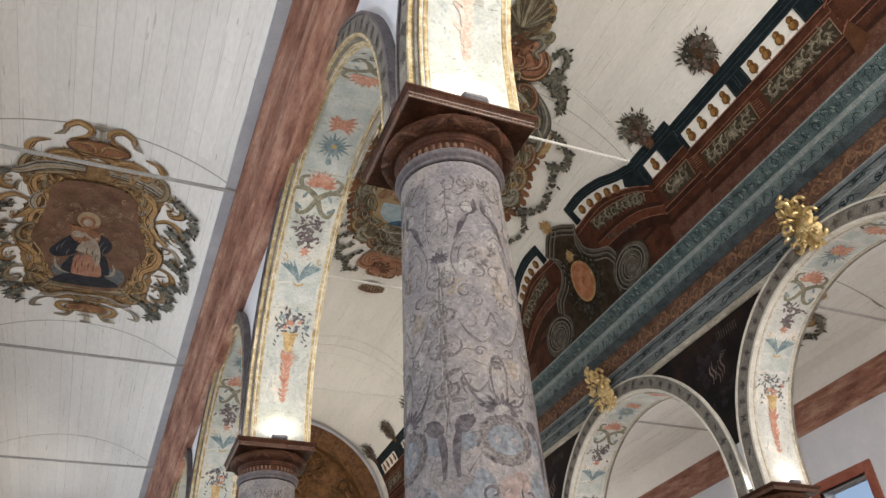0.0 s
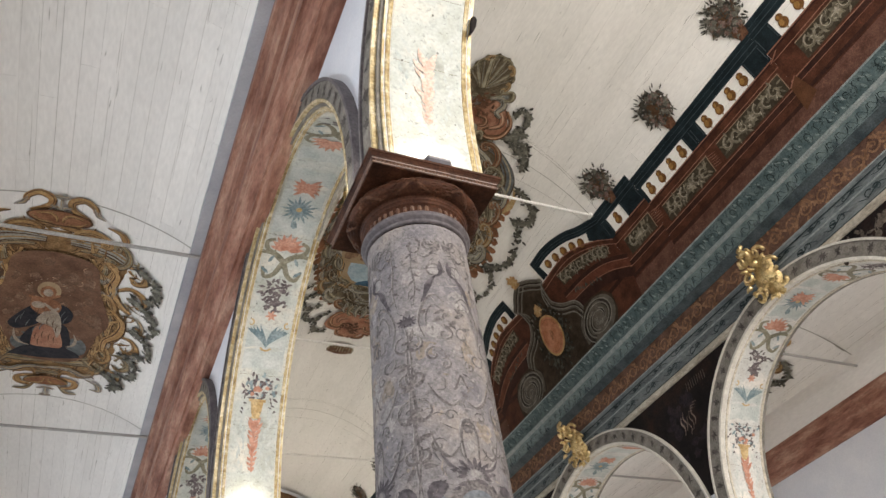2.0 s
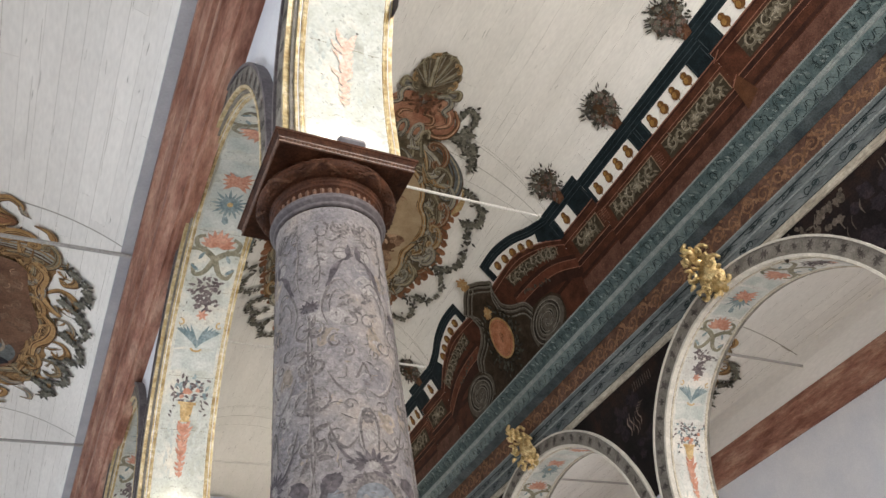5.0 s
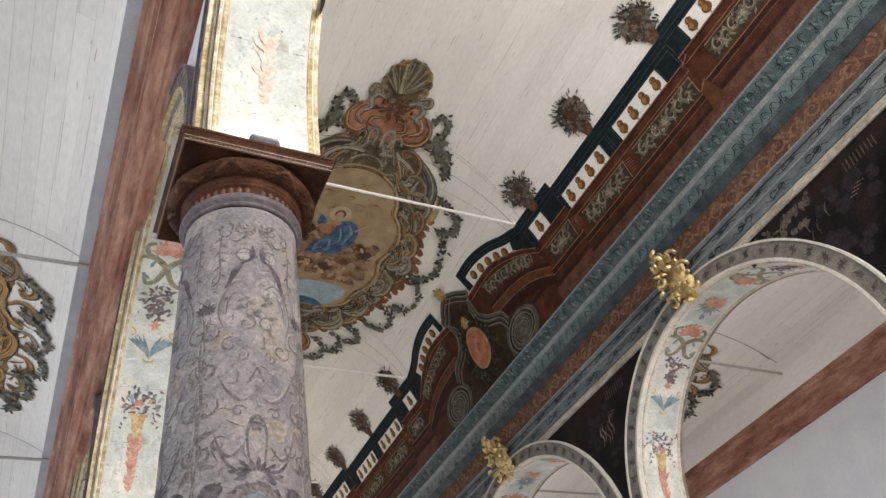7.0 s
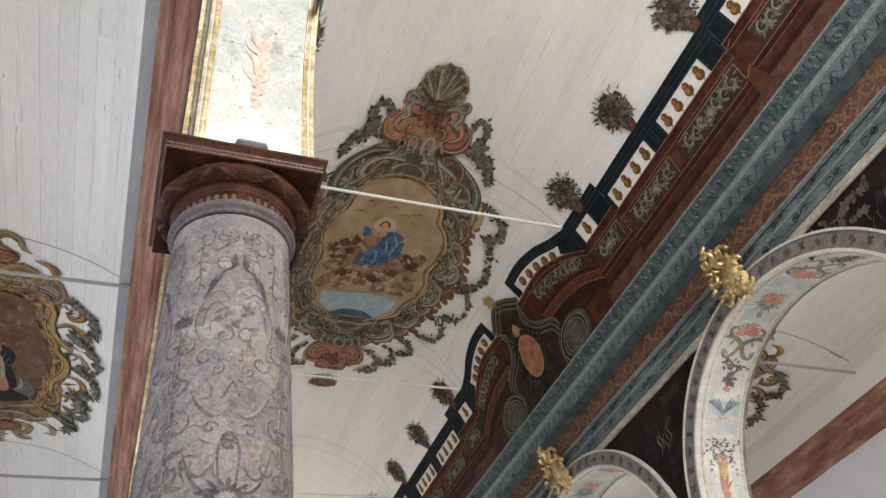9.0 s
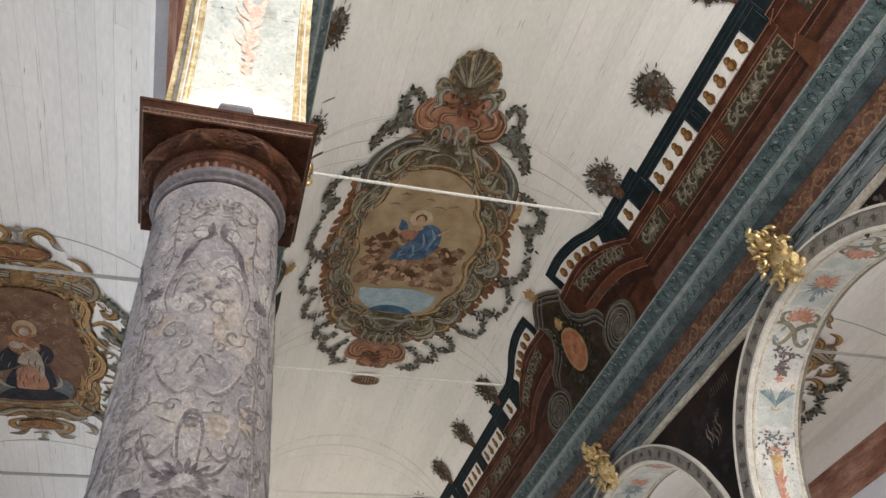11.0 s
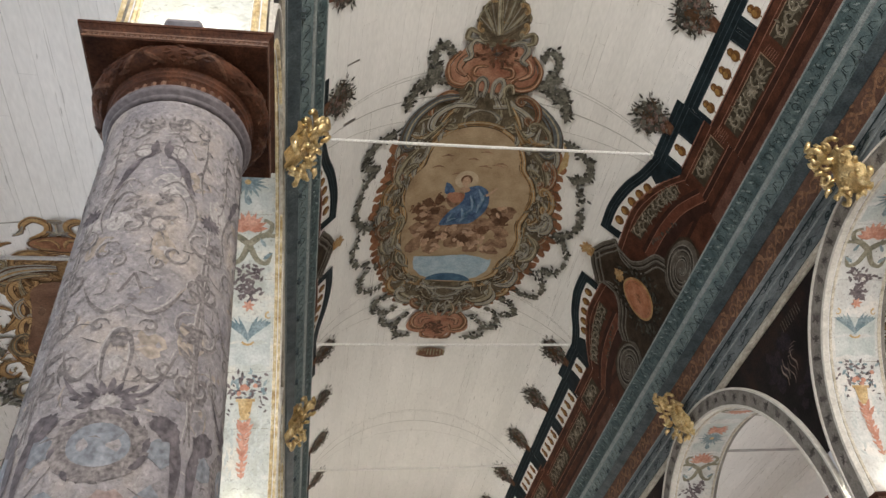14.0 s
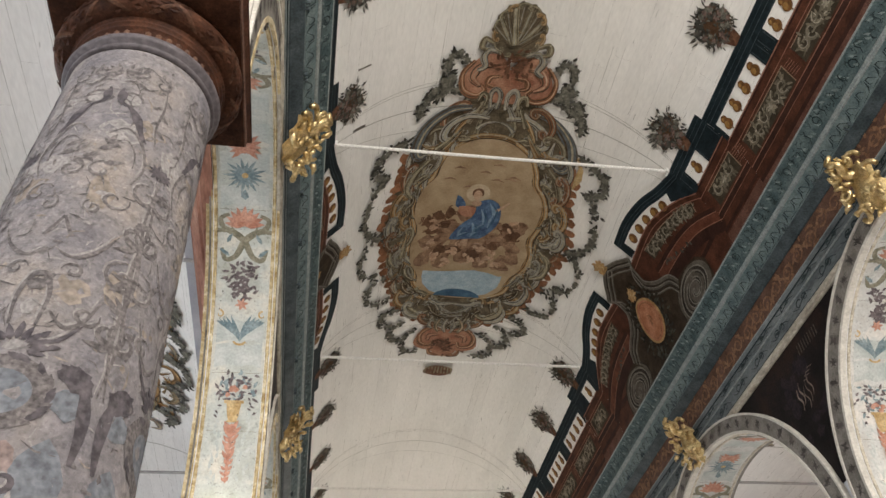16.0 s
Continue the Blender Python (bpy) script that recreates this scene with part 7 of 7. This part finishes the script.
    cr.lay([(C0 + 0.11 * math.cos(0.35 * i), 3.98 + 0.10 * math.sin(0.35 * i)) for i in range(18)], 0.05, "roc_c", 0.3)
    cr.done(t, TONES)
    p = Paint(m, 0.082)
    for _ in range(46):
        p.leaf(C0 + rnd.gauss(0, 0.15), 4.46 + rnd.gauss(0, 0.10), rnd.uniform(0, 6.3), 0.13, 0.07)
    p.done("crest_foliage", "pot", t, "dark brown crest foliage", True)
    # lower crest
    p = Paint(m, 0.0490)
    for s in (-1, 1):
        p.field((C0 + s * 0.36, 11.6), [(C0 + s * (0.36 + 0.36 * math.cos(a) * (1 + 0.12 * math.sin(3 * a))), 11.58 + 0.42 * math.sin(a)) for a in [6.283 * i / 20 for i in range(20)]], 3)
    p.field((C0, 11.7), [(C0 + 0.36 * math.cos(6.283 * i / 14), 11.75 + 0.5 * math.sin(6.283 * i / 14)) for i in range(14)], 3)
    p.done("lower_crest", "crest", t, "rose-coloured lower crest")
    cr = Scrolls(m, 0.054)
    for s in (-1, 1):
        for tone, w, pts in (("rust", 0.12, ((0.12, 11.30), (0.40, 11.20), (0.62, 11.42), (0.58, 11.72), (0.36, 11.82), (0.28, 11.66))), ("crest", 0.14, ((0.20, 11.42), (0.40, 11.46), (0.42, 11.64))), ("rust", 0.10, ((0.10, 12.20), (0.30, 12.12), (0.36, 11.94))),
                             ("roc_b", 0.09, ((0.06, 10.90), (0.12, 11.12), (0.06, 11.36))), ("roc_a", 0.09, ((0.22, 10.90), (0.30, 11.12), (0.22, 11.34))), ("roc_b", 0.08, ((0.40, 10.92), (0.46, 11.08), (0.38, 11.22)))):
            cr.lay(smooth_line([(C0 + s * u, v) for u, v in pts], 5), w, tone, 0.5, light="flesh" if tone != "roc_b" else "roc_hi")
    cr.done(t, TONES)
    p = Paint(m, 0.080)
    for _ in range(34):
        p.leaf(C0 + rnd.gauss(0, 0.13), 11.82 + rnd.gauss(0, 0.13), rnd.uniform(0, 6.3), 0.13, 0.07)
    p.disc(C0, 12.75, 0.36, 0.20, 0, 14, 0.08)
    p.done("lower_leaf", "pot", t, "dark lower leaves and pendant", True)
    p = Paint(m, 0.084)
    for i in range(9):
        p.ribbon([(C0 + 0.075 * (i - 4), 12.6), (C0 + 0.08 * (i - 4), 12.85)], 0.035)
    p.each("pendant_rib", "roc_a", t)
    # garlands
    p, q = Paint(m, 0.0460), Paint(m, 0.0520)
    for s in (-1, 1):
        for pts in (((0.75, 4.45), (0.95, 4.28), (1.08, 4.50), (0.98, 4.75)), ((0.98, 4.75), (1.10, 5.05), (1.38, 5.20)), ((0.80, 5.0), (1.0, 4.9), (1.12, 4.75)), ((1.22, 4.95), (1.36, 5.1), (1.45, 5.42)),
                    ((1.55, 5.95), (1.80, 6.02), (2.02, 6.15)), ((2.02, 6.15), (2.08, 6.45), (1.86, 6.62)), ((1.80, 6.62), (2.02, 6.85), (2.16, 7.2), (2.20, 7.6)), ((2.20, 7.6), (2.05, 7.95), (1.84, 8.1)),
                    ((1.84, 8.1), (2.12, 8.3), (2.20, 8.7), (2.05, 9.05), (1.80, 9.15)), ((1.62, 9.3), (1.90, 9.45), (1.95, 9.8), (1.70, 10.05), (1.45, 10.0)), ((1.2, 10.45), (1.50, 10.5), (1.55, 10.8), (1.30, 10.95)), ((1.0, 10.9), (1.25, 11.1), (1.22, 11.45), (0.98, 11.55)), ((0.72, 11.25), (0.95, 11.5), (0.9, 11.95), (0.62, 12.05))):
            garland(p, q, [(C0 + s * u * (1.06 if v > 5.6 else 1.0), v) for u, v in pts], rnd, 30, 0.06)
    p.done("garland_leaf", "leaf", t, "grey-green garland leaves", True)
    q.done("garland_rose", "leaf_pale", t, "faded grey-green garland blooms", True)
    return t


nave_cartouche()


def aisle_cartouche(ax, flip, lift=0.0):
    m0 = amap(ax, lift)
    C0 = 0.0
    t = thing("ceiling_painting", m0(0, 8.2, 0), "painted brown rococo cartouche with dark robe on the aisle vault", "ceiling painting", "aisle ceiling paintings")
    rnd = random.Random(55)

    def m(u, v, h):
        u += 0.05
        return m0(-u if flip else u, 5.16 + (v - 5.67) * 0.985, h)
    body = [(6.55, 0.02), (6.58, 0.55), (6.65, 0.98), (6.9, 0.98), (7.2, 0.92), (7.6, 0.90), (8.0, 0.98), (8.4, 1.10), (8.8, 1.08), (9.2, 0.98), (9.6, 0.98), (9.95, 0.94), (10.2, 0.74), (10.4, 0.48), (10.45, 0.02)]
    inner = [(7.00, 0.02), (7.04, 0.38), (7.18, 0.57), (7.43, 0.64), (7.81, 0.68), (8.20, 0.82), (8.48, 0.86), (8.75, 0.80), (9.05, 0.69), (9.5, 0.60), (9.72, 0.53), (9.93, 0.30), (9.98, 0.02)]
    p = Paint(m, 0.005)
    p.field((0, 8.4), ragged(body, 0, rnd, 0.05), 9)
    p.done("frame_ground", "roc_warm", t, "warm brown frame ground")
    hb, hi = half_width(body), half_width(inner)
    sc = Scrolls(m, 0.009, "umber_soft", "roc_c")
    rococo_frame(sc, 0.0, body, inner, rnd, ("roc_c", "roc_a", "roc_c", "roc_b"), ("roc_c", "roc_a", "roc_c", "roc_warm"), 0.80, False)
    for s in (-1, 1):
        for tone, w, tp, pts in (("roc_c", 0.14, 0.5, ((0.66, 6.98), (0.86, 7.2), (0.80, 7.6), (0.98, 7.9), (1.16, 8.0))), ("roc_c", 0.14, 0.5, ((0.84, 8.1), (1.06, 8.35), (1.02, 8.7), (0.84, 9.0), (0.82, 9.3))), ("roc_a", 0.12, 0.5, ((0.74, 9.35), (0.92, 9.6), (0.84, 9.95), (0.56, 10.1))),
                                 ("roc_c", 0.12, 0.8, ((0.92, 6.85), (1.20, 6.90), (1.28, 7.12), (1.12, 7.26), (1.04, 7.14))), ("roc_c", 0.13, 0.8, ((0.86, 7.62), (1.08, 7.42), (1.30, 7.50), (1.34, 7.74), (1.20, 7.82))), ("roc_b", 0.10, 0.8, ((1.02, 8.16), (1.26, 8.10), (1.38, 8.30), (1.28, 8.50), (1.16, 8.42))),
                                 ("roc_c", 0.13, 0.8, ((1.02, 8.76), (1.26, 8.74), (1.36, 8.96), (1.22, 9.14), (1.10, 9.04))), ("roc_a", 0.12, 0.8, ((0.94, 9.36), (1.18, 9.34), (1.28, 9.58), (1.12, 9.74), (1.02, 9.64))), ("roc_c", 0.11, 0.8, ((0.90, 9.86), (1.10, 9.9), (1.14, 10.1), (0.98, 10.16))),
                                 ("roc_b", 0.20, 0.5, ((0.16, 6.74), (0.45, 6.72), (0.74, 6.74), (0.98, 6.84), (1.10, 6.82))), ("roc_a", 0.10, 0.6, ((0.30, 6.88), (0.55, 6.86), (0.80, 6.92))), ("roc_a", 0.14, 0.6, ((0.06, 10.0), (0.34, 9.98), (0.62, 9.90), (0.74, 10.04))), ("roc_b", 0.13, 0.6, ((0.0, 10.22), (0.34, 10.20), (0.56, 10.30), (0.74, 10.20))),
                                 ("roc_c", 0.15, 0.5, ((0.66, 6.56), (0.34, 6.46), (0.0, 6.42))), ("roc_c", 0.11, 0.4, ((0.38, 6.18), (0.16, 6.04), (0.13, 5.88), (0.28, 5.79), (0.42, 5.88), (0.44, 5.98))), ("roc_b", 0.07, 0.9, ((0.42, 5.90), (0.47, 6.02), (0.58, 6.08))), ("roc_c", 0.12, 0.9, ((0.80, 6.56), (0.90, 6.40), (0.82, 6.24), (0.62, 6.20))),
                                 ("roc_c", 0.11, 0.5, ((0.20, 10.52), (0.46, 10.58), (0.42, 10.78), (0.22, 10.86))), ("roc_a", 0.09, 0.7, ((0.20, 10.80), (0.34, 10.98), (0.52, 10.96))), ("roc_b", 0.10, 0.9, ((0.60, 10.36), (0.82, 10.44), (0.88, 10.62), (0.72, 10.66)))):
            sc.lay(smooth_line([(s * u, v) for u, v in pts], 5), w, tone, tp)
        sc.lay([(s * (w + 0.035), v) for w, v in smooth_line([(w, v) for v, w in inner[1:-1]], 4)], 0.10, "umber_soft", 0.0, False, 1.1, "p_urn", 0.22)
        for i in range(26):
            d = rnd.uniform(6.8, 10.2)
            sc.flame(s * (hb(d) + rnd.uniform(0.02, 0.26)), d, (0.0 if s > 0 else math.pi) + s * rnd.uniform(-0.9, 1.3), rnd.uniform(0.12, 0.26), 0.05, s * rnd.uniform(-2, 2), rnd.choice(("roc_c", "roc_a", "roc_d")))
    # bowl of the crest, pendant and finial
    for v, w, k in ((6.22, 0.40, 1), (10.66, 0.34, -1)):
        q = Paint(m, 0.0395)
        q.field((0, v), [(w * 1.08 * math.cos(a), v + 0.19 * math.sin(a) * (0.75 if math.sin(a) * k < 0 else 1)) for a in [6.283 * i / 24 for i in range(24)]], 4)
        q.done("bowl_edge", "umber_soft", t, "dark bowl edge")
        q = Paint(m, 0.0425)
        q.field((0, v), [(w * math.cos(a), v + 0.16 * math.sin(a) * (0.75 if math.sin(a) * k < 0 else 1)) for a in [6.283 * i / 24 for i in range(24)]], 4)
        q.done("bowl", "rust", t, "rust-brown bowl")
        bw = Scrolls(m, 0.046, "umber_soft", "roc_c")
        for s in (-1, 1):
            bw.lay(smooth_line([(s * 0.04, v + 0.10 * k), (s * 0.05, v), (s * 0.14, v - 0.07 * k), (s * 0.30, v - 0.04 * k)], 4), 0.05, "roc_c", 0.6)
            bw.lay(smooth_line([(s * 0.10, v + 0.12 * k), (s * 0.26, v + 0.10 * k), (s * 0.36, v)], 4), 0.04, "roc_c", 0.6)
        bw.lay(smooth_line([(-0.14, v - 0.24 * k), (0.0, v - 0.20 * k), (0.14, v - 0.24 * k)], 4), 0.07, "roc_b", 0.6)
        bw.lay(smooth_line([(0, v - 0.20 * k), (0.0, v - 0.32 * k), (0.01, v - 0.42 * k)], 3), 0.04, "roc_b", 0.2)
        bw.lay(smooth_line([(-0.09, v - 0.45 * k), (0.0, v - 0.43 * k), (0.09, v - 0.45 * k)], 3), 0.09, "roc_b", 0.5)
        bw.done(t, TONES)
    sc.done(t, TONES)
    p = Paint(m, 0.0430)
    p.field((0, 8.4), ragged(inner, 0, rnd, 0.012), 7)
    p.done("field", "field_dark", t, "red-brown painted sky")
    p, q = Paint(m, 0.0450), Paint(m, 0.0465)
    for _ in range(70):
        u, v = rnd.uniform(-0.75, 0.75), rnd.uniform(7.2, 9.3)
        if abs(u) < hi(v) - 0.12:
            p.disc(u, v, rnd.uniform(0.05, 0.12), rnd.uniform(0.04, 0.08), rnd.uniform(0, 3), 10, 0.3)
            q.curl(u, v, rnd.uniform(0.05, 0.10), rnd.choice((-0.5, 0.5)), rnd.uniform(0, 6.3), 0.018)
    p.each("cloud", "dim_cloud", t, "brown cloud")
    q.done("cloud_line", "cloud", t, "lighter cloud edges", True)
    p = Paint(m, 0.0475)
    for s in (-1, 1):
        p.field((s * 0.42, 9.40), [(s * 0.42 + 0.16 * math.cos(a), 9.40 + 0.26 * math.sin(a)) for a in [6.283 * i / 18 for i in range(18)]], 2)
    p.each("grey_glow", "slate", t, "blue-grey patch of sky")
    p = Paint(m, 0.0490)
    p.disc(-0.06, 7.95, 0.17, 0.22, 0, 20)
    p.done("light_disc", "field", t, "tan disc of light")
    p = Paint(m, 0.0500)
    for i in range(12):
        a = math.pi * (1.02 + 0.96 * i / 11)
        p.disc(-0.06 + 0.30 * math.cos(a), 8.0 + 0.34 * math.sin(a), 0.013, n=6)
    p.done("star_dot", "cloth", t, "small pale dots", True)
    p = Paint(m, 0.0510)
    p.field((-0.10, 9.68), smooth_line([(-0.62, 9.78), (-0.40, 9.56), (-0.08, 9.49), (0.25, 9.50), (0.50, 9.68), (0.20, 9.84), (-0.2, 9.88), (-0.62, 9.78)], 4), 3)
    p.each("dark_ground", "robe", t, "black-blue mound")
    p = Paint(m, 0.0530)
    p.field((-0.36, 8.72), smooth_line([(-0.28, 8.36), (-0.46, 8.58), (-0.62, 8.86), (-0.50, 9.04), (-0.24, 8.92), (-0.10, 8.66), (-0.28, 8.36)], 4), 2)
    p.field((0.18, 8.5), smooth_line([(0.10, 8.26), (0.24, 8.34), (0.32, 8.52), (0.26, 8.74), (0.12, 8.80), (0.04, 8.55), (0.10, 8.26)], 4), 2)
    p.field((-0.02, 9.2), smooth_line([(-0.30, 9.0), (-0.44, 9.36), (-0.30, 9.52), (0.26, 9.50), (0.30, 9.12), (0.16, 8.80), (-0.30, 9.0)], 3), 2)
    p.each("dark_robe", "robe", t, "black-blue robe")
    p = Paint(m, 0.0560)
    p.field((-0.10, 9.25), smooth_line([(-0.24, 8.98), (-0.28, 9.40), (-0.24, 9.52), (0.02, 9.54), (0.20, 9.46), (0.12, 8.98), (-0.04, 8.86), (-0.24, 8.98)], 3), 3)
    p.done("rose_drapery", "crest", t, "rose drapery")
    p = Paint(m, 0.0575)
    p.field((-0.10, 8.40), smooth_line([(-0.30, 8.20), (-0.30, 8.44), (-0.12, 8.62), (0.10, 8.50), (0.12, 8.26), (-0.05, 8.16), (-0.30, 8.20)], 3), 2)
    p.disc(-0.07, 7.98, 0.115, 0.15, 0.1, 14)
    p.ribbon(smooth_line([(-0.34, 8.12), (-0.15, 8.18), (0.10, 8.04)], 4), 0.10, 0.5, True)
    p.each("brown_shawl", "rust", t, "rust-brown shawl")
    p = Paint(m, 0.0600)
    p.field((0.02, 8.75), smooth_line([(-0.12, 8.52), (0.06, 8.46), (0.14, 8.66), (0.16, 9.0), (0.10, 9.22), (0.02, 8.92), (-0.22, 8.80), (-0.12, 8.52)], 3), 3)
    p.disc(-0.07, 8.0, 0.07, 0.10, 0, 14)
    p.disc(-0.20, 8.34, 0.10, 0.09, 0.4, 12)
    p.ribbon(smooth_line([(-0.12, 8.28), (0.02, 8.44), (0.10, 8.36)], 4), 0.07, 0.5, True)
    p.each("pale_drapery", "pale_cloth", t, "pale drapery shape")
    p = Paint(m, 0.0630)
    for u, v in ((-0.2, 9.1), (-0.1, 9.05), (0.0, 9.1), (0.08, 9.15), (-0.16, 9.25), (0.05, 8.7), (0.1, 8.85), (-0.04, 8.65), (-0.18, 8.42)):
        p.ribbon(smooth_line([(u, v), (u - 0.02, v + 0.12), (u - 0.01, v + 0.24)], 3), 0.018, 0.8, True)
    p.done("fold_stroke", "umber_soft", t, "brown fold strokes", True)
    p = Paint(m, 0.0640)
    p.ribbon(smooth_line([(-0.53, 9.03), (-0.52, 9.25), (-0.44, 9.42), (-0.30, 9.50)], 4), 0.06, 0.8, True)
    p.ribbon(smooth_line([(0.36, 9.02), (0.40, 9.2), (0.36, 9.36), (0.26, 9.44)], 4), 0.06, 0.8, True)
    p.each("crescent_end", "pale_cloth", t, "pale crescent end")
    p = Paint(m, 0.0650)
    for u, v in ((-0.45, 8.65), (-0.38, 8.55), (-0.3, 8.75), (0.2, 8.42), (0.24, 8.55), (-0.1, 8.82), (-0.2, 8.9)):
        p.ribbon(smooth_line([(u, v), (u - 0.05, v + 0.12), (u - 0.06, v + 0.22)], 3), 0.02, 0.8, True)
    p.done("fold_light", "slate", t, "blue-grey fold strokes", True)
    p, q = Paint(m, 0.0420), Paint(m, 0.0480)
    for s in (-1, 1):
        for pts in (((1.18, 6.85), (1.42, 7.0), (1.52, 7.3), (1.4, 7.5)), ((1.12, 7.6), (1.4, 7.75), (1.6, 8.05), (1.55, 8.35)), ((1.25, 8.4), (1.5, 8.55), (1.58, 8.9), (1.38, 9.1)), ((1.2, 9.2), (1.42, 9.4), (1.4, 9.75), (1.15, 9.9)), ((0.95, 10.0), (1.2, 10.15), (1.1, 10.35))):
            garland(p, q, [(s * u, v) for u, v in pts], rnd, 30, 0.06)
    p.done("garland_leaf", "leaf", t, "grey-green garland leaves", True)
    q.done("garland_rose", "leaf_pale", t, "faded grey-green garland blooms", True)
    return t


aisle_cartouche(AX, False)
aisle_cartouche(W - AX + 0.05, True, 0.15)


# ---- gilded carved chancel arch at the far end ----
def chancel_arch():
    t = thing("chancel_retable", (CX, Y1, 0), "dark gilded carved wooden retable arch filling the end of the nave", "retable")
    n = 36
    for ra, rb, d in ((2.62, 3.16, 0.22), (2.50, 2.62, 0.28)):
        vs, fs = [], []
        for i in range(n + 1):
            a = math.pi * i / n
            for r, dd in ((ra, 0), (ra, d), (rb, d), (rb, 0)):
                vs.append((CX + r * math.cos(a), Y1 - dd + 0.1, VZ - 0.3 + (r + 0.1) * math.sin(a) * 1.03))
        fs = [(4 * i + j, 4 * i + j + 1, 4 * i + j + 5, 4 * i + j + 4) for i in range(n) for j in range(3)]
        part("archivolt", (vs, fs), "carved", t)
    vs = [(CX, Y1 + 0.04, VZ - 0.3)] + [(CX + 2.55 * math.cos(math.pi * i / n), Y1 + 0.04, VZ - 0.3 + 2.7 * math.sin(math.pi * i / n)) for i in range(n + 1)]
    part("tympanum", (vs, [(0, i + 1, i + 2) for i in range(n)]), "carved", t)
    part("wall_panel", bevel_box(CX - 3.25, CX + 3.25, Y1 - 0.02, Y1 + 0.06, 0, VZ - 0.3), "carved", t)
    rnd = random.Random(8)
    for i in range(15):
        a = math.pi * (i + 0.5) / 15
        p = Paint(lambda u, v, h: (CX + v * math.cos(u), Y1 - 0.12 - h, VZ - 0.3 + (v + 0.1) * math.sin(u) * 1.03), 0.01)
        for d in (-0.075, 0.075):
            p.ribbon([(a + d, 2.70), (a + d, 3.08)], 0.012)
        for _ in range(7):
            p.curl(a + rnd.uniform(-0.05, 0.05), 2.88 + rnd.uniform(-0.12, 0.12), 0.05, rnd.choice((-1, 1)), rnd.uniform(0, 6), 0.02)
        p.done("carved_panel", "frieze_leaf", t)
    for i in range(46):
        a, r = math.pi * rnd.random(), 2.4 * math.sqrt(rnd.random())
        c = Vector((CX + r * math.cos(a), Y1 - 0.02, VZ - 0.2 + r * math.sin(a)))
        rr, d = rnd.uniform(0.15, 0.34), rnd.choice((-1, 1))
        path = [c + Vector((rr * (1 - 0.7 * j / 11) * math.cos(d * 6.0 * j / 11 + i), -0.07 * math.sin(j / 4), rr * (1 - 0.7 * j / 11) * math.sin(d * 6.0 * j / 11 + i))) for j in range(12)]
        part("scroll", tube(path, [0.05 * (1 - 0.06 * j) for j in range(12)], 5), "carved", t, smooth=True)
    return t


chancel_arch()
